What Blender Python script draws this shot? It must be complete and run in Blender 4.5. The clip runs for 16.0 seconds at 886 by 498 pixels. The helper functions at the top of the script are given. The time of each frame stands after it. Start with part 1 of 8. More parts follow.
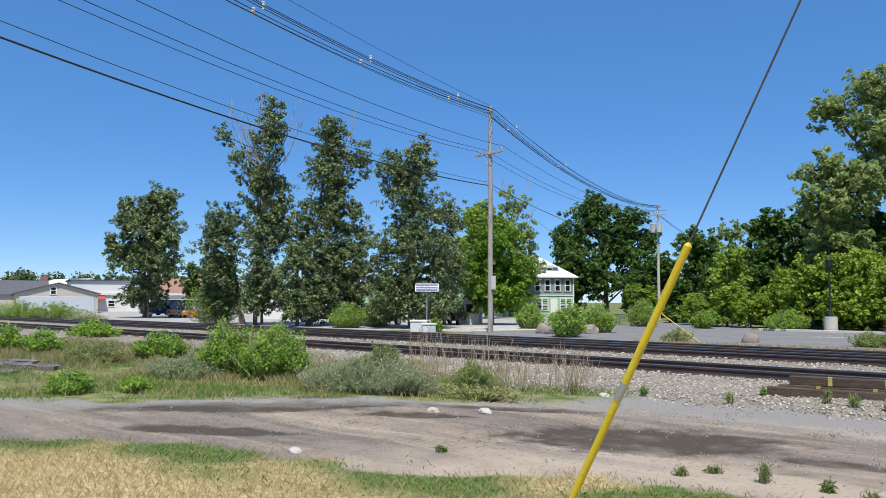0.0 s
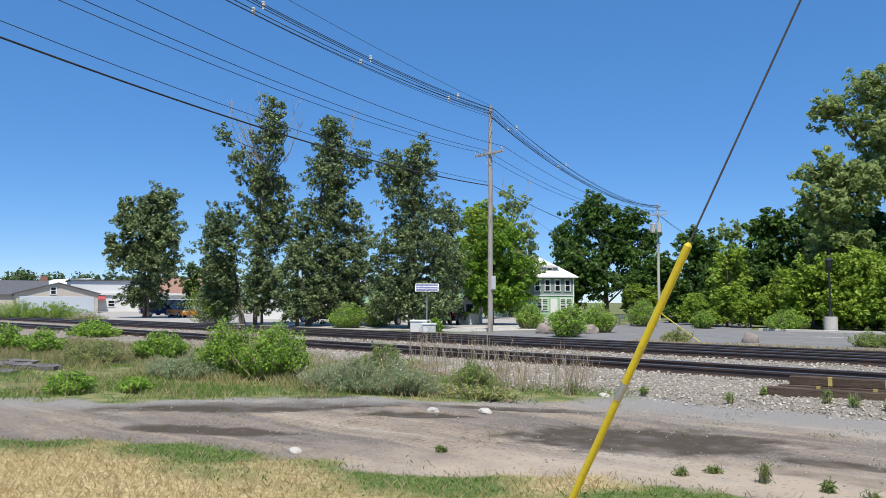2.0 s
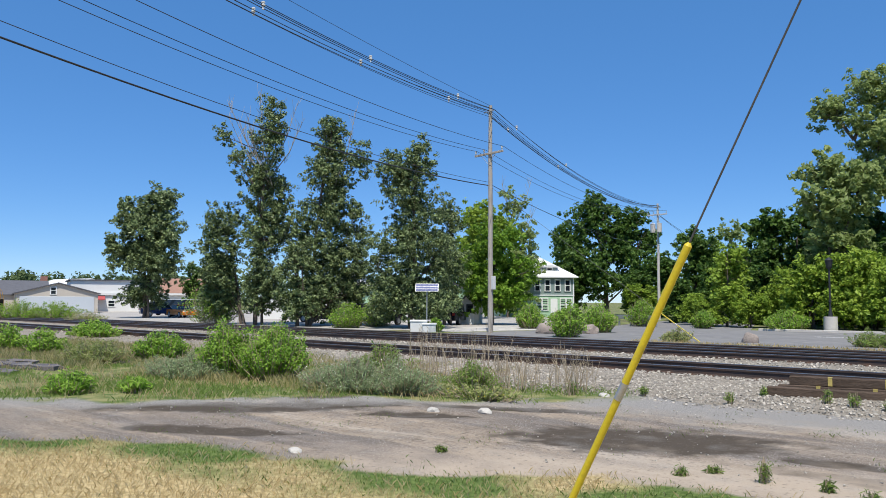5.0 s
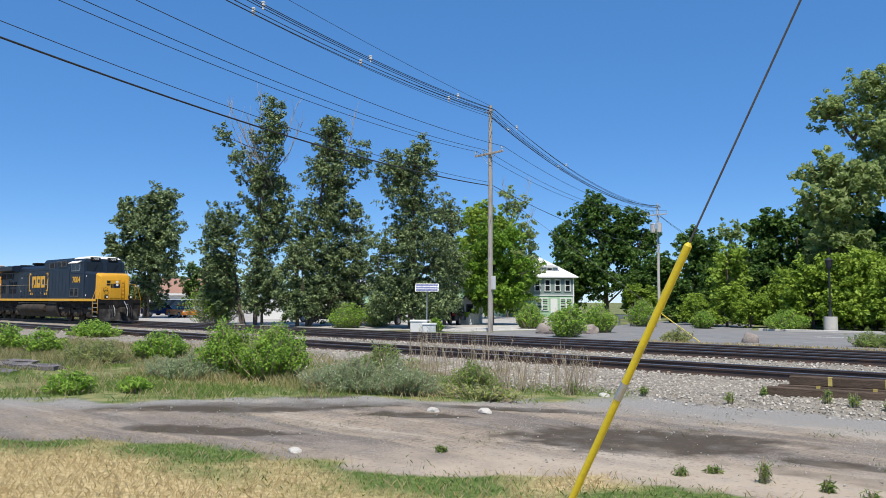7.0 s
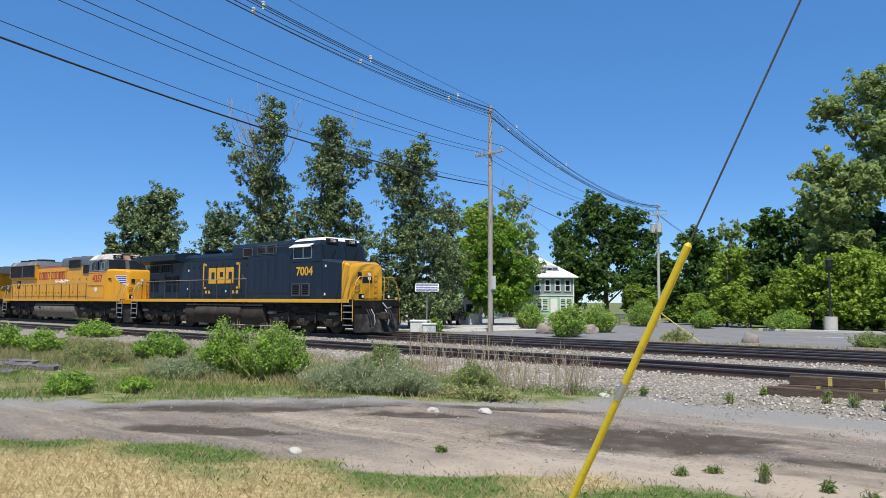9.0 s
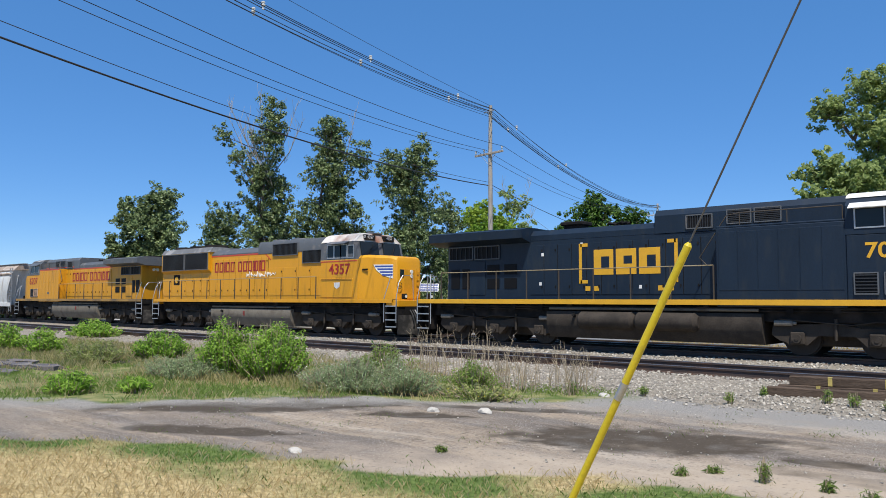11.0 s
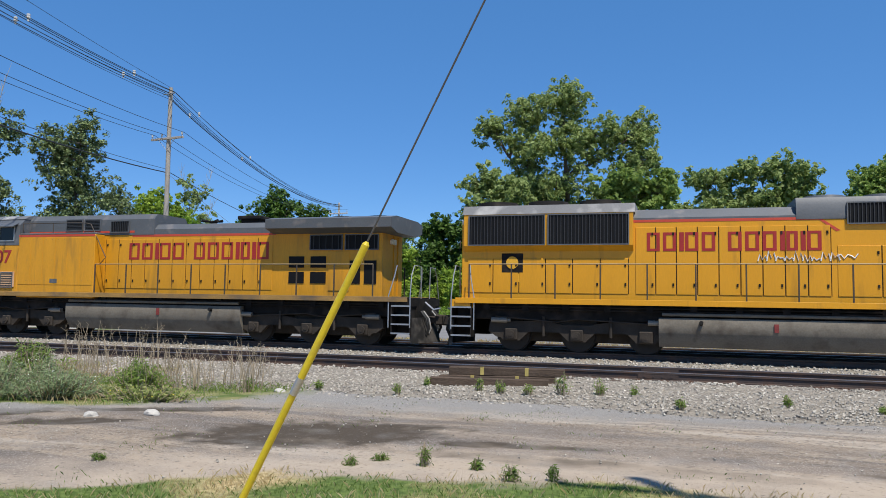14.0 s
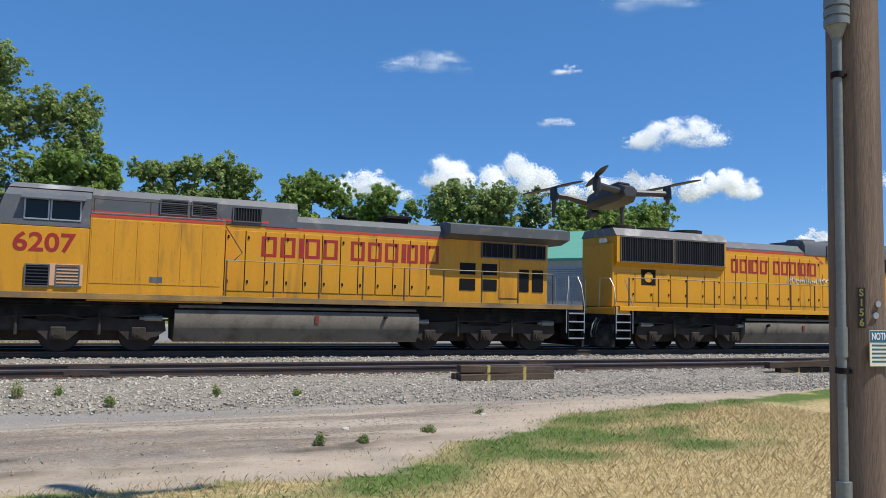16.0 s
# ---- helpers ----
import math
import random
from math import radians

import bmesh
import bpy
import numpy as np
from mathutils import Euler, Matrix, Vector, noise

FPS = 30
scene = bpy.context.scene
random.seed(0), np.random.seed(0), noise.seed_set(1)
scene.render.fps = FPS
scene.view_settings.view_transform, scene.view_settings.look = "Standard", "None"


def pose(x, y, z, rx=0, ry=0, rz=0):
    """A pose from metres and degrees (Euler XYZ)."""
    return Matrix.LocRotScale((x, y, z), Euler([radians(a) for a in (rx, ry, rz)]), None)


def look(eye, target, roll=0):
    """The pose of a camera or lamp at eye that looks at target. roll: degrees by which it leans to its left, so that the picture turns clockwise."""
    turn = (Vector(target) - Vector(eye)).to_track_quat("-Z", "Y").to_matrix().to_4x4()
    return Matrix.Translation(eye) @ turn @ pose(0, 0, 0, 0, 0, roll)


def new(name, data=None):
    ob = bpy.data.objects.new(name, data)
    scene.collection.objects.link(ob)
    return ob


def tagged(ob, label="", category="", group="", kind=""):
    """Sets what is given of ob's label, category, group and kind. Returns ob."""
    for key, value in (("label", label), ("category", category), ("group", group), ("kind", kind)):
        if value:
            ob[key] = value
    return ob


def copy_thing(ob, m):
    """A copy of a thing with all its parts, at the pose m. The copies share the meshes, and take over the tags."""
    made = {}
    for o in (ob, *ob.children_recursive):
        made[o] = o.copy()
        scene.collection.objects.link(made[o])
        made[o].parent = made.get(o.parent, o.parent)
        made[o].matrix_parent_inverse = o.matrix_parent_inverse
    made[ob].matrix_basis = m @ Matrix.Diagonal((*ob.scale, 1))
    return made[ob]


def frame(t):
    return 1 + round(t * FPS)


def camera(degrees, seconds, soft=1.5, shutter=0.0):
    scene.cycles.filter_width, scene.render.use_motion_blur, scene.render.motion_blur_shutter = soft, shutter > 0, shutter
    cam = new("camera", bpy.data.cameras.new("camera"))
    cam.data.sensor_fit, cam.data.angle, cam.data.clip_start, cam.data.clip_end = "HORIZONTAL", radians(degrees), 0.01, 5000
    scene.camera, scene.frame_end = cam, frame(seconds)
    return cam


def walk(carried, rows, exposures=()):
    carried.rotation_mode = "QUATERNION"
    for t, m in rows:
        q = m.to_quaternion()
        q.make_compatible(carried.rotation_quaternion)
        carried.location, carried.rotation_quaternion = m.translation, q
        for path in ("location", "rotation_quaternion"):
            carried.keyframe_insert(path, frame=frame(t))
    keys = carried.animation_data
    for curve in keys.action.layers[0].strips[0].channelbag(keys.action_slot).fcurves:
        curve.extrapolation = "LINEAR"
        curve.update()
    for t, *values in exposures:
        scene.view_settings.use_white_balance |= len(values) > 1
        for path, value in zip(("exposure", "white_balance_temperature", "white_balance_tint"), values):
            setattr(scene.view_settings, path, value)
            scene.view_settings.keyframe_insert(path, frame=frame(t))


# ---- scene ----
# ---- camera ----
cam = camera(60.8, 16.0, 0.6)


def aim(yaw, pitch, roll):
    """The camera's pose: yaw to the right of +y, pitch up, roll, in degrees."""
    return pose(0, 0, 1.56, 90 + pitch, 0, -yaw) @ pose(0, 0, 0, 0, 0, roll)


VIEW = [(0.0, -41.35, 4.01, 0.26), (12.5, -41.35, 4.01, 0.26), (12.6, -41.26, 4.01, 0.27), (12.7, -41.07, 4.0, 0.29),
        (12.8, -40.58, 3.99, 0.33), (12.9, -39.66, 3.97, 0.4), (13.0, -38.23, 3.95, 0.49), (13.2, -34.55, 3.95, 0.55),
        (13.5, -28.27, 3.96, 0.65), (14.0, -17.47, 3.92, 0.87), (14.5, -6.67, 3.95, 1.05), (15.0, 4.2, 4.04, 1.2),
        (15.5, 14.7, 4.14, 1.4), (16.0, 23.27, 4.24, 1.3)]
walk(cam, [(t, aim(a, b, c)) for t, a, b, c in VIEW], [(0.0, 0.17), (12.5, 0.17), (16.0, 0.06)])

# ---- sky and sun ----
SUN = Vector((0.30, -0.36, 0.885)).normalized()
world = bpy.data.worlds.new("sky")
scene.world = world
world.use_nodes = True
nt = world.node_tree
sky = nt.nodes.new("ShaderNodeTexSky")
sky.sky_type, sky.sun_disc = "NISHITA", False
sky.sun_elevation, sky.sun_rotation = math.asin(SUN.z), math.atan2(SUN.x, SUN.y)
sky.altitude, sky.air_density, sky.dust_density, sky.ozone_density = 2600, 1.0, 0.0, 4.5
deep = nt.nodes.new("ShaderNodeHueSaturation")
deep.inputs["Saturation"].default_value = 1.18
deep.inputs["Hue"].default_value = 0.505
nt.links.new(sky.outputs[0], deep.inputs["Color"])
even = nt.nodes.new("ShaderNodeMix")
even.data_type = "RGBA"
even.inputs[0].default_value = 0.5
even.inputs[7].default_value = (0.5, 1.7, 3.9, 1)
nt.links.new(deep.outputs[0], even.inputs[6])
nt.links.new(even.outputs[2], nt.nodes["Background"].inputs[0])
nt.nodes["Background"].inputs[1].default_value = 0.15
sun = new("sun", bpy.data.lights.new("sun", "SUN"))
sun.data.energy, sun.data.angle, sun.data.color = 5.0, radians(0.53), (1.0, 0.95, 0.87)
sun.matrix_basis = look(SUN * 60, (0, 0, 0))

# ---- materials ----
MATS = {}


def mat(name, base, var=0.18, scale=1.5, fine=30.0, rough=0.6, metal=0.0, bump=0.15, dirt=None, dirt_amount=0.35, dirt_scale=2.0,
        stretch=(1, 1, 1), random_tone=0.0, island=0.0, second=None, spec=0.5, dist=0.01):
    """A procedural surface: base colour with variation at two scales, relief, and patches of dirt."""
    if name in MATS:
        return MATS[name]
    m = bpy.data.materials.new(name)
    m.use_nodes = True
    n, l = m.node_tree.nodes, m.node_tree.links
    b = n["Principled BSDF"]
    b.inputs["Roughness"].default_value, b.inputs["Metallic"].default_value = rough, metal
    b.inputs["Specular IOR Level"].default_value = spec
    co = n.new("ShaderNodeTexCoord")
    mp = n.new("ShaderNodeMapping")
    mp.inputs["Scale"].default_value = stretch
    l.new(co.outputs["Object"], mp.inputs[0])
    big, small = n.new("ShaderNodeTexNoise"), n.new("ShaderNodeTexNoise")
    for t, s in ((big, scale), (small, fine)):
        t.inputs["Scale"].default_value, t.inputs["Detail"].default_value = s, 5
        l.new(mp.outputs[0], t.inputs["Vector"])
    add = n.new("ShaderNodeMath")
    add.operation = "ADD"
    l.new(big.outputs[0], add.inputs[0])
    l.new(small.outputs[0], add.inputs[1])
    span = n.new("ShaderNodeMapRange")
    span.inputs[1].default_value, span.inputs[2].default_value = 0.6, 1.4
    span.inputs[3].default_value, span.inputs[4].default_value = 0, 1
    l.new(add.outputs[0], span.inputs[0])
    mix = n.new("ShaderNodeMix")
    mix.data_type = "RGBA"
    lo = [c * (1 - var) for c in base]
    hi = [min(1, c * (1 + var)) for c in (second or base)]
    mix.inputs[6].default_value, mix.inputs[7].default_value = (*lo, 1), (*hi, 1)
    l.new(span.outputs[0], mix.inputs[0])
    out = mix.outputs[2]
    if dirt:
        d = n.new("ShaderNodeTexNoise")
        d.inputs["Scale"].default_value, d.inputs["Detail"].default_value = dirt_scale, 8
        l.new(mp.outputs[0], d.inputs["Vector"])
        r = n.new("ShaderNodeMapRange")
        r.inputs[1].default_value, r.inputs[2].default_value = 0.62 - 0.3 * dirt_amount, 0.72
        r.inputs[4].default_value = min(1.0, 0.5 + dirt_amount)
        l.new(d.outputs[0], r.inputs[0])
        mx = n.new("ShaderNodeMix")
        mx.data_type = "RGBA"
        mx.inputs[7].default_value = (*dirt, 1)
        l.new(r.outputs[0], mx.inputs[0])
        l.new(out, mx.inputs[6])
        out = mx.outputs[2]
    if random_tone or island:
        src = n.new("ShaderNodeNewGeometry").outputs["Random Per Island"] if island else n.new("ShaderNodeObjectInfo").outputs["Random"]
        amt = island or random_tone
        r = n.new("ShaderNodeMapRange")
        r.inputs[3].default_value, r.inputs[4].default_value = 1 - amt, 1 + amt
        l.new(src, r.inputs[0])
        h = n.new("ShaderNodeHueSaturation")
        l.new(r.outputs[0], h.inputs["Value"])
        l.new(out, h.inputs["Color"])
        out = h.outputs[0]
    l.new(out, b.inputs["Base Color"])
    if bump:
        bp = n.new("ShaderNodeBump")
        bp.inputs["Strength"].default_value, bp.inputs["Distance"].default_value = bump, dist
        l.new(small.outputs[0], bp.inputs["Height"])
        l.new(bp.outputs[0], b.inputs["Normal"])
    MATS[name] = m
    return m


def leaf_mat(name, dark, light, gloss=0.45, glow=0.35):
    """Leaves: each one takes its own tone, and lets some light through."""
    m = bpy.data.materials.new(name)
    m.use_nodes = True
    n, l = m.node_tree.nodes, m.node_tree.links
    b = n["Principled BSDF"]
    g = n.new("ShaderNodeNewGeometry")
    mix = n.new("ShaderNodeMix")
    mix.data_type = "RGBA"
    mix.inputs[6].default_value, mix.inputs[7].default_value = (*dark, 1), (*light, 1)
    l.new(g.outputs["Random Per Island"], mix.inputs[0])
    l.new(mix.outputs[2], b.inputs["Base Color"])
    b.inputs["Roughness"].default_value, b.inputs["Specular IOR Level"].default_value = gloss, 0.2
    tr = n.new("ShaderNodeBsdfTranslucent")
    l.new(mix.outputs[2], tr.inputs[0])
    sh = n.new("ShaderNodeMixShader")
    sh.inputs[0].default_value = glow
    l.new(b.outputs[0], sh.inputs[1])
    l.new(tr.outputs[0], sh.inputs[2])
    l.new(sh.outputs[0], n["Material Output"].inputs[0])
    MATS[name] = m
    return m


# ---- mesh tools ----
class Shape:
    """Gathers vertices and faces for one mesh."""

    def __init__(self):
        self.v, self.f = [], []

    def add(self, vs, fs):
        k = len(self.v)
        self.v += [tuple(p) for p in vs]
        self.f += [tuple(i + k for i in f) for f in fs]
        return self

    def box(self, x0, x1, y0, y1, z0, z1, b=0.0):
        if b <= 0:
            vs = [(x, y, z) for x in (x0, x1) for y in (y0, y1) for z in (z0, z1)]
            return self.add(vs, [(0, 1, 3, 2), (4, 6, 7, 5), (0, 4, 5, 1), (2, 3, 7, 6), (0, 2, 6, 4), (1, 5, 7, 3)])
        vs, fs, ix = [], [], {}
        lo, hi = (x0, y0, z0), (x1, y1, z1)
        for c in range(8):
            s = [(c >> a) & 1 for a in range(3)]
            for a in range(3):
                ix[c, a] = len(vs)
                vs.append([(hi[k] - (0 if k == a else b)) if s[k] else (lo[k] + (0 if k == a else b)) for k in range(3)])
        for a in range(3):
            u, w = [k for k in range(3) if k != a]
            for side in (0, 1):
                cs = [side << a, side << a | 1 << u, side << a | 1 << u | 1 << w, side << a | 1 << w]
                fs.append([ix[c, a] for c in cs])
            for su in (0, 1):
                for sw in (0, 1):
                    c0 = su << u | sw << w
                    c1 = c0 | 1 << a
                    fs.append([ix[c0, u], ix[c1, u], ix[c1, w], ix[c0, w]])
        fs += [[ix[c, a] for a in range(3)] for c in range(8)]
        return self.add(vs, fs)

    def rod(self, p, q, r0, r1=None, n=10, caps=True):
        r1 = r0 if r1 is None else r1
        p, q = Vector(p), Vector(q)
        u = (q - p).orthogonal().normalized()
        w = (q - p).normalized().cross(u)
        vs = [c + (u * math.cos(a) + w * math.sin(a)) * r for c, r in ((p, r0), (q, r1)) for a in (2 * math.pi * k / n for k in range(n))]
        fs = [(k, (k + 1) % n, n + (k + 1) % n, n + k) for k in range(n)]
        if caps:
            fs += [tuple(range(n))[::-1], tuple(range(n, 2 * n))]
        return self.add(vs, fs)

    def tube(self, pts, r, n=6):
        pts = [Vector(p) for p in pts]
        rs = r if isinstance(r, (list, tuple)) else [r] * len(pts)
        vs, fs = [], []
        up = None
        for i, p in enumerate(pts):
            d = (pts[min(i + 1, len(pts) - 1)] - pts[max(i - 1, 0)]).normalized()
            u = d.orthogonal().normalized() if up is None else (up - d * up.dot(d)).normalized()
            up = u
            w = d.cross(u)
            vs += [p + (u * math.cos(a) + w * math.sin(a)) * rs[i] for a in (2 * math.pi * k / n for k in range(n))]
        for i in range(len(pts) - 1):
            fs += [(i * n + k, i * n + (k + 1) % n, (i + 1) * n + (k + 1) % n, (i + 1) * n + k) for k in range(n)]
        fs += [tuple(range(n))[::-1], tuple(range((len(pts) - 1) * n, len(pts) * n))]
        return self.add(vs, fs)

    def prism(self, poly, axis, a, b):
        """A polygon drawn in the two axes other than `axis`, pushed from a to b along it."""
        n = len(poly)
        o = [k for k in range(3) if k != axis]
        vs = []
        for s in (a, b):
            for p in poly:
                c = [0, 0, 0]
                c[axis], c[o[0]], c[o[1]] = s, p[0], p[1]
                vs.append(c)
        return self.add(vs, [tuple(range(n)), tuple(range(n, 2 * n))[::-1]] + [(k, k + n, (k + 1) % n + n, (k + 1) % n) for k in range(n)])

    def loft(self, rings, closed=True, caps=True):
        n = len(rings[0])
        vs = [p for r in rings for p in r]
        fs = []
        for i in range(len(rings) - 1):
            for k in range(n if closed else n - 1):
                fs.append((i * n + k, i * n + (k + 1) % n, (i + 1) * n + (k + 1) % n, (i + 1) * n + k))
        if caps:
            fs += [tuple(range(n))[::-1], tuple(range((len(rings) - 1) * n, len(rings) * n))]
        return self.add(vs, fs)

    def mesh(self, name, material, smooth=35, fix=True):
        me = bpy.data.meshes.new(name)
        me.from_pydata(self.v, [], self.f)
        if fix:
            bm = bmesh.new()
            bm.from_mesh(me)
            bmesh.ops.recalc_face_normals(bm, faces=bm.faces)
            bm.to_mesh(me)
            bm.free()
        if smooth:
            me.shade_smooth()
            me.set_sharp_from_angle(angle=radians(smooth))
        for m in material if isinstance(material, (list, tuple)) else [material]:
            me.materials.append(m)
        return me


def part(name, shape, material, parent=None, label="", smooth=35, fix=True):
    """Links a Shape (or a ready mesh) as one mesh object, under a thing or a part."""
    me = shape.mesh(name, material, smooth, fix) if isinstance(shape, Shape) else shape
    ob = new(name, me)
    if parent is not None:
        ob.parent = parent
    return tagged(ob, label)


def thing(name, label, category, m=None, group="", kind=""):
    ob = new(name)
    ob.matrix_basis = m if m is not None else Matrix()
    return tagged(ob, label, category, group, kind)


def solid(name, shape, material, label, category, m=None, group="", kind="", smooth=35, fix=True):
    """A thing that is one mesh."""
    ob = part(name, shape, material, None, "", smooth, fix)
    ob.matrix_basis = m if m is not None else Matrix()
    return tagged(ob, label, category, group, kind)


def at(az, dist, z=-0.25):
    """A place seen from the eye at an azimuth (degrees right of +y) and a distance."""
    return Vector((dist * math.sin(radians(az)), dist * math.cos(radians(az)), z))


def lettering(name, text, size, material, parent, m, extrude=0.006, squeeze=1.0, bold=0.0):
    """Letters as a mesh under a thing."""
    cu = bpy.data.curves.new(name, "FONT")
    cu.body, cu.size, cu.extrude, cu.offset = text, size, extrude, bold
    cu.align_x, cu.align_y = "CENTER", "CENTER"
    cu.resolution_u = 3
    ob = bpy.data.objects.new(name, cu)
    scene.collection.objects.link(ob)
    me = bpy.data.meshes.new_from_object(ob.evaluated_get(bpy.context.evaluated_depsgraph_get()))
    bpy.data.objects.remove(ob)
    me.transform(m @ Matrix.Diagonal((squeeze, 1, 1, 1)))
    me.materials.clear()
    me.materials.append(material)
    return part(name, me, material, parent)
# ---- ground ----
NEAR_EDGE = [(-60, 1), (-12.2, 4.1), (-10.8, 5.1), (-9.1, 5.9), (-7.0, 6.1), (-5.8, 6.8), (-4.6, 7.4), (-2.7, 8.2), (-0.2, 8.5), (2.5, 8.4),
             (4.3, 9.5), (7.7, 12.1), (11.2, 13.1), (17.2, 14.2), (60, 15.4)]
FAR_EDGE = [(-60, 3), (-18, 4.9), (-14.8, 6.6), (-13.1, 9.2), (-9.3, 12.4), (-8.0, 13.4), (-5.1, 13.6), (0.6, 14.1), (6.6, 15.2), (60, 16.3)]


def edge(rows, x):
    return np.interp(x, [r[0] for r in rows], [r[1] for r in rows])


def rough_field(x, y, s, seed=0.0):
    return np.array([noise.noise((a * s + seed, b * s - seed, seed)) for a, b in zip(x.ravel(), y.ravel())]).reshape(x.shape)


def sheet(name, xs, ys, height, masks, material, kind="structure", label="", category=""):
    """A sheet over the grid xs, ys with named masks on its points."""
    X, Y = np.meshgrid(xs, ys, indexing="ij")
    Z = height(X, Y)
    nx, ny = X.shape
    me = bpy.data.meshes.new(name)
    k = np.arange(nx * ny).reshape(nx, ny)
    faces = np.stack([k[:-1, :-1], k[1:, :-1], k[1:, 1:], k[:-1, 1:]], -1).reshape(-1, 4)
    me.from_pydata(np.stack([X, Y, Z], -1).reshape(-1, 3).tolist(), [], faces.tolist())
    for key, fn in masks.items():
        a = me.attributes.new(key, "FLOAT", "POINT")
        a.data.foreach_set("value", np.clip(fn(X, Y), 0, 1).astype(np.float32).ravel())
    me.shade_smooth()
    me.materials.append(material)
    return tagged(new(name, me), label, category, "", kind)


def ramp(a, b, v):
    return np.clip((v - a) / (b - a), 0, 1)


def ground_height(X, Y):
    z = -0.42 + 0.17 * ramp(24, 29, Y)
    near = (np.abs(X) < 70) & (Y > 0) & (Y < 19)
    bumps = 0.035 * rough_field(X, Y, 0.45) + 0.012 * rough_field(X, Y, 1.7, 3.0)
    mud = mud_mask(X, Y)
    return z + np.where(near, bumps - 0.03 * mud, 0) - 0.05 * ramp(17, 18, Y) * (1 - ramp(27, 29, Y))


def wobble(X, Y):
    return 0.55 * rough_field(X, Y, 0.55, 7.0) + 0.3 * rough_field(X, Y, 1.6, 4.0)


def lawn_mask(X, Y):
    return ramp(0.3, -0.3, Y - edge(NEAR_EDGE, X) + 1.1 * wobble(X, Y))


def verge_mask(X, Y):
    return ramp(-0.3, 0.5, Y - edge(FAR_EDGE, X) + 1.6 * wobble(X, Y)) * ramp(-6.5, -8.5, X + 0.25 * (Y - 13)) + ramp(28.5, 29.5, Y)


def mud_mask(X, Y):
    r = np.zeros_like(X)
    for x, y, a, b, tilt in ((-5.2, 10.3, 2.0, 1.15, 0.5), (-10.6, 6.5, 1.6, 0.35, 0.55), (-12.0, 8.7, 3.0, 0.75, 0.87), (-8.6, 11.6, 1.8, 0.3, 0.45), (-9.2, 9.7, 1.1, 0.3, 0.5), (-13.6, 7.4, 1.5, 0.5, 0.9),
                             (-0.8, 9.6, 2.6, 0.35, 0.0), (4.2, 10.6, 2.4, 0.22, 0.2), (-2.4, 10.4, 1.4, 0.2, 0.2)):
        c, s = math.cos(tilt), math.sin(tilt)
        u, v = (X - x) * c + (Y - y) * s, (Y - y) * c - (X - x) * s
        r = np.maximum(r, 0.85 * ramp(1.6, 0.5, np.hypot(u / a, v / b)))
    return r


def green_mask(X, Y):
    d = Y - edge(NEAR_EDGE, X)
    strip = ramp(-1.9, -0.7, d) * ramp(0.45, 0.0, d) * np.clip(0.85 + 1.2 * rough_field(X, Y, 0.8, 2.0), 0, 1)
    patch = ramp(1.1, 0.6, np.hypot((X - 6.8) / 4.2, (Y - 9.6) / 1.5)) * np.clip(0.75 + 1.5 * rough_field(X, Y, 0.8, 5.0), 0, 1)
    return np.maximum(strip, patch)


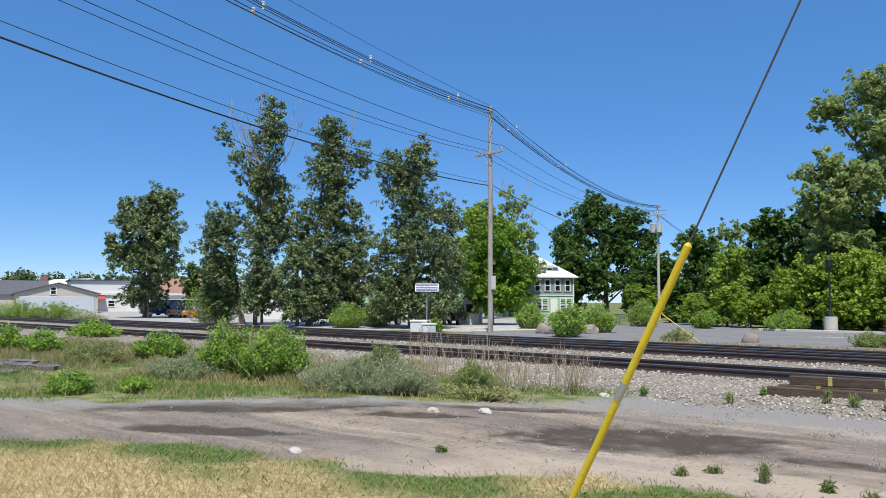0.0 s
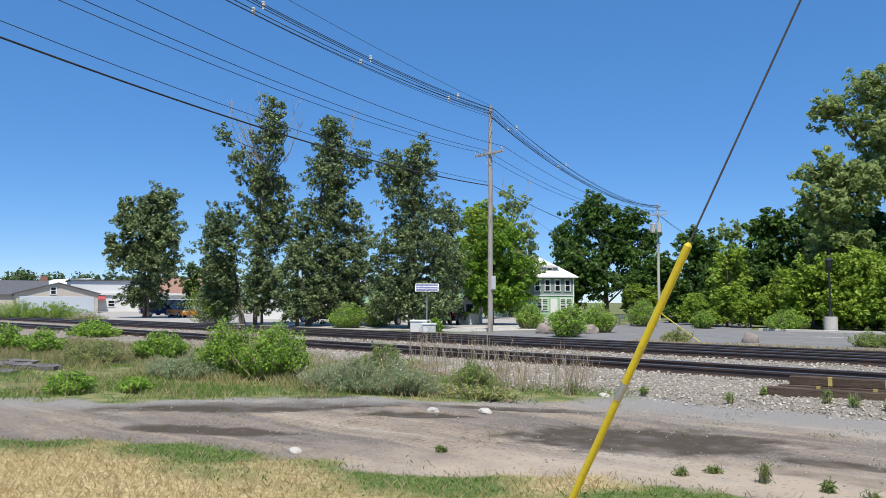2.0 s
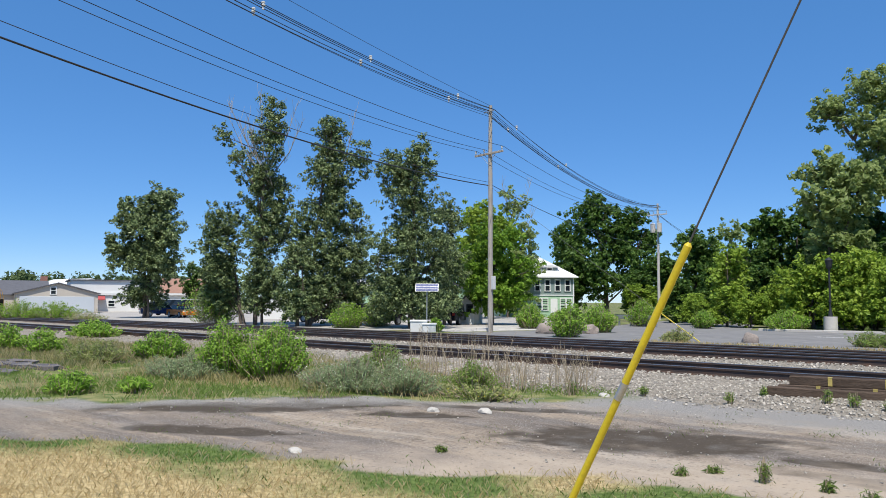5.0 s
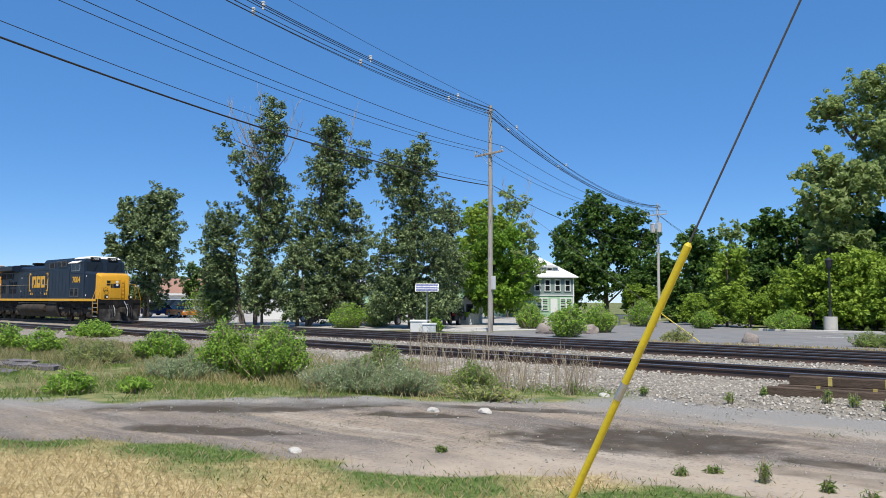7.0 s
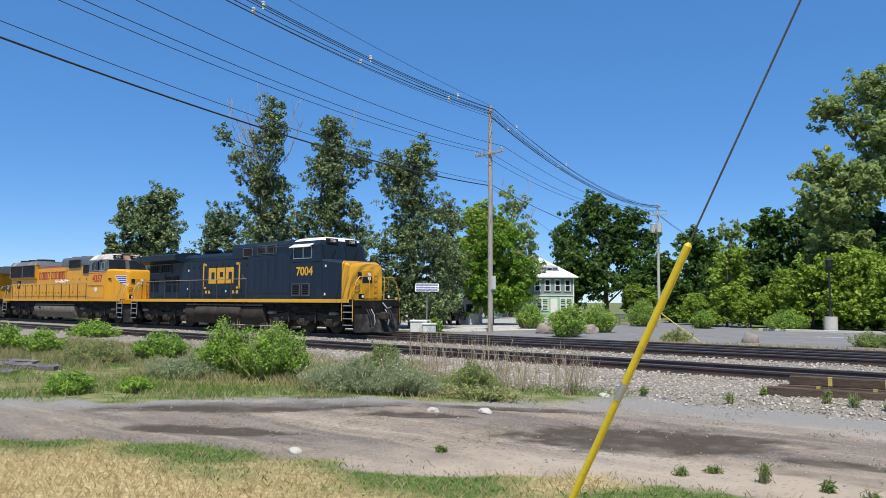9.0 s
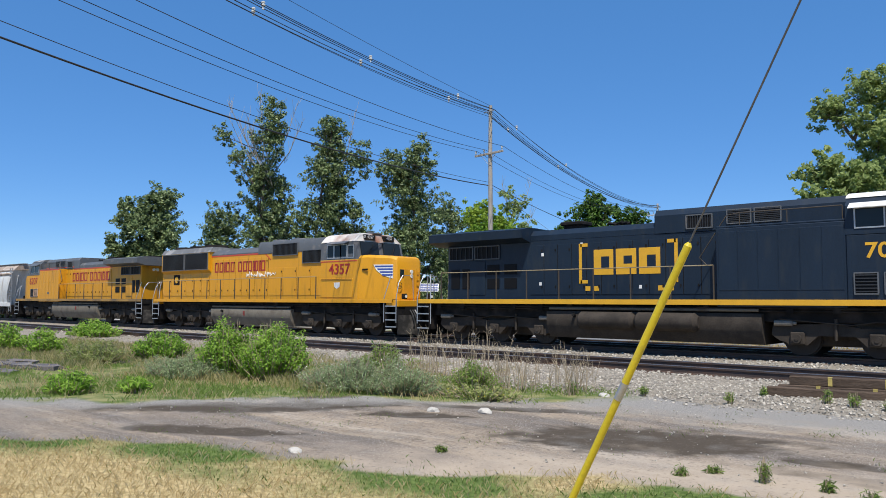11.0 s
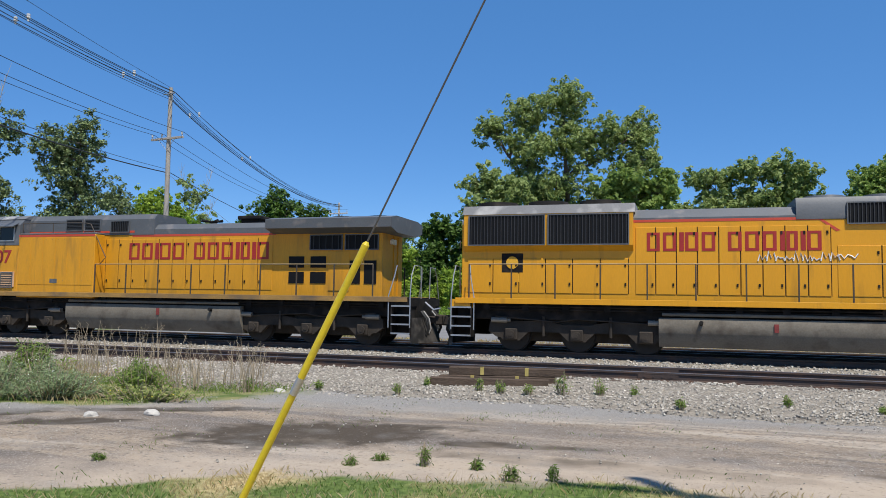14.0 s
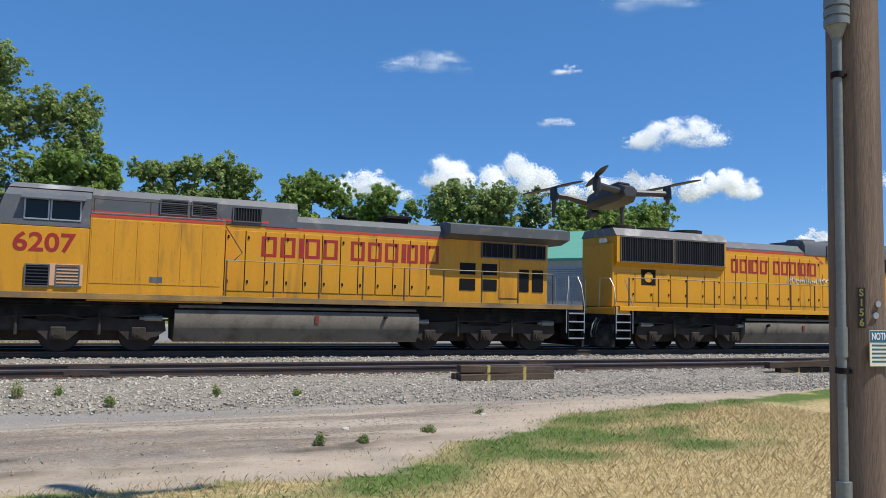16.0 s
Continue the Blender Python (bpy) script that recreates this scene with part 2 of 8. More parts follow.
def ground_material():
    m = bpy.data.materials.new("ground_mix")
    m.use_nodes = True
    n, l = m.node_tree.nodes, m.node_tree.links
    b = n["Principled BSDF"]
    b.inputs["Roughness"].default_value = 0.95
    b.inputs["Specular IOR Level"].default_value = 0.15
    co = n.new("ShaderNodeTexCoord")

    def tex(scale, detail=6, kind="ShaderNodeTexNoise"):
        t = n.new(kind)
        t.inputs["Scale"].default_value = scale
        if kind == "ShaderNodeTexNoise":
            t.inputs["Detail"].default_value = detail
        l.new(co.outputs["Object"], t.inputs["Vector"])
        return t.outputs[0]

    def blend(fac, a, c):
        x = n.new("ShaderNodeMix")
        x.data_type = "RGBA"
        for sock, v in ((0, fac), (6, a), (7, c)):
            if isinstance(v, tuple):
                x.inputs[sock].default_value = (*v, 1)
            else:
                l.new(v, x.inputs[sock])
        return x.outputs[2]

    def fit(v, a, c):
        r = n.new("ShaderNodeMapRange")
        r.inputs[1].default_value, r.inputs[2].default_value = a, c
        l.new(v, r.inputs[0])
        return r.outputs[0]

    def mask(key, scale, soft):
        """The mask, its border broken up by noise."""
        a = n.new("ShaderNodeAttribute")
        a.attribute_name = key
        s = n.new("ShaderNodeMath")
        s.operation = "ADD"
        l.new(a.outputs["Fac"], s.inputs[0])
        l.new(tex(scale), s.inputs[1])
        return fit(s.outputs[0], 1.0 - soft, 1.0 + soft)

    wide, mid, fine, grit = tex(0.35), tex(2.2), tex(14.0), tex(55.0)
    turn = n.new("ShaderNodeMapping")
    turn.inputs["Rotation"].default_value = (0, 0, radians(-14))
    turn.inputs["Scale"].default_value = (0.16, 1.5, 1)
    l.new(co.outputs["Object"], turn.inputs[0])
    rut = n.new("ShaderNodeTexNoise")
    rut.inputs["Scale"].default_value, rut.inputs["Detail"].default_value, rut.inputs["Distortion"].default_value = 1.0, 7, 0.6
    l.new(turn.outputs[0], rut.inputs["Vector"])
    dirt = blend(fit(mid, 0.35, 0.65), (0.23, 0.178, 0.125), (0.37, 0.29, 0.205))
    dirt = blend(fit(wide, 0.4, 0.6), dirt, (0.23, 0.185, 0.142))
    dirt = blend(fit(rut.outputs[0], 0.46, 0.62), dirt, (0.145, 0.12, 0.1))
    dirt = blend(fit(rut.outputs[0], 0.44, 0.34), dirt, (0.4, 0.335, 0.26))
    dirt = blend(fit(grit, 0.52, 0.7), dirt, (0.44, 0.4, 0.35))
    dirt = blend(fit(fine, 0.53, 0.72), dirt, (0.12, 0.1, 0.082))
    dirt = blend(mask("mud", 2.5, 0.13), dirt, (0.08, 0.064, 0.048))
    dirt = blend(mask("pale", 1.6, 0.4), dirt, (0.43, 0.35, 0.265))
    dirt = blend(fit(fine, 0.6, 0.75), dirt, (0.17, 0.14, 0.11))
    gravel = blend(fit(grit, 0.35, 0.65), (0.16, 0.15, 0.135), (0.36, 0.34, 0.31))
    dirt = blend(mask("gravel", 1.8, 0.35), dirt, gravel)
    straw = blend(fit(fine, 0.35, 0.65), (0.3, 0.225, 0.1), (0.55, 0.43, 0.23))
    straw = blend(fit(grit, 0.6, 0.75), straw, (0.16, 0.14, 0.055))
    turf = blend(fit(fine, 0.35, 0.65), (0.06, 0.095, 0.022), (0.14, 0.19, 0.05))
    lawn = blend(mask("green", 1.3, 0.3), straw, turf)
    weeds = blend(fit(mid, 0.4, 0.6), (0.1, 0.14, 0.04), (0.24, 0.23, 0.1))
    weeds = blend(fit(wide, 0.56, 0.62), weeds, (0.1, 0.085, 0.065))
    out = blend(mask("lawn", 3.0, 0.2), dirt, lawn)
    out = blend(mask("verge", 1.5, 0.3), out, weeds)
    l.new(out, b.inputs["Base Color"])
    bp = n.new("ShaderNodeBump")
    bp.inputs["Strength"].default_value, bp.inputs["Distance"].default_value = 0.6, 0.03
    s = n.new("ShaderNodeMath")
    s.operation = "ADD"
    l.new(fine, s.inputs[0])
    l.new(grit, s.inputs[1])
    l.new(s.outputs[0], bp.inputs["Height"])
    l.new(bp.outputs[0], b.inputs["Normal"])
    return m


far_steps = [-4000, -1500, -700, -350, -180, -110, -75]
xs = np.array(far_steps + list(np.arange(-60, 36, 0.3)) + [45, 60, 90, 150, 300, 700, 1500, 4000])
ys = np.array([-4000, -1200, -400, -120, -40, -12, -4, 0] + list(np.arange(1.0, 19, 0.2)) + [22, 25, 28, 29, 32, 40, 60, 100, 200, 500, 1500, 4500])
sheet("ground", xs, ys, ground_height, {"lawn": lawn_mask, "verge": verge_mask, "mud": mud_mask, "green": green_mask,
      "pale": lambda X, Y: ramp(2.0, 0.3, np.abs(Y - edge(NEAR_EDGE, X) - 0.5)) * ramp(-9, -6, X) * 0.75,
      "gravel": lambda X, Y: ramp(-1.6, 0.2, Y - edge(FAR_EDGE, X)) * 0.8 + 0.15}, ground_material(), "structure",
      "dry lawn, rutted dirt lane and weedy ground", "ground")

# ---- ballast and tracks ----
NEAR_TRACK, MAIN_TRACK, SIDING = 18.16 + 0.7525, 24.92, 28.3
stone_mat = mat("ballast_stone", (0.37, 0.335, 0.28), 0.3, 3, 25, 0.9, bump=0.4, island=0.34, spec=0.2)
bed_mat = mat("ballast_bed", (0.3, 0.265, 0.215), 0.55, 9, 38, 0.95, bump=1.0, dist=0.05, spec=0.1, dirt=(0.16, 0.14, 0.12), dirt_amount=0.25)
rail_mat = mat("rail_steel", (0.07, 0.05, 0.042), 0.3, 2, 30, 0.6, metal=0.3, bump=0.2, dirt=(0.11, 0.06, 0.038), dirt_amount=0.4)
head_mat = mat("rail_head", (0.42, 0.41, 0.4), 0.1, 3, 40, 0.32, metal=0.9, bump=0.05)
rust_mat = mat("rust_plate", (0.13, 0.075, 0.05), 0.3, 8, 60, 0.85, metal=0.2, bump=0.3)
tie_mat = mat("tie_wood", (0.13, 0.1, 0.08), 0.45, 2, 25, 0.9, bump=0.6, stretch=(6, 0.7, 6), random_tone=0.35, spec=0.15, dist=0.02)


def bed_height(X, Y):
    z = np.interp(Y, [13.9, 14.6, 17.1, 17.6, 29.2, 30.2], [-0.5, -0.42, -0.225, -0.192, -0.2, -0.32])
    return z + 0.025 * rough_field(X, Y, 3.1) * ramp(13.9, 15, Y)


bxs = np.array([-900, -400, -200, -120] + list(np.arange(-85, 36, 0.4)) + [60, 120, 300, 900])
bys = np.array([13.9, 14.2] + list(np.arange(14.5, 30.3, 0.3)))
sheet("ballast_bed", bxs, bys, bed_height, {}, bed_mat, "structure", "grey crushed stone ballast under the tracks", "ballast")


def stones(name, count, x0, x1, y0, y1, seed, size=(0.025, 0.06), dens=None):
    """Loose stones: bent cubes strewn over the bed."""
    rng = np.random.default_rng(seed)
    x, y = rng.uniform(x0, x1, count), rng.uniform(y0, y1, count)
    if dens is not None:
        keep = rng.random(count) < dens(x, y)
        x, y = x[keep], y[keep]
    n = len(x)
    z = np.interp(y, [2, 13.9, 14.6, 17.3, 17.8, 29.2, 30.2], [-0.42, -0.42, -0.41, -0.225, -0.195, -0.2, -0.32])
    s = rng.uniform(*size, n)
    cube = np.array([(a, b, c) for a in (-1, 1) for b in (-1, 1) for c in (-1, 1)], float)
    v = cube[None] * rng.uniform(0.45, 1.0, (n, 8, 3)) * s[:, None, None]
    a = rng.uniform(0, 2 * np.pi, n)
    t = rng.uniform(-0.9, 0.9, n)
    ca, sa, ct, st = np.cos(a)[:, None], np.sin(a)[:, None], np.cos(t)[:, None], np.sin(t)[:, None]
    vx, vz = v[..., 0] * ct + v[..., 2] * st, v[..., 2] * ct - v[..., 0] * st
    px, py = vx * ca - v[..., 1] * sa, vx * sa + v[..., 1] * ca
    pts = np.stack([px + x[:, None], py + y[:, None], vz * 0.8 + (z + s * 0.3)[:, None]], -1).reshape(-1, 3)
    q = np.array([(0, 1, 3, 2), (4, 6, 7, 5), (0, 4, 5, 1), (2, 3, 7, 6), (0, 2, 6, 4), (1, 5, 7, 3)])
    f = (q[None] + (np.arange(n) * 8)[:, None, None]).reshape(-1, 4)
    me = bpy.data.meshes.new(name)
    me.from_pydata(pts.tolist(), [], f.tolist())
    me.materials.append(stone_mat)
    return tagged(new(name, me), "loose grey ballast stones beside the rails", "gravel", "", "stuff")


stones("ballast_stones", 26000, -26, 24, 14.2, 18.0, 4, (0.015, 0.033), lambda x, y: np.clip((y - 13.9) / 1.6, 0.05, 1) * np.clip((x + 19 + (y - 14) * 1.5) / 6, 0, 1))
stones("track_stones", 15000, -45, 30, 17.6, 26.6, 5, (0.022, 0.045))
stones("lane_pebbles", 5000, -16, 14, 6, 15, 6, (0.004, 0.017), lambda x, y: (y > edge(NEAR_EDGE, x)) * (0.25 + 0.75 * np.clip((y - 11) / 4, 0, 1)))


def rail_shape(y, z, x0=-420, x1=300):
    s = Shape()
    prof = [(-0.075, -0.186), (0.075, -0.186), (0.075, -0.172), (0.014, -0.155), (0.01, -0.06), (0.037, -0.048), (0.037, -0.006), (-0.037, -0.006),
            (-0.037, -0.048), (-0.01, -0.06), (-0.014, -0.155), (-0.075, -0.172)]
    s.prism([(y + a, z + b) for a, b in prof], 0, x0, x1)
    top = Shape().prism([(y - 0.037, z - 0.006), (y + 0.037, z - 0.006), (y + 0.028, z), (y - 0.028, z)], 0, x0, x1)
    return s, top


def track(y, z, label, name, single=True):
    t = thing(name, label, "track", kind="structure")
    for side in (-1, 1):
        s, top = rail_shape(y + side * 0.7525, z)
        r = part("rail", s, rail_mat, t)
        part("rail_head", top, head_mat, r)
        j = Shape()
        for x in np.arange(-60, 40, 11.9):
            for dx in (-0.3, -0.1, 0.1, 0.3):
                j.box(x + dx - 0.02, x + dx + 0.02, y + side * 0.7525 - 0.05, y + side * 0.7525 + 0.05, z - 0.12, z - 0.085)
            j.box(x - 0.45, x + 0.45, y + side * 0.7525 - 0.034, y + side * 0.7525 + 0.034, z - 0.15, z - 0.055)
        part("joint_bar", j, rail_mat, r)
    rng = random.Random(int(y * 10))
    tie = Shape().box(-0.115, 0.115, -1.3, 1.3, -0.18, 0, 0.012).mesh("tie", tie_mat)
    plates = Shape()
    if single:
        for k in range(170):
            x = -56 + k * 0.53
            o = part("tie", tie, tie_mat, t)
            o.matrix_basis = pose(x + rng.uniform(-0.03, 0.03), y + rng.uniform(-0.05, 0.05), z - 0.19 + rng.uniform(-0.008, 0.008), rng.uniform(-0.4, 0.4), 0, rng.uniform(-0.8, 0.8))
    else:
        o = Shape()
        for k in range(190):
            x = -66 + k * 0.53 + rng.uniform(-0.03, 0.03)
            o.box(x - 0.115, x + 0.115, y - 1.3, y + 1.3, z - 0.37, z - 0.192 + rng.uniform(-0.01, 0.01), 0.012)
        tagged(part("ties", o, tie_mat, t), kind="stuff")
    for k in range(190):
        x = -56 + k * 0.53
        for side in (-1, 1):
            yy = y + side * 0.7525
            plates.box(x - 0.09, x + 0.09, yy - 0.19, yy + 0.19, z - 0.188, z - 0.176)
            for a in (-0.11, 0.11):
                plates.box(x - 0.05, x - 0.025, yy + a - 0.012, yy + a + 0.012, z - 0.18, z - 0.15)
                plates.box(x + 0.025, x + 0.05, yy + a - 0.012, yy + a + 0.012, z - 0.18, z - 0.15)
    tagged(part("tie_plates", plates, rust_mat, t), kind="stuff")
    return t


track(MAIN_TRACK, 0.0, "busy main railway track with polished rails on ballast", "railway_track_main", False)
track(SIDING, -0.03, "rusty far siding track with low rails in ballast", "railway_track_siding", False)
# ---- the train's way ----
RUN = [(0.0, -163.75), (2.0, -137.05), (4.0, -110.35), (5.0, -97.0), (6.0, -83.65), (6.5, -76.98), (7.0, -70.3), (7.5, -63.65), (8.0, -57.1), (8.5, -50.65), (9.0, -44.2),
       (10.0, -31.5), (11.0, -18.88), (11.5, -12.59), (12.0, -6.3), (12.5, 0.0), (13.0, 6.22), (13.5, 12.42), (14.0, 18.63), (14.5, 24.78), (15.0, 30.86),
       (15.5, 36.87), (16.0, 42.84)]


def travel(t):
    """How far the train has run at t."""
    return float(np.interp(t, [r[0] for r in RUN], [r[1] for r in RUN]))
# ---- trees ----
bark = mat("bark", (0.12, 0.095, 0.075), 0.4, 3, 30, 0.95, bump=0.8, stretch=(3, 3, 0.6), dist=0.03)
pale_bark = mat("pale_bark", (0.3, 0.28, 0.24), 0.3, 3, 30, 0.95, bump=0.5, stretch=(3, 3, 0.6))
poplar_leaf = leaf_mat("poplar_leaf", (0.036, 0.065, 0.02), (0.28, 0.35, 0.15), 0.36, 0.2)
maple_leaf = leaf_mat("maple_leaf", (0.03, 0.075, 0.014), (0.13, 0.22, 0.04), 0.45, 0.3)
lime_leaf = leaf_mat("lime_leaf", (0.085, 0.18, 0.016), (0.26, 0.42, 0.05), 0.5, 0.45)
scrub_leaf = leaf_mat("scrub_leaf", (0.13, 0.22, 0.022), (0.38, 0.5, 0.075), 0.5, 0.4)
willow_leaf = leaf_mat("willow_leaf", (0.16, 0.225, 0.065), (0.42, 0.5, 0.19), 0.5, 0.5)
bush_leaf = leaf_mat("bush_leaf", (0.12, 0.25, 0.025), (0.38, 0.55, 0.09), 0.5, 0.5)
line_leaf = leaf_mat("line_tree_leaf", (0.12, 0.19, 0.04), (0.34, 0.45, 0.12), 0.45, 0.45)
grey_leaf = leaf_mat("sage_leaf", (0.17, 0.23, 0.1), (0.42, 0.49, 0.27), 0.7, 0.5)


def leaf_cloud(centres, radii, per, size, seed, flat=0.0, stretch=1.0):
    """Leaves as small bent quads round the twigs' ends."""
    rng = np.random.default_rng(seed)
    c = np.repeat(np.asarray(centres), per, 0)
    r = np.repeat(np.asarray(radii), per)
    n = len(c)
    d = rng.normal(size=(n, 3))
    d /= np.linalg.norm(d, axis=1)[:, None]
    p = c + d * (r * rng.random(n) ** 0.45)[:, None] * np.array([1, 1, 0.85])
    nrm = d * 0.8 + rng.normal(size=(n, 3)) * 0.5 + np.array([0.08, -0.1, 0.5 + flat])
    nrm /= np.linalg.norm(nrm, axis=1)[:, None]
    u = np.cross(nrm, rng.normal(size=(n, 3)))
    u /= np.linalg.norm(u, axis=1)[:, None]
    w = np.cross(nrm, u)
    s = (size * rng.uniform(0.55, 1.2, n))[:, None]
    q = np.stack([p - u * s * stretch, p - w * s * 0.55 + nrm * s * 0.12, p + u * s * stretch, p + w * s * 0.55 + nrm * s * 0.12], 1).reshape(-1, 3)
    k = np.arange(n) * 4
    f = np.stack([k, k + 1, k + 2, k + 3], 1)
    me = bpy.data.meshes.new("crown")
    me.from_pydata(q.tolist(), [], f.tolist())
    return me


def crown_points(lobes, dens, seed, grain):
    """Clumps of leaves in a crown made of lobes (x, z, half width, half height[, fullness]); each lobe is a cluster of leafy boughs."""
    rng = np.random.default_rng(seed)
    out, rad = [], []
    for x, z, rx, rz, *full in lobes:
        ry = 0.85 * rx + 0.15 * rz
        y0 = rng.uniform(-0.35, 0.35) * rx
        share = full[0] if full else 1.0
        area = rx * rz + ry * rz + rx * ry
        boughs = int((9 + 3.8 * area / grain) * (0.5 + 0.5 * share))
        total = 0.47 * dens * area / grain ** 2 * share
        for j in range(boughs):
            d = rng.normal(size=3)
            d /= np.linalg.norm(d)
            q = rng.uniform(0.45, 0.94) if j % 4 else rng.uniform(0.1, 0.55)
            c = np.array([x + rx * q * d[0], y0 + ry * q * d[1], z + rz * q * d[2]])
            b = rng.uniform(0.55, 1.25) * grain * (0.7 if full else 1.0)
            n = int(total / boughs * (b / grain) ** 2) + 2
            g = rng.normal(size=(n, 3))
            g /= np.linalg.norm(g, axis=1)[:, None]
            p = c + g * (b * rng.random(n) ** 0.5)[:, None] * np.array([1.0, 1.0, 0.8]) + np.array([d[0], d[1], 0.25]) * (rng.random(n) ** 2 * 0.5 * b)[:, None]
            p = p[p[:, 2] > 0.2]
            out += p.tolist()
            rad += (grain * rng.uniform(0.25, 0.5, len(p))).tolist()
    return np.array(out), np.array(rad)


def branch(s, o, e, r, rng):
    """One limb from o that bends up towards e, with a few twigs."""
    m = o.lerp(e, 0.5) + Vector((rng.uniform(-0.2, 0.2), rng.uniform(-0.2, 0.2), -0.06 * (e - o).length))
    s.tube([o, m, e], [r, r * 0.6, r * 0.16], 5)
    return m


def tree(name, label, lobes, leaf, seed, dens=5.0, per=16, size=0.09, grain=0.75, trunk=0.22, stems=1, dead=0, wood=None):
    """A tree at the origin: stems, limbs to each lobe and to the clumps, and a crown of small leaves."""
    rng = random.Random(seed)
    t = thing(name, label, "tree")
    pts, rad = crown_points(lobes, dens, seed, grain)
    h = max(z + rz for x, z, rx, rz, *f in lobes)
    tip = max(lobes, key=lambda q: q[1] + q[3])
    s = Shape()
    spines = []
    for k in range(stems):
        o = Vector((rng.uniform(-0.5, 0.5), rng.uniform(-0.4, 0.4), -0.3)) if stems > 1 else Vector((0, 0, -0.3))
        aim_at = tip if k == 0 else lobes[rng.randrange(len(lobes))]
        e = Vector((aim_at[0], rng.uniform(-0.2, 0.2), aim_at[1] + 0.55 * aim_at[3]))
        spine = []
        for q in (0, 0.12, 0.28, 0.45, 0.63, 0.82, 1):
            spine.append(Vector((o.x + (e.x - o.x) * q ** 1.4 + rng.uniform(-0.02, 0.02) * h * q, o.y + (e.y - o.y) * q + rng.uniform(-0.02, 0.02) * h * q, o.z + (e.z - o.z) * q)))
        s.tube(spine, [trunk * (1 if k == 0 else 0.75) * w for w in (1.3, 1.0, 0.88, 0.72, 0.52, 0.3, 0.08)], 8)
        spines.append(spine)
    for x, z, rx, rz, *f in lobes:
        o = min((p for sp in spines for p in sp[1:-1]), key=lambda p: abs(p.z - (z - 0.7 * rz - 0.3 * abs(x))) + 0.3 * abs(p.x - x))
        m = branch(s, o, Vector((x, rng.uniform(-0.3, 0.3) * rx, z)), trunk * 0.5, rng)
        for j in range(7):
            a = rng.uniform(0, 6.28)
            e = Vector((x + 0.85 * rx * math.cos(a), rng.uniform(-0.8, 0.8) * rx, z + 0.8 * rz * abs(math.sin(a)) - 0.2 * rz))
            branch(s, m.lerp(Vector((x, 0, z)), rng.random()), e, trunk * 0.2, rng)
    part("trunk", s, wood or bark, t)
    for j in range(dead):
        g = Shape()
        side = -1 if j % 3 else 1
        o = Vector((tip[0] + rng.uniform(-0.3, 0.3), rng.uniform(-0.3, 0.3), h * rng.uniform(0.58, 0.74)))
        e = o + Vector((side * rng.uniform(0.5, 3.4), rng.uniform(-1, 1), h * rng.uniform(0.2, 0.37)))
        mid = o.lerp(e, 0.5) + Vector((side * 0.15, 0, -0.02 * h))
        g.tube([o, mid, e], [0.05, 0.032, 0.012], 5)
        for i in range(15):
            st = mid.lerp(e, rng.uniform(-0.3, 0.95))
            en = st + Vector((rng.uniform(-0.5, 0.5), rng.uniform(-0.5, 0.5), rng.uniform(0.5, 1.4)))
            g.tube([st, st.lerp(en, 0.5) + Vector((rng.uniform(-0.08, 0.08), 0, 0)), en], [0.02, 0.014, 0.008], 4)
        part("dead_branch", g, pale_bark, t, "bare grey dead branch")
    me = leaf_cloud(pts, rad, per, size * 1.52, seed)
    me.materials.append(leaf)
    part("crown", me, leaf, t)
    return t


def tree_pose(az, dist, k=1.0, turn=0.0, z=-0.3, wide=1.0):
    """A tree's place at an azimuth and a distance, facing the eye unless turned."""
    return Matrix.Translation(at(az, dist, z)) @ Matrix.Rotation(radians(-az + turn), 4, "Z") @ Matrix.Diagonal((k * wide, k * wide, k, 1))


def grow(az, dist, *args, **more):
    t = tree(*args, **more)
    t.matrix_basis = tree_pose(az, dist)
    return t


def plant(proto, az, dist, k=1.0, turn=90.0, wide=1.0):
    return copy_thing(proto, tree_pose(az, dist, k, turn, wide=wide))


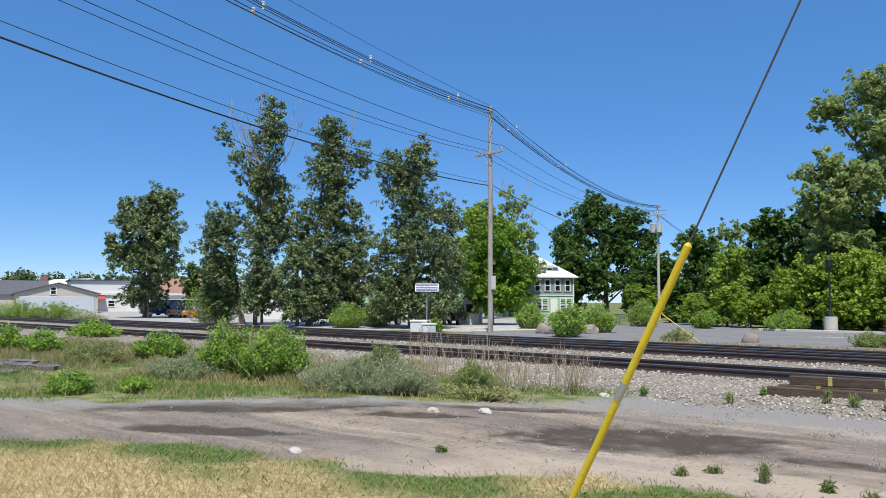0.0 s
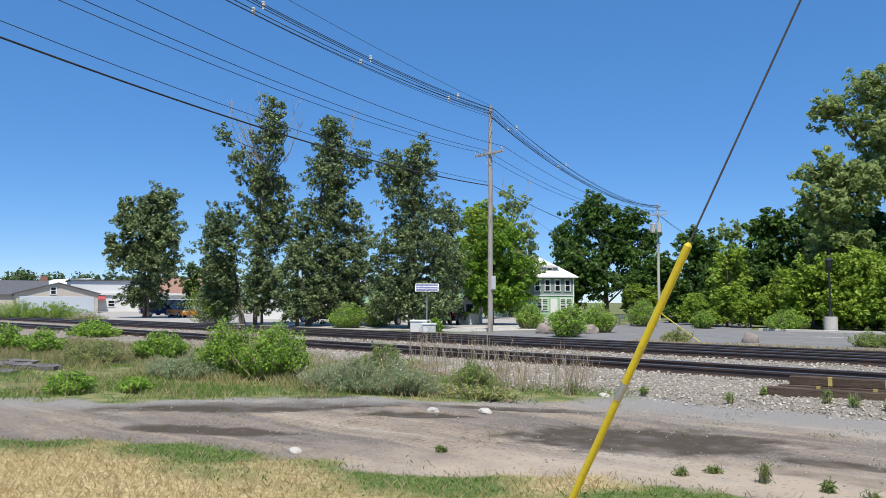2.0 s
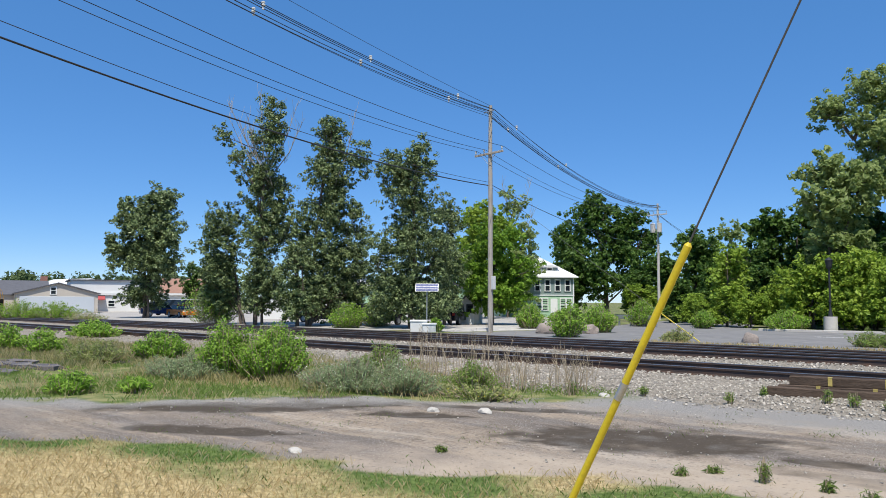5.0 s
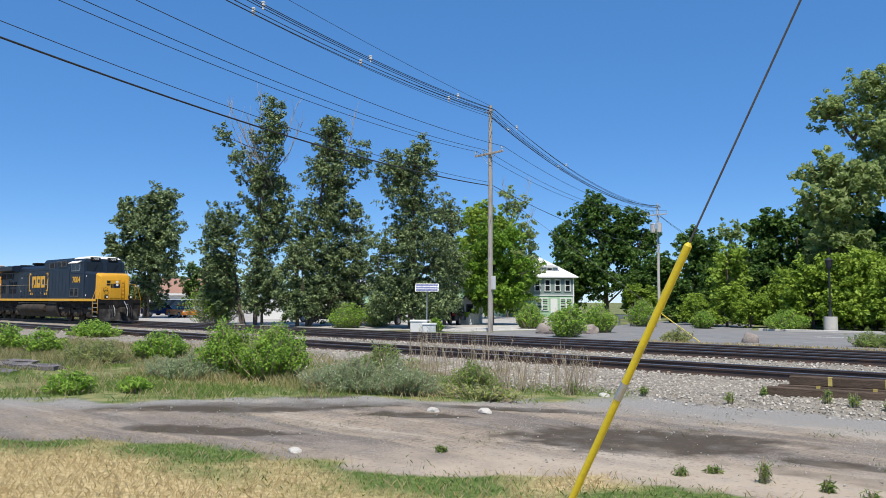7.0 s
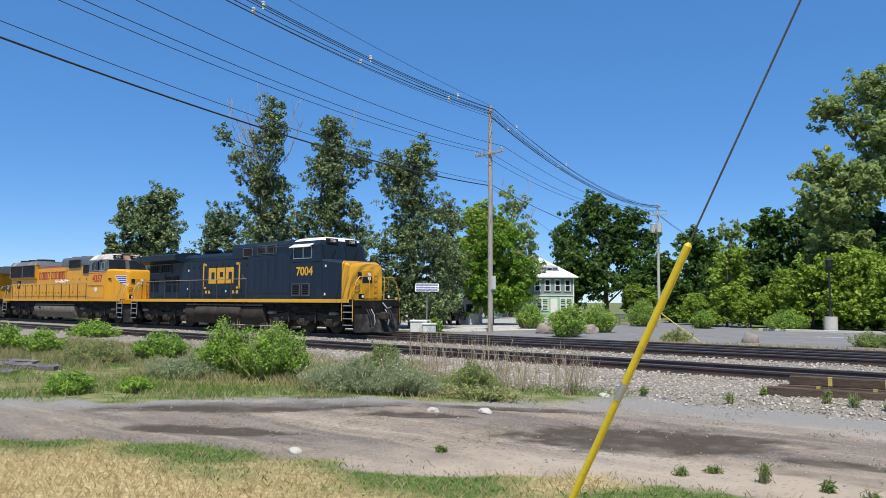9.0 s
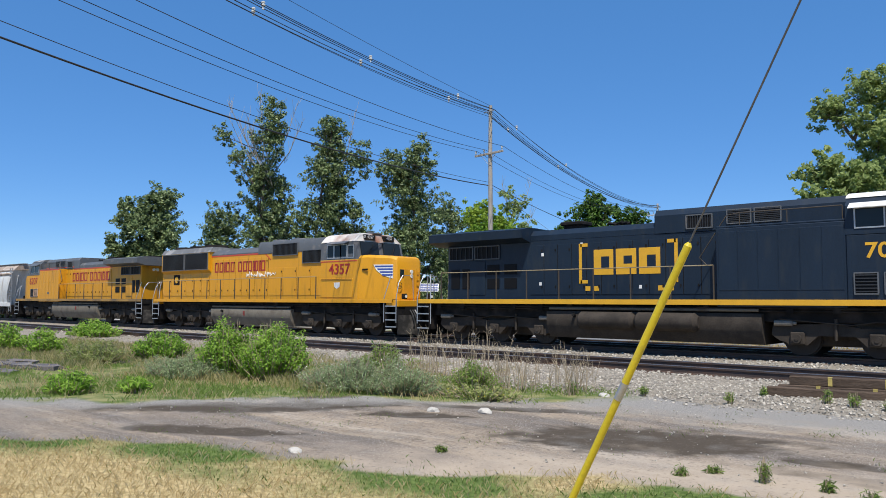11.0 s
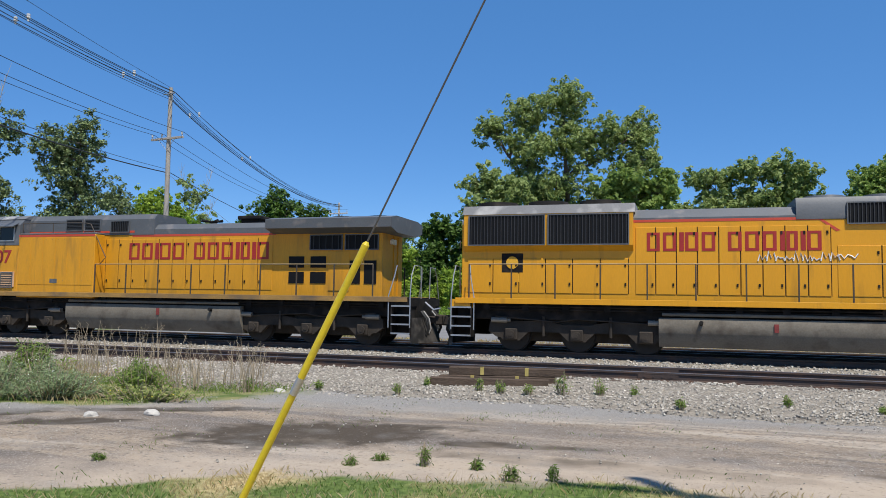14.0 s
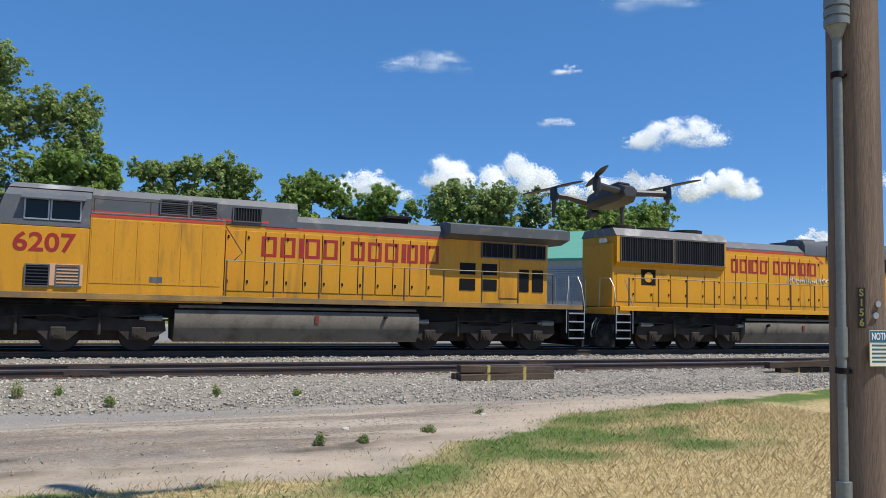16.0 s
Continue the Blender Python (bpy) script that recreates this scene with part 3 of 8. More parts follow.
# the row of poplars
POPLARS = [
    (-55.2, 58, "tall grey-green poplar with dead branches at its top",
     [(0.8, 14.6, 1.2, 2.8), (0.2, 10.9, 1.6, 3.0), (0.5, 6.9, 1.9, 2.8), (0.6, 3.6, 1.7, 2.2), (0.3, 2.0, 1.9, 1.5, 0.8), (1.7, 9.3, 0.8, 2.6), (-2.6, 14.2, 0.6, 1.0, 0.18), (-1.7, 12.6, 0.7, 1.2, 0.25)], 3, 9),
    (-56.2, 60, "short bushy grey-green poplar in the row", [(-1.6, 7.5, 1.3, 2.1), (-1.8, 5.0, 1.7, 2.2), (-1.4, 2.6, 1.8, 1.9)], 2, 0),
    (-51.1, 57, "tall slender grey-green poplar beside the tracks",
     [(1.3, 14.3, 1.1, 2.1), (1.0, 11.8, 1.7, 2.6), (3.2, 12.4, 1.1, 1.8, 0.7), (1.3, 8.6, 2.2, 2.8), (1.3, 5.2, 2.7, 2.3), (1.1, 2.3, 2.9, 1.8), (-1.0, 6.6, 1.5, 2.8, 0.8), (3.2, 7.0, 1.3, 2.6, 0.7), (3.4, 3.2, 1.5, 2.4)], 2, 1),
    (-51.8, 55, "low poplar suckers at the foot of the row", [(-0.4, 4.4, 1.3, 2.0), (0.0, 1.9, 1.7, 1.7), (2.2, 2.2, 1.2, 1.8, 0.7)], 3, 0),
    (-44.3, 51, "broad grey-green poplar with a dense crown", [(0.9, 11.3, 1.3, 1.9), (-0.6, 10.6, 1.2, 2.0), (0.5, 8.5, 2.1, 2.2), (0.5, 5.9, 2.5, 2.1), (0.5, 3.2, 2.6, 2.2), (1.2, 1.7, 2.3, 1.4), (-1.2, 1.8, 1.6, 1.4), (2.4, 5.0, 1.2, 2.2, 0.8), (-1.9, 4.4, 1.1, 2.2, 0.7)], 2, 0),
    (-41.1, 58, "smaller poplar behind the broad one", [(0.2, 8.1, 1.1, 2.1), (0.3, 4.9, 1.2, 2.4), (-0.3, 2.5, 1.4, 1.8)], 2, 0),
    (-62.9, 84, "broad poplar standing alone before the store",
     [(1.5, 12.0, 1.7, 2.3), (-1.2, 10.7, 1.7, 2.6), (0.8, 8.3, 3.3, 2.8), (-2.1, 7.0, 1.7, 2.2), (0.9, 5.6, 3.0, 2.3), (0.1, 2.6, 2.3, 1.7)], 3, 0)]
for k, (az, d, label, lobes, stems, dead) in enumerate(POPLARS):
    t = grow(az, d, "poplar_tree", label, lobes, poplar_leaf, 11 + k, 20, 23, 0.075 * d / 57, 0.72 * (d / 57) ** 0.5, 0.13, stems, dead)
    tagged(t, group="row of poplars")

# garden trees round the houses
grow(-37.7, 60, "linden_tree", "bright green leafy linden beside the pole", [(0.6, 6.2, 1.9, 1.9), (-0.7, 4.7, 1.6, 2.1), (1.9, 4.3, 1.4, 2.2), (0.5, 2.4, 2.6, 1.9)], lime_leaf, 22, 22, 20, 0.1, 0.8, 0.2)
grow(-38.5, 82, "shade_tree", "mid-green tree behind the linden", [(-0.5, 10.8, 1.8, 2.5), (1.8, 9.7, 1.8, 2.6), (-0.9, 7.0, 2.4, 3.0), (0.5, 3.5, 2.0, 3.0)], scrub_leaf, 27, 14, 16, 0.14, 0.95, 0.15)
grow(-36.2, 92, "shade_tree", "thin tree with bare twigs at its top", [(0.4, 13.6, 1.9, 2.4, 0.22), (1.7, 9.7, 1.7, 2.7, 0.7), (1.0, 6.0, 2.4, 3.1), (0.5, 2.5, 2.0, 2.2)], willow_leaf, 28, 12, 16, 0.14, 0.95, 0.14, 2, 4)
maple = grow(-29.1, 84, "maple_tree", "dense dark green maple with a rounded crown",
             [(-1.2, 11.2, 2.6, 2.8), (-3.8, 8.3, 2.3, 3.0), (1.4, 7.9, 2.5, 3.2), (2.8, 10.3, 1.8, 2.0), (-2.1, 4.6, 3.6, 3.4), (2.8, 4.6, 2.5, 3.8), (4.5, 8.0, 1.1, 2.1)], maple_leaf, 21, 18, 18, 0.14, 1.0, 0.25)
maple.matrix_basis = tree_pose(-29.1, 112, 1.3)

# the wood's edge beyond the lot
dark = grow(-22.9, 80, "woodland_tree", "dark green tree in the wood", [(0.1, 7.6, 2.1, 1.9), (0.8, 5.1, 2.5, 2.3), (0.5, 2.1, 2.7, 2.4)], maple_leaf, 25, 14, 17, 0.15, 0.95, 0.15, 2)
grow(-20.3, 92, "woodland_tree", "feathery grey-green tree above the wood", [(-0.1, 9.7, 1.9, 1.9, 0.4), (0.4, 6.5, 1.5, 2.2), (0, 3, 1.6, 2.5)], willow_leaf, 29, 12, 15, 0.13, 0.9, 0.12, 2)
dark_wide = grow(-17.0, 76, "woodland_tree", "broad dark green tree in the wood", [(-1.0, 8.5, 2.2, 2.0), (1.7, 8.8, 1.3, 2.0), (-1.6, 5.4, 2.2, 2.6), (2.0, 5.6, 1.8, 2.8), (0.0, 2.4, 3.3, 2.5)], maple_leaf, 30, 14, 17, 0.15, 0.95, 0.16, 2)
grow(-20.8, 62, "young_tree", "bright yellow-green young tree", [(0.2, 5.2, 1.1, 1.3), (0.1, 3.7, 1.4, 1.5), (0.1, 2.1, 1.2, 1.4)], scrub_leaf, 31, 18, 17, 0.11, 0.8, 0.1)
scrub = grow(-15.6, 60, "young_tree", "yellow-green young tree at the wood's edge", [(-0.4, 3.8, 1.5, 1.2), (-0.2, 1.8, 2.0, 1.6), (1.5, 4.2, 1.1, 1.6)], scrub_leaf, 24, 18, 17, 0.11, 0.8, 0.1, 3)
scrub_wide = grow(-11.9, 60, "young_tree", "broad yellow-green young tree at the wood's edge", [(-0.6, 4.4, 1.4, 1.5), (-0.2, 2.1, 2.2, 2.0), (1.9, 3.7, 1.5, 1.9)], scrub_leaf, 32, 18, 17, 0.11, 0.8, 0.1, 3)
for az, d, k, turn, wide in ((-25.4, 96, 0.85, 60, 1.2), (-19.0, 74, 0.7, 130, 1.2), (-13.9, 78, 1.0, 100, 1.1), (-21.3, 70, 0.5, 200, 1.2), (-24.2, 72, 0.42, 20, 1.3), (-22.0, 86, 0.8, 45, 1.3), (-20.0, 82, 0.78, 75, 1.3), (-15.2, 84, 1.0, 160, 1.3), (-18.4, 70, 0.55, 0, 1.3), (-14.6, 68, 0.6, 50, 1.4), (-11.2, 66, 0.7, 20, 1.4), (-27.2, 94, 0.6, 30, 1.4)):
    plant(dark, az, d, k, turn, wide)
for az, d, k, turn, wide in ((-12.4, 74, 0.95, 80, 1.1), (-9.6, 72, 0.8, 30, 1.3), (-31.8, 110, 0.75, 40, 1.0), (-40.4, 96, 0.7, 10, 1.0), (-57.5, 112, 0.75, 70, 1.0), (-59.0, 118, 0.7, 170, 1.1)):
    plant(dark_wide, az, d, k, turn, wide)
for az, d, k, turn, wide in ((-17.9, 62, 0.62, 40, 1.1), (-13.6, 59, 0.85, 140, 1.0), (-23.0, 66, 0.5, 90, 1.2), (-26.3, 92, 0.75, 200, 1.3), (-6.6, 62, 1.1, 50, 1.5), (-19.4, 60, 0.45, 10, 1.3), (-10.6, 57, 0.9, 100, 1.1), (-21.9, 61, 0.4, 170, 1.2)):
    plant(scrub, az, d, k, turn, wide)
for az, d, k, turn, wide in ((-9.3, 60, 0.95, 70, 1.2), (-3.0, 64, 1.0, 120, 1.5), (1.5, 66, 1.0, 30, 1.4)):
    plant(scrub_wide, az, d, k, turn, wide)

# the cottonwood and the tree line behind the train
grow(-8.1, 68, "cottonwood_tree", "large airy cottonwood with grey-green leaves",
     [(-0.4, 19.9, 2.5, 2.2), (-4.1, 18.9, 2.0, 1.8), (-6.8, 17.4, 1.6, 1.6), (-3.5, 15.4, 2.7, 2.4), (0.5, 16.1, 2.4, 2.9), (3.6, 16.6, 1.5, 2.7), (6.4, 17.2, 1.5, 2.4), (6.3, 14.2, 2.2, 2.3),
      (-1.9, 11.7, 4.1, 2.6), (4.0, 11.5, 3.0, 2.4), (0.5, 8.0, 4.0, 2.6)], willow_leaf, 23, 16, 18, 0.12, 0.9, 0.3, 3)
LINE = [
    (-13.7, 62, "round grey-green willow beside the cottonwood", [(-1.1, 11.6, 1.4, 1.3), (1.5, 10.9, 1.9, 1.6), (0.0, 9.1, 2.7, 1.6), (0, 6, 2.6, 2.5)], 0),
    (-3.5, 58, "light green bushy willow before the cottonwood", [(-0.5, 10.8, 1.9, 1.2), (2.1, 10.4, 1.4, 1.3), (0.3, 9.1, 3.3, 1.6), (0, 6, 3.2, 2.5)], 1),
    (3.2, 84, "airy light green willow in the tree line", [(-1.9, 14.9, 2.9, 1.6, 0.8), (0.4, 15.4, 0.8, 1.2), (-0.5, 12, 2.8, 2.2), (0, 8, 2.8, 3)], 0),
    (6.6, 84, "broad light green willow in the tree line", [(-2.0, 15.7, 2.4, 1.8, 0.8), (1.1, 15.0, 2.9, 2.1), (-0.5, 12.8, 4.6, 1.8), (0, 8, 3.5, 3.4)], 0),
    (13.1, 84, "leafy green tree in the tree line", [(0.1, 14.6, 3.4, 1.9), (-1.7, 13.1, 2.4, 2.3), (2.8, 13.5, 2.0, 2.0), (0, 9, 3.6, 3.2)], 1),
    (18.5, 84, "lower green tree in the tree line", [(-0.2, 13.5, 2.2, 1.7), (-0.9, 11.7, 2.5, 1.9), (3.6, 12.4, 1.1, 1.2, 0.6), (0.5, 8, 3, 3.4)], 1),
    (24.1, 84, "wide light green willow in the tree line", [(0.2, 14.5, 2.7, 1.9), (-1.1, 12.8, 2.7, 2.1), (4.9, 13.6, 3.0, 2.0), (3.2, 11.7, 4.1, 1.6), (1.5, 8, 4, 3.2)], 0),
    (30.2, 90, "thin poplar in the tree line", [(-0.1, 14.6, 1.4, 1.8, 0.5), (-0.2, 12.3, 1.7, 2.0), (0, 8, 1.8, 3.4)], 2),
    (35.0, 84, "low broad green tree in the tree line", [(-3.0, 12.4, 2.9, 1.5), (0.8, 12.4, 2.1, 1.6), (5.3, 12.0, 3.0, 1.4), (1.0, 10.2, 6.5, 1.8), (1, 6.5, 5, 3)], 1)]
line_trees = []
for k, (az, d, label, lobes, kind) in enumerate(LINE):
    line_trees.append(grow(az, d, "willow_tree" if kind == 0 else "woodland_tree", label, lobes, (willow_leaf, line_leaf, poplar_leaf)[kind], 60 + k, 13, 16, 0.16, 1.0, 0.16, 2 + k % 2))
for az, d, i, k, turn in ((0.2, 92, 3, 0.8, 40), (10.0, 92, 4, 0.84, 120), (15.9, 92, 5, 0.86, 60), (21.0, 94, 4, 0.72, 200), (27.6, 96, 3, 0.74, 90), (32.2, 98, 6, 0.72, 30), (38.5, 100, 5, 0.66, 100), (42.5, 104, 4, 0.5, 10),
                          (46.5, 108, 6, 0.5, 60), (50.5, 104, 4, 0.48, 150), (55.0, 100, 3, 0.5, 30)):
    plant(line_trees[i], az, d, k, turn)
far_leaf = leaf_mat("far_wood_leaf", (0.05, 0.085, 0.03), (0.12, 0.16, 0.06), 0.7, 0.3)
rng_far = np.random.default_rng(77)
far_pts, far_rad = [], []
for k in range(1500):
    a = rng_far.uniform(-77, -42)
    d = rng_far.uniform(185, 240)
    top = d * math.tan(radians(1.55 + 0.45 * noise.noise((a * 0.9, 3, 0)) + 0.35 * noise.noise((a * 3.1, 0, 7)))) + 1.8
    far_pts.append(at(a, d, 0.2 + top * rng_far.random() ** 0.6))
    far_rad.append(rng_far.uniform(0.8, 1.9))
me = leaf_cloud(np.array(far_pts), np.array(far_rad), 12, 0.55, 78)
me.materials.append(far_leaf)
tagged(new("far_woods", me), "distant dark green woods on the horizon", "woods", "", "stuff")
# ---- poles and wires ----
pole_wood = mat("pole_wood", (0.37, 0.335, 0.29), 0.35, 2, 40, 0.9, bump=0.7, stretch=(5, 5, 0.35), dist=0.015, dirt=(0.12, 0.1, 0.085), dirt_amount=0.25)
pale_pole = mat("pale_pole", (0.5, 0.48, 0.45), 0.15, 2, 40, 0.8, bump=0.2)
wire_mat = mat("cable_black", (0.03, 0.03, 0.032), 0.2, 2, 30, 0.55, bump=0.0)
glass_ins = mat("porcelain", (0.6, 0.6, 0.58), 0.1, 5, 40, 0.25, bump=0.0)
galv = mat("galvanised_steel", (0.42, 0.43, 0.44), 0.2, 4, 50, 0.45, metal=0.7, bump=0.05)
strand_mat = mat("steel_strand", (0.1, 0.1, 0.1), 0.3, 8, 60, 0.6, metal=0.5, bump=0.1)
yellow_guard = mat("guard_yellow", (0.62, 0.48, 0.02), 0.12, 2, 40, 0.42, bump=0.05, dirt=(0.35, 0.27, 0.05), dirt_amount=0.15, dirt_scale=6)
P0, P1, P2 = Vector((-17.5, -4.6, 0)), at(-37.75, 45.0, 0), at(-25.4, 83.0, 0)


def pole_body(t, h, r0=0.17, r1=0.11, wood=None):
    s = Shape()
    n = 14
    s.loft([[(r * math.cos(2 * math.pi * k / n) + 0.01 * math.sin(z), r * math.sin(2 * math.pi * k / n), z) for k in range(n)]
            for z, r in [(-0.6 + (h + 0.6) * q, r0 + (r1 - r0) * q) for q in (0, 0.2, 0.4, 0.6, 0.8, 0.99, 1.0)]])
    return part("pole", s, wood or pole_wood, t)


def insulator(s, p, k=1.0):
    x, y, z = p
    for i, (r, h) in enumerate(((0.03, 0.1), (0.06, 0.04), (0.045, 0.04), (0.055, 0.04))):
        s.rod((x, y, z), (x, y, z + h * k), r * k, n=8)
        z += h * k


def main_pole(place, h, label, arm_z, along, transformer=False, wood=None):
    t = thing("utility_pole", label, "utility pole", Matrix.Translation(place + Vector((0, 0, -0.3))) @ Matrix.Rotation(along, 4, "Z"))
    pole_body(t, h, wood=wood)
    a = Shape().box(-1.2, 1.2, -0.19, -0.09, arm_z - 0.06, arm_z + 0.06, 0.01)
    part("crossarm", a, wood or pole_wood, t)
    b = Shape()
    for sx in (-1, 1):
        b.rod((0, -0.17, arm_z - 0.65), (sx * 0.62, -0.16, arm_z - 0.05), 0.015, n=6)
    part("brace", b, galv, t)
    for x in (-1.12, -0.4, 1.12):
        i = Shape()
        insulator(i, (x, -0.14, arm_z + 0.06))
        part("insulator", i, glass_ins, t)
    top = Shape().box(-0.42, 0.42, -0.16, -0.1, h - 0.42, h - 0.36, 0.008)
    part("top_bracket", top, galv, t)
    if transformer:
        for x in (-0.38, 0.38):
            c = Shape().rod((x, -0.35, arm_z - 1.9), (x, -0.35, arm_z - 1.0), 0.27, n=16).rod((x, -0.35, arm_z - 1.0), (x, -0.35, arm_z - 0.93), 0.29, 0.2, n=16)
            insulator(c, (x, -0.35, arm_z - 0.93))
            part("transformer", c, pale_pole, t, "grey steel transformer can")
    else:
        for k in range(14):
            part("step_bolt", Shape().rod((0, -0.2, 1.5 + k * 0.8), (0, -0.1, 1.5 + k * 0.8), 0.012, n=5), galv, t)
        part("meter_box", Shape().box(0.18, 0.42, -0.12, 0.05, 2.6, 3.4, 0.02), glass_ins, t, "white metal box")
    return t


main_pole(P1, 13.7, "weathered wooden utility pole with crossarm", 10.75, radians(-8))
main_pole(P2, 12.4, "pale utility pole with two transformers", 11.2, radians(-8), True, pale_pole)
main_pole(P0, 13.7, "weathered wooden utility pole with crossarm", 10.75, radians(-8))


def span_wire(a, b, sag, r, name="overhead_wire", label="black overhead wire between poles", n=22):
    a, b = Vector(a), Vector(b)
    pts = [a.lerp(b, q / n) + Vector((0, 0, -4 * sag * (q / n) * (1 - q / n))) for q in range(n + 1)]
    return solid(name, Shape().tube(pts, r, 5), wire_mat, label, "wire", group="overhead wires")


def lift(p, dx, z):
    return p + Vector((dx * math.cos(radians(-8)), dx * math.sin(radians(-8)), z))


spread = [(-0.42, 13.15), (-0.3, 13.0), (-0.16, 13.12), (0.12, 13.02), (0.28, 13.14), (0.42, 13.05), (0.02, 12.7)]
for k, (dx, z) in enumerate(spread):
    span_wire(lift(P1, dx, z), lift(P0, dx * 1.5, z + 0.1), 1.0 + 0.07 * (k % 3), 0.016 if k < 6 else 0.011)
    span_wire(lift(P1, dx, z), lift(P2, dx, 11.9 - 0.12 * (k % 3)), 1.3 + 0.06 * (k % 4), 0.016)
span_wire(lift(P1, 0, 13.4), lift(P0, 0, 13.6), 0.5, 0.01)
for dx in (-1.12, -0.4, 1.12):
    span_wire(lift(P1, dx, 10.75), lift(P0, dx, 10.9), 1.0, 0.013)
    span_wire(lift(P1, dx, 10.75), lift(P2, dx, 11.3), 1.2, 0.013)
span_wire(lift(P1, -0.12, 8.55), lift(P0, -0.2, 8.9), 0.9, 0.03, "phone_cable", "thick black telephone cable")
span_wire(lift(P1, -0.12, 8.75), lift(P0, -0.2, 9.4), 0.9, 0.012)
span_wire(lift(P1, 0.12, 8.55), lift(P2, 0.2, 7.6), 0.8, 0.02, "phone_cable", "thick black telephone cable")
span_wire(lift(P2, 0, 11.0), at(-20, 120, 9.0), 0.9, 0.02)
span_wire(lift(P2, 0.3, 10.7), at(-20, 120, 8.6), 0.9, 0.02)
# spacers that hold the bundle
for q, p, e in ((0.12, P1, P0), (0.33, P1, P0), (0.5, P1, P0), (0.08, P1, P2), (0.3, P1, P2)):
    c = p.lerp(e, q) + Vector((0, 0, 13.1 - (4.2 if e is P0 else 5.4) * q * (1 - q) - (0 if e is P0 else 1.2 * q)))
    for dx in (-0.4, 0.35):
        s = Shape()
        insulator(s, lift(c, dx, -0.12), 1.3)
        solid("wire_spacer", s, glass_ins, "pale insulator clamp on the wire bundle", "insulator", group="insulators on the wires")


def guy(top, foot, guard, label, r=0.012):
    top, foot = Vector(top), Vector(foot)
    d = (top - foot).normalized()
    t = thing("guy_wire", label, "guy wire")
    part("strand", Shape().tube([foot - d * 0.3, foot.lerp(top, 0.5), top], r, 6), strand_mat, t, "twisted steel strand")
    part("guard", Shape().rod(foot + d * 0.05, foot + d * guard, 0.0235, n=14).rod(foot + d * guard, foot + d * (guard + 0.02), 0.0235, 0.01, n=14), yellow_guard, t, "yellow plastic guard tube")
    part("guard_band", Shape().rod(foot + d * guard * 0.6, foot + d * (guard * 0.6 + 0.12), 0.025, n=14), galv, t, "grey tape band")
    return t, d


guy((4.25, 3.32, 13.1), (-3.05, 4.36, -0.42), 2.63, "steel guy wire with a yellow plastic guard tube", 0.006)
guy(lift(P1, 0.1, 8.4), (-14.3, 34.4, -0.28), 2.4, "thin far guy wire with a yellow guard", 0.01)
# ---- the train ----
up_yellow = mat("loco_yellow", (0.66, 0.302, 0.008), 0.08, 0.9, 22, 0.42, bump=0.03, dirt=(0.4, 0.19, 0.015), dirt_amount=0.12, dirt_scale=1.6, stretch=(2.2, 1, 0.35))
up_yellow_old = mat("loco_yellow_dull", (0.61, 0.278, 0.009), 0.13, 1.1, 22, 0.5, bump=0.03, dirt=(0.34, 0.17, 0.02), dirt_amount=0.22, dirt_scale=1.5, stretch=(2.4, 1, 0.3))
nose_yellow = mat("nose_yellow", (0.64, 0.32, 0.018), 0.1, 1.2, 22, 0.4, bump=0.03, dirt=(0.35, 0.22, 0.05), dirt_amount=0.12)
up_grey = mat("loco_grey", (0.095, 0.102, 0.11), 0.2, 1.2, 25, 0.55, bump=0.05, dirt=(0.22, 0.19, 0.17), dirt_amount=0.15)
csx_blue = mat("loco_blue", (0.008, 0.018, 0.034), 0.25, 1.0, 25, 0.5, bump=0.03, spec=0.35, dirt=(0.022, 0.028, 0.034), dirt_amount=0.25, stretch=(1.8, 1, 0.4))
red_paint = mat("letter_red", (0.33, 0.02, 0.016), 0.15, 3, 40, 0.5, bump=0.0)
stripe_red = mat("stripe_red", (0.5, 0.06, 0.03), 0.15, 3, 40, 0.5, bump=0.0)
white_paint = mat("white_paint", (0.75, 0.74, 0.7), 0.12, 2, 30, 0.5, bump=0.05, dirt=(0.42, 0.38, 0.33), dirt_amount=0.2)
pale_roof = mat("worn_roof", (0.62, 0.58, 0.52), 0.2, 1.6, 22, 0.6, bump=0.1, dirt=(0.24, 0.1, 0.055), dirt_amount=0.75, dirt_scale=1.2)
worn_grey = mat("worn_grey_roof", (0.14, 0.14, 0.14), 0.2, 1.2, 25, 0.6, bump=0.05, dirt=(0.5, 0.48, 0.45), dirt_amount=0.35, dirt_scale=0.9)
black_metal = mat("black_grime", (0.011, 0.01, 0.0095), 0.4, 3, 35, 0.8, spec=0.2, bump=0.3, dirt=(0.045, 0.036, 0.03), dirt_amount=0.4)
truck_mat = mat("truck_grime", (0.05, 0.041, 0.033), 0.45, 2.5, 30, 0.85, spec=0.2, bump=0.35, dirt=(0.03, 0.026, 0.022), dirt_amount=0.45)
tank_mat = mat("tank_grey", (0.17, 0.15, 0.12), 0.25, 1.5, 25, 0.8, spec=0.2, bump=0.05, dirt=(0.09, 0.072, 0.055), dirt_amount=0.35)
# near-black: backing of the grilles, and painted shade inside the hood vents
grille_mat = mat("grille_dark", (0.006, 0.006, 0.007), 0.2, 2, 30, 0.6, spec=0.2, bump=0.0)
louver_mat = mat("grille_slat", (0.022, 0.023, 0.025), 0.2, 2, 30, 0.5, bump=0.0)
tread_mat = mat("wheel_steel", (0.024, 0.02, 0.017), 0.3, 2, 30, 0.75, metal=0.0, bump=0.1)
hose_mat = mat("hose_rubber", (0.02, 0.02, 0.02), 0.2, 4, 40, 0.6, bump=0.1)
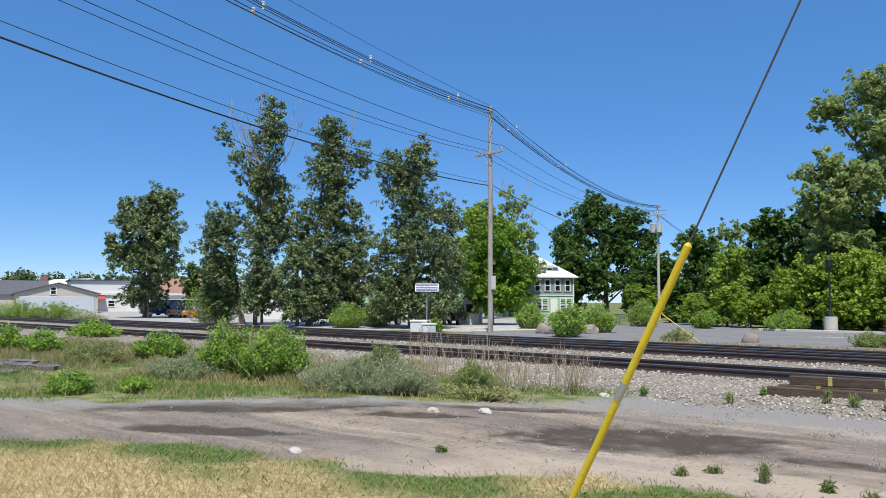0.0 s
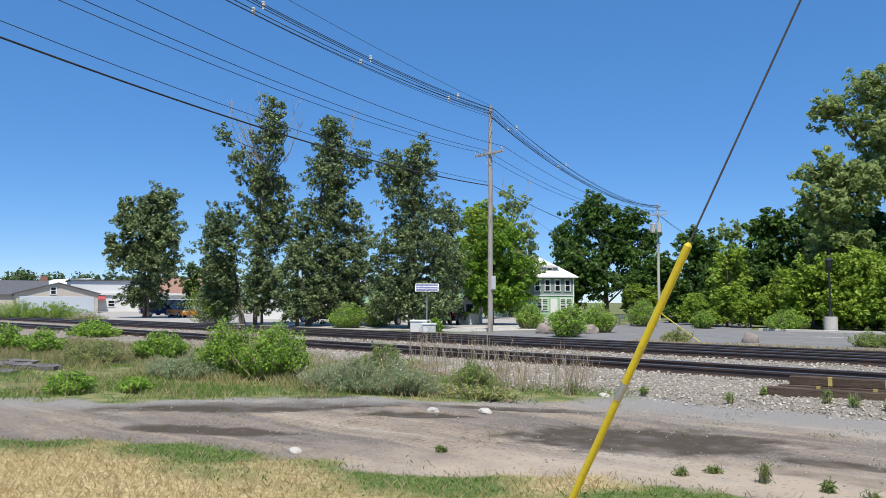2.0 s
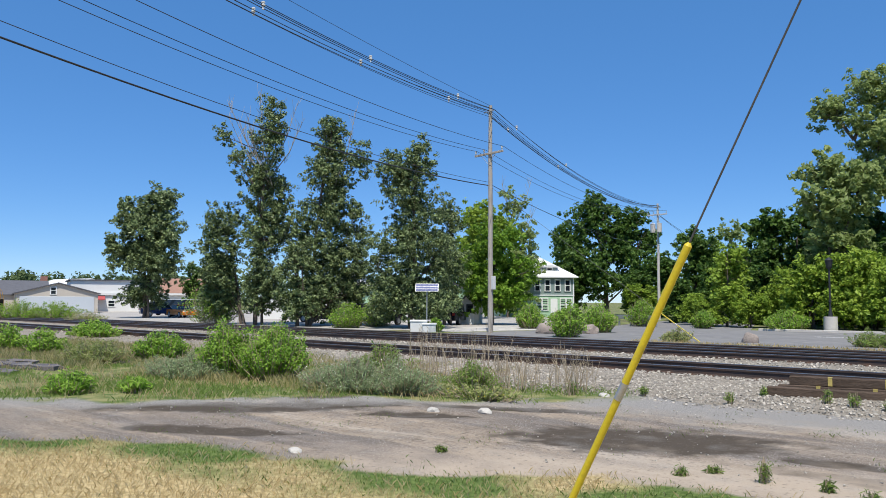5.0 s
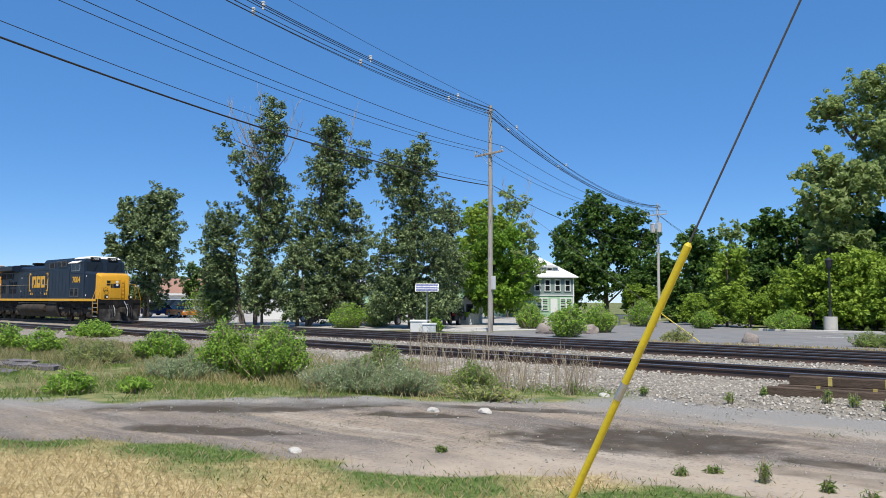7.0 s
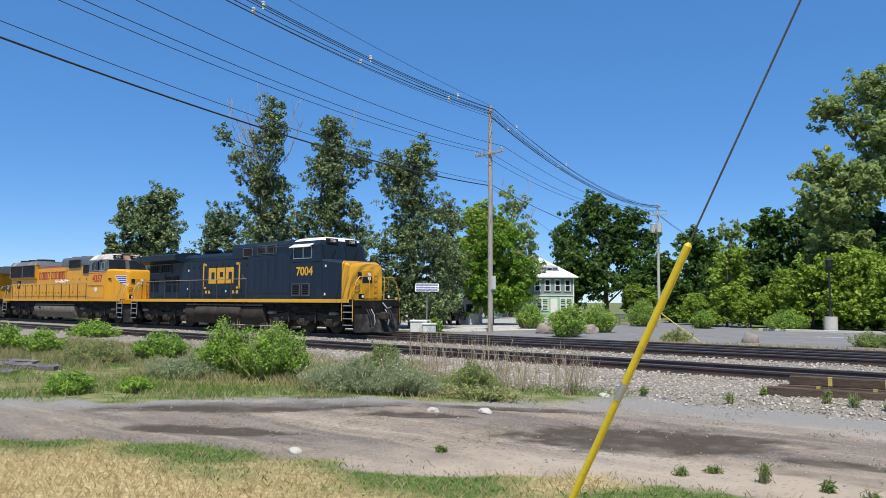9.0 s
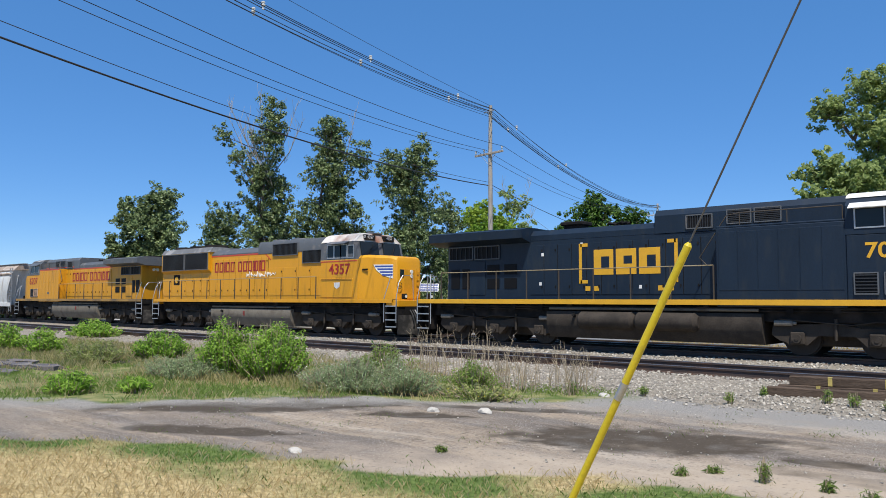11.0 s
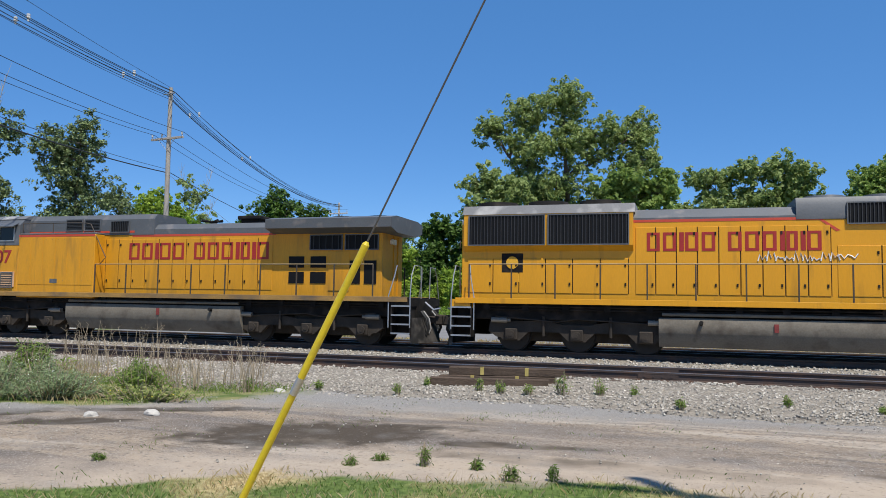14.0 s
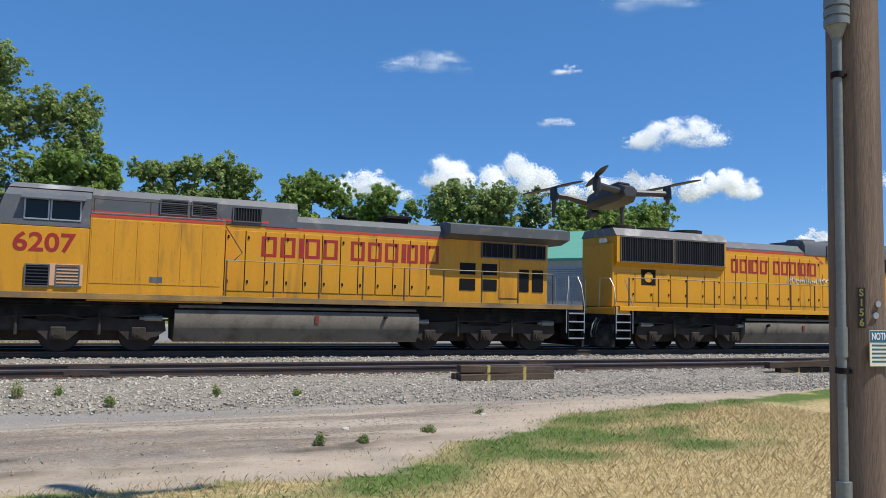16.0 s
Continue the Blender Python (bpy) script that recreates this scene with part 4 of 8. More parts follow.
decal_blue = mat("shield_blue", (0.03, 0.07, 0.3), 0.1, 4, 40, 0.45, bump=0.0)
logo_yellow = mat("logo_yellow", (0.68, 0.36, 0.02), 0.12, 3, 40, 0.5, bump=0.0)
lamp_lens = mat("lamp_lens", (0.8, 0.78, 0.7), 0.05, 4, 40, 0.15, bump=0.0)
reflector = mat("reflector_tape", (0.75, 0.6, 0.55), 0.2, 6, 40, 0.4, bump=0.0)


def glass_mat():
    m = bpy.data.materials.new("cab_glass")
    m.use_nodes = True
    b = m.node_tree.nodes["Principled BSDF"]
    b.inputs["Base Color"].default_value = (0.015, 0.02, 0.024, 1)
    b.inputs["Roughness"].default_value = 0.08
    b.inputs["Specular IOR Level"].default_value = 0.25
    return m


cab_glass = glass_mat()


def wheelset(parent, x, r=0.533):
    w = Shape()
    for s in (-1, 1):
        w.rod((0, s * 0.69, 0), (0, s * 0.82, 0), r, r - 0.012, n=28)
        w.rod((0, s * 0.67, 0), (0, s * 0.69, 0), r + 0.028, n=28)
        w.rod((0, s * 0.82, 0), (0, s * 0.9, 0), 0.14, n=12)
        for k in range(5):
            a = k * 1.2566
            w.rod((0.3 * math.cos(a), s * 0.8, 0.3 * math.sin(a)), (0.3 * math.cos(a), s * 0.835, 0.3 * math.sin(a)), 0.05, n=8)
    w.rod((0, -0.7, 0), (0, 0.7, 0), 0.1, n=10)
    o = part("wheelset", w, tread_mat, parent)
    o.matrix_basis = pose(x, 0, r)
    return o


def truck_frame(parent, c, spacing=2.09, axles=3):
    """The frame of a bogie with its boxes, springs and brake rigging."""
    half = spacing * (axles - 1) / 2
    s = Shape()
    for side in (-1, 1):
        y0, y1 = sorted((side * 1.02, side * 1.2))
        prof = [(c - half - 0.75, 0.62), (c - half - 0.5, 0.45)]
        for k in range(axles):
            x = c - half + k * spacing
            prof += [(x - 0.34, 0.42), (x - 0.26, 0.34), (x + 0.26, 0.34), (x + 0.34, 0.42)]
            if k < axles - 1:
                prof += [(x + 0.55, 0.62), (x + spacing - 0.55, 0.62)]
        prof += [(c + half + 0.5, 0.45), (c + half + 0.75, 0.62), (c + half + 0.7, 0.92), (c + half * 0.5, 0.98), (c + 0.4, 0.86), (c - 0.4, 0.86), (c - half * 0.5, 0.98), (c - half - 0.7, 0.92)]
        s.prism(prof, 1, y0, y1)
    s.box(c - 0.6, c + 0.6, -1.05, 1.05, 0.72, 1.1, 0.04)
    s.box(c - half - 0.6, c + half + 0.6, -0.62, 0.62, 0.3, 0.98, 0.05)
    f = part("truck_frame", s, truck_mat, parent)
    for side in (-1, 1):
        for k in range(axles):
            x = c - half + k * spacing
            b = Shape().box(x - 0.2, x + 0.2, min(side * 1.18, side * 1.3), max(side * 1.18, side * 1.3), 0.36, 0.72, 0.03)
            b.rod((x, side * 1.28, 0.53), (x, side * 1.36, 0.53), 0.13, n=14)
            b.rod((x, side * 1.36, 0.53), (x, side * 1.38, 0.53), 0.06, n=8)
            part("axle_box", b, truck_mat, f)
        for x in (c - half - 0.35, c + half + 0.35):
            d = Shape()
            d.rod((x - 0.28, side * 1.27, 0.98), (x + 0.22, side * 1.27, 0.98), 0.085, n=12)
            d.rod((x + 0.22, side * 1.27, 0.98), (x + 0.34, side * 1.27, 0.98), 0.05, n=10)
            part("brake_cylinder", d, mat("cylinder_dust", (0.2, 0.18, 0.15), 0.3, 4, 30, 0.8, bump=0.1), f)
        e = Shape()
        for k in range(axles - 1):
            x = c - half + (k + 0.5) * spacing
            e.rod((x, side * 1.26, 0.5), (x, side * 1.24, 1.12), 0.045, n=8)
            for q in range(6):
                e.rod((x - 0.42, side * 1.1, 0.66 + q * 0.045), (x - 0.42, side * 1.1, 0.69 + q * 0.045), 0.1, n=10)
        e.tube([(c - half - 0.5, side * 1.3, 1.1), (c - 0.6, side * 1.32, 0.95), (c, side * 1.3, 1.05), (c + half, side * 1.32, 0.95), (c + half + 0.6, side * 1.28, 1.15)], 0.02, 6)
        part("brake_rigging", e, truck_mat, f)
    return f


def rail_line(s, pts, r=0.02):
    s.tube(pts, r, 6)


def handrail(parent, x0, x1, step, z=2.75, y=1.52, floor=1.65, label=""):
    """A walkway rail: the top bar, and each post as a piece of its own."""
    for side in (-1, 1):
        s = Shape()
        rail_line(s, [(x0, side * y, z), ((x0 + x1) / 2, side * y, z), (x1, side * y, z)], 0.018)
        h = part("handrail", s, RAIL_TOP, parent)
        n = max(1, round((x1 - x0) / step))
        for k in range(n + 1):
            x = x0 + (x1 - x0) * k / n
            p = Shape().box(x - 0.022, x + 0.022, side * y - 0.018, side * y + 0.018, floor - 0.15, z, 0.004)
            part("post", p, HANDRAIL, h)


plow_mat = mat("plow_dust", (0.02, 0.019, 0.018), 0.4, 2, 30, 0.8, spec=0.2, bump=0.2, dirt=(0.1, 0.09, 0.08), dirt_amount=0.5)
RAIL_TOP = mat("handrail_worn", (0.3, 0.23, 0.13), 0.3, 3, 30, 0.5, bump=0.05)
HANDRAIL = mat("handrail_dark", (0.06, 0.045, 0.03), 0.3, 3, 30, 0.6, bump=0.05)


def steps_and_end(parent, x, d, frame_mat, bright):
    """The platform's end: steps, pilot, coupler, hoses and grab rails. d: +1 or -1, outwards."""
    p = Shape()
    p.box(min(x, x - 0.75 * d), max(x, x - 0.75 * d), -1.5, 1.5, 1.35, 1.62, 0.01)
    pl = part("end_platform", p, frame_mat, parent)
    for side in (-1, 1):
        well = Shape()
        xa, xb = x - 0.72 * d, x - 0.06 * d
        for xx in (xa, xb):
            well.box(xx - 0.02, xx + 0.02, min(side * 1.0, side * 1.52), max(side * 1.0, side * 1.52), 0.42, 1.62)
        well.box(min(xa, xb), max(xa, xb), min(side * 0.98, side * 1.0), max(side * 0.98, side * 1.0), 0.42, 1.62)
        part("step_well", well, black_metal, pl)
        for k in range(4):
            z = 0.45 + k * 0.3
            q = Shape().box(min(xa, xb), max(xa, xb), min(side * (1.32 - 0.05 * k), side * 1.53), max(side * (1.32 - 0.05 * k), side * 1.53), z, z + 0.035)
            q.box(min(xa, xb), max(xa, xb), side * 1.535 - 0.006, side * 1.535 + 0.006, z - 0.01, z + 0.04)
            part("step", q, galv, pl)
        g = Shape()
        rail_line(g, [(xa - 0.1 * d, side * 1.53, 0.65), (xa - 0.1 * d, side * 1.53, 1.7), (xa + 0.05 * d, side * 1.4, 2.35), (xa + 0.1 * d, side * 1.3, 2.72)], 0.02)
        rail_line(g, [(xb, side * 1.53, 0.65), (xb, side * 1.53, 1.7), (xb - 0.02 * d, side * 1.35, 2.4), (xb - 0.02 * d, side * 1.1, 2.72)], 0.02)
        part("grab_rail", g, bright, pl, "white grab rails")
    e = Shape()
    rail_line(e, [(x - 0.05 * d, -1.1, 2.72), (x - 0.05 * d, -0.5, 2.72), (x - 0.05 * d, -0.45, 1.62)], 0.018)
    rail_line(e, [(x - 0.05 * d, 1.1, 2.72), (x - 0.05 * d, 0.5, 2.72), (x - 0.05 * d, 0.45, 1.62)], 0.018)
    part("end_rail", e, bright, pl)
    part("pilot_sheet", Shape().box(min(x - 0.06 * d, x), max(x - 0.06 * d, x), -1.0, 1.0, 0.95, 1.36), black_metal, pl)
    b = Shape().loft([[(x + p * d, y, 0.98), (x + (p + m) / 2 * d, y, 0.6), (x + m * d, y, 0.14), (x + (m - 0.1) * d, y, 0.14), (x + (p - 0.08) * d, y, 0.98)]
                      for y, p, m in ((-1.42, -0.04, 0.02), (-0.9, 0.05, 0.22), (-0.3, 0.12, 0.42), (0.3, 0.12, 0.42), (0.9, 0.05, 0.22), (1.42, -0.04, 0.02))])
    part("pilot_plow", b, plow_mat, pl, "dusty black snow plough")
    c = Shape()
    c.box(min(x, x + 0.45 * d), max(x, x + 0.45 * d), -0.13, 0.13, 0.78, 1.02, 0.02)
    c.box(min(x + 0.35 * d, x + 0.68 * d), max(x + 0.35 * d, x + 0.68 * d), -0.2, 0.16, 0.72, 1.08, 0.05)
    part("coupler", c, truck_mat, pl)
    for y in (-0.75, -0.6, -0.45, 0.45, 0.6, 0.75):
        h = Shape().tube([(x + 0.05 * d, y, 1.2), (x + 0.25 * d, y * 1.02, 0.95), (x + 0.32 * d, y, 0.62), (x + 0.22 * d, y * 0.95, 0.38)], 0.028, 6)
        part("hose", h, mat("hose_pale", (0.34, 0.33, 0.31), 0.25, 5, 40, 0.7, bump=0.1) if abs(y) < 0.5 else hose_mat, pl)
    h = Shape().tube([(x + 0.05 * d, 0.3, 1.5), (x + 0.35 * d, 0.28, 1.25), (x + 0.6 * d, 0.3, 1.3)], 0.035, 6)
    part("jumper_cable", h, galv, pl)


def grille(parent, name, x0, x1, y, z0, z1, n=14, upright=True):
    """A recessed dark panel with a frame and slats, on the side at y."""
    s = 1 if y > 0 else -1
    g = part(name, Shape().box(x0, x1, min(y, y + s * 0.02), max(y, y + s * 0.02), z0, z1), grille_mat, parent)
    f = Shape()
    for a, b, c, d in ((x0 - 0.03, x1 + 0.03, z1, z1 + 0.035), (x0 - 0.03, x1 + 0.03, z0 - 0.035, z0), (x0 - 0.035, x0, z0, z1), (x1, x1 + 0.035, z0, z1)):
        f.box(a, b, min(y, y + s * 0.05), max(y, y + s * 0.05), c, d)
    part("grille_frame", f, up_grey, g)
    sl = Shape()
    for k in range(n):
        if upright:
            x = x0 + (x1 - x0) * (k + 0.5) / n
            sl.box(x - 0.012, x + 0.012, min(y, y + s * 0.045), max(y, y + s * 0.045), z0, z1)
        else:
            z = z0 + (z1 - z0) * (k + 0.5) / n
            sl.box(x0, x1, min(y, y + s * 0.05), max(y, y + s * 0.05), z - 0.012, z + 0.02)
    tagged(part("slats", sl, louver_mat, g), kind="stuff")
    return g


def side_panel(parent, name, x0, x1, side, y, z0, z1, material, proud=0.018, label=""):
    p = Shape().box(x0, x1, min(side * y, side * (y + proud)), max(side * y, side * (y + proud)), z0, z1, 0.006)
    return part(name, p, material, parent, label)


def door_row(parent, x0, x1, n, y, z0, z1, material, latch=True):
    """A row of hood doors on both sides, each with latches."""
    for side in (-1, 1):
        for k in range(n):
            a, b = x0 + (x1 - x0) * k / n + 0.015, x0 + (x1 - x0) * (k + 1) / n - 0.015
            d = side_panel(parent, "hood_door", a, b, side, y, z0, z1, material)
            part("door_seam", Shape().box(b + 0.004, b + 0.026, min(side * (y - 0.01), side * (y + 0.003)), max(side * (y - 0.01), side * (y + 0.003)), z0, z1), black_metal, d)
            if latch:
                for z in (z0 + 0.25, z1 - 0.25):
                    q = Shape().box(b - 0.1, b - 0.05, min(side * (y + 0.015), side * (y + 0.04)), max(side * (y + 0.015), side * (y + 0.04)), z, z + 0.09)
                    part("latch", q, black_metal, d)


def word_blocks(parent, widths, x0, x1, y, z0, z1, material, name="name_block"):
    """A painted name as a row of plain hollow blocks: 0 leaves a gap."""
    total = sum(w if w else 0.55 for w in widths)
    for side in (-1, 1):
        x = 0.0
        for k, w in enumerate(widths):
            if not w:
                x += 0.55
                continue
            a, b = x / total, (x + w * 0.8) / total
            x += w
            if side > 0:
                a, b = 1 - b, 1 - a
            a, b = x0 + (x1 - x0) * a, x0 + (x1 - x0) * b
            s = Shape()
            ya, yb = sorted((side * y, side * (y + 0.006)))
            t = (z1 - z0) * 0.17
            if w < 0.5:
                s.box(a, b, ya, yb, z0, z1)
            else:
                s.box(a, a + t, ya, yb, z0, z1)
                s.box(b - t, b, ya, yb, z0, z1)
                s.box(a + t, b - t, ya, yb, z0, z0 + t * 0.8)
                s.box(a + t, b - t, ya, yb, z1 - t * 0.8, z1)
            part(name, s, material, parent)


def side_text(parent, text, size, x, y, z, material, name="road_number", squeeze=1.0, bold=0.008):
    for side in (-1, 1):
        m = Matrix.Translation((x, side * y, z)) @ (pose(0, 0, 0, 90, 0, 0) if side < 0 else pose(0, 0, 0, 90, 0, 180))
        lettering(name, text, size, material, parent, m, 0.004, squeeze, bold)


def cab_window(parent, x0, x1, z0, z1, y, frame=None):
    for side in (-1, 1):
        f = Shape()
        for a, b, c, d in ((x0 - 0.035, x1 + 0.035, z1, z1 + 0.04), (x0 - 0.035, x1 + 0.035, z0 - 0.04, z0), (x0 - 0.04, x0, z0, z1), (x1, x1 + 0.04, z0, z1)):
            f.box(a, b, min(side * y, side * (y + 0.035)), max(side * y, side * (y + 0.035)), c, d)
        w = part("side_window", f, frame or galv, parent)
        part("pane", Shape().box(x0, x1, min(side * y, side * (y + 0.012)), max(side * y, side * (y + 0.012)), z0, z1), cab_glass, w)


def cab_and_nose(t, x0, x1, xn, roof, body, upper, nose_mat, nose_top=3.6, belt=3.5, side_mat=None, roof_mat=None, slim=False):
    """A wide safety cab: lower body, upper body, roof, windscreen, and the nose in front."""
    rim = 0.0 if roof_mat is pale_roof else 0.24
    s = Shape()
    s.box(x0, x1, -1.5, 1.5, 1.62, belt, 0.03)
    c = part("cab", s, body, t)
    u = Shape().loft([[(x0, y, z), (x1 - q, y, z), (x1 - q, -y, z), (x0, -y, z)] for z, y, q in ((belt, 1.5, 0.0), (roof - 0.42, 1.46, 0.22), (roof - 0.4 + rim, 1.44 - rim, 0.22 + 0.35 * rim))])
    part("cab_upper", u, upper, c)
    r = Shape().loft([[(x0 - 0.02, y, z), (x1 - q, y, z), (x1 - q, -y, z), (x0 - 0.02, -y, z)] for z, y, q in ((roof - 0.42 + rim, 1.48 - rim * 0.9, 0.2 + 0.35 * rim), (roof - 0.08, 1.12, 0.34), (roof, 0.85, 0.42))])
    part("cab_roof", r, roof_mat, c)
    for k, y in enumerate((-0.72, 0.72)):
        f = Shape()
        za, zb = belt + 0.1, roof - 0.42
        xa, xb = x1 - 0.02, x1 - 0.19
        f.loft([[(xa + o, y - 0.56, za), (xa + o, y + 0.56, za), (xb + o, y + 0.56, zb), (xb + o, y - 0.56, zb)] for o in (0.0, 0.05)])
        w = part("windscreen", f, cab_glass, c)
        part("wiper", Shape().rod((x1 + 0.07, y - 0.2, za), (x1 - 0.06, y + 0.2, zb - 0.1), 0.012, n=5), black_metal, w)
    rings = []
    widths = ((x1 - 0.02, 1.46, nose_top), (x1 + 0.4, 1.36, nose_top + 0.02), (xn - 0.3, 0.89, nose_top - 0.04), (xn - 0.06, 0.8, nose_top - 0.12), (xn, 0.74, nose_top - 0.26)) if slim else (
        (x1 - 0.02, 1.46, nose_top), (x1 + 0.4, 1.4, nose_top - 0.03), (xn - 0.5, 1.168, nose_top - 0.12), (xn - 0.08, 1.06, nose_top - 0.26), (xn, 1.0, nose_top - 0.38))
    for x, y, z in widths:
        b = 0.12
        rings.append([(x, -y, 1.62), (x, -y, z - b), (x, -y + b, z), (x, y - b, z), (x, y, z - b), (x, y, 1.62)])
    if side_mat is not None:
        part("nose_flank", Shape().loft(rings[:3]), side_mat, t)
        n = part("nose", Shape().loft(rings[2:]), nose_mat, t)
    else:
        n = part("nose", Shape().loft(rings), nose_mat, t)
    part("nose_door", Shape().box(xn, xn + 0.02, -0.36, 0.36, 1.7, 3.05, 0.01), nose_mat, n)
    part("door_window", Shape().box(xn + 0.006, xn + 0.026, -0.62, -0.36, nose_top - 0.98, nose_top - 0.66, 0.008), cab_glass, n)
    lad = Shape()
    for y in (0.42, 0.62):
        lad.rod((xn + 0.05, y, 1.75), (xn + 0.05, y, nose_top - 0.6), 0.014, n=6)
    for q in range(5):
        lad.rod((xn + 0.05, 0.42, 1.85 + 0.27 * q), (xn + 0.05, 0.62, 1.85 + 0.27 * q), 0.012, n=6)
    part("nose_ladder", lad, nose_mat, n)
    part("brake_wheel", Shape().tube([(xn + 0.06, -0.7 + 0.16 * math.cos(a * 0.5236), 2.3 + 0.16 * math.sin(a * 0.5236)) for a in range(13)], 0.012, 5), black_metal, n)
    h = Shape()
    for z in (nose_top - 0.75, nose_top - 0.95):
        h.rod((xn - 0.02, 0.12, z), (xn + 0.05, 0.12, z), 0.09, n=14)
    part("headlight", h, lamp_lens, n, "pair of clear headlights")
    for y in (-0.85, 0.85):
        part("ditch_light", Shape().box(xn + 0.45, xn + 0.6, y - 0.12, y + 0.12, 1.68, 1.92, 0.02).rod((xn + 0.6, y, 1.8), (xn + 0.63, y, 1.8), 0.085, n=14), black_metal, n)
        part("lens", Shape().rod((xn + 0.631, y, 1.8), (xn + 0.64, y, 1.8), 0.07, n=14), lamp_lens, n)
    for y in (-0.62, 0.62):
        part("number_board", Shape().box(x1 - 0.36, x1 - 0.16, y - 0.34, y + 0.34, roof - 0.33, roof - 0.08, 0.015), black_metal, c)
    return c, n


def rivets(parent, x0, x1, y, zs, step, material):
    s = Shape()
    for side in (-1, 1):
        for z in zs:
            for k in range(int((x1 - x0) / step)):
                x = x0 + k * step
                s.box(x, x + 0.018, min(side * y, side * (y + 0.008)), max(side * y, side * (y + 0.008)), z, z + 0.018)
    tagged(part("rivets", s, material, parent), kind="stuff")


def fuel_tank(t, x0, x1, z0, z1, reservoirs=False):
    s = Shape().prism([(-1.42, z1 - 0.06), (-1.38, z1), (1.38, z1), (1.42, z1 - 0.06), (1.42, z0 + 0.42), (1.15, z0), (-1.15, z0), (-1.42, z0 + 0.42)], 0, x0, x1)
    k = part("fuel_tank", s, truck_mat if reservoirs else tank_mat, t)
    part("tank_top_pipe", Shape().rod((x0 + 0.1, -1.36, z1 + 0.1), (x1 - 0.1, -1.36, z1 + 0.1), 0.05, n=10).rod((x0 + 0.1, 1.36, z1 + 0.1), (x1 - 0.1, 1.36, z1 + 0.1), 0.05, n=10), tank_mat, k)
    for side in (-1, 1):
        y = side * 1.425
        part("fuel_gauge", Shape().box((x0 + x1) / 2 - 0.45, (x0 + x1) / 2 - 0.33, min(y, y + side * 0.03), max(y, y + side * 0.03), z1 - 0.36, z1 - 0.12), mat("gauge_red", (0.2, 0.03, 0.025), 0.3, 8, 40, 0.7, bump=0.0), k)
        part("filler", Shape().rod((x0 + 1.2, y, z1 - 0.15), (x0 + 1.2, y + side * 0.12, z1 - 0.12), 0.06, n=10), black_metal, k)
        if reservoirs:
            for xa in (x0 + 1.5, x0 + 3.7):
                r = Shape().rod((xa, side * 1.42, z1 - 0.3), (xa + 1.95, side * 1.42, z1 - 0.3), 0.3, n=18)
                r.rod((xa - 0.12, side * 1.42, z1 - 0.3), (xa, side * 1.42, z1 - 0.3), 0.18, 0.3, n=18)
                r.rod((xa + 1.95, side * 1.42, z1 - 0.3), (xa + 2.07, side * 1.42, z1 - 0.3), 0.3, 0.18, n=18)
                part("air_reservoir", r, truck_mat, k)


def underframe(t, length, sill_mat):
    h = length / 2
    part("frame", Shape().box(-h, h, -1.2, 1.2, 1.0, 1.6, 0.02), black_metal, t)
    for side in (-1, 1):
        part("side_sill", Shape().box(-h, h, min(side * 1.2, side * 1.56), max(side * 1.2, side * 1.56), 1.56, 1.66, 0.01), black_metal, t)
        part("sill_stripe", Shape().box(-h, h, min(side * 1.53, side * 1.57), max(side * 1.53, side * 1.57), 1.5, 1.67, 0.006), sill_mat, t)
    p = Shape()
    for side in (-1, 1):
        for z, r in ((1.42, 0.035), (1.33, 0.025)):
            p.rod((-h + 1, side * 1.35, z), (h - 1, side * 1.35, z), r, n=6)
        for k in range(16):
            x = -h + 1 + k * (length - 2) / 15
            p.box(x - 0.1, x + 0.1, side * 1.34 - 0.04, side * 1.34 + 0.04, 1.28, 1.5)
    part("pipe_run", p, black_metal, t)


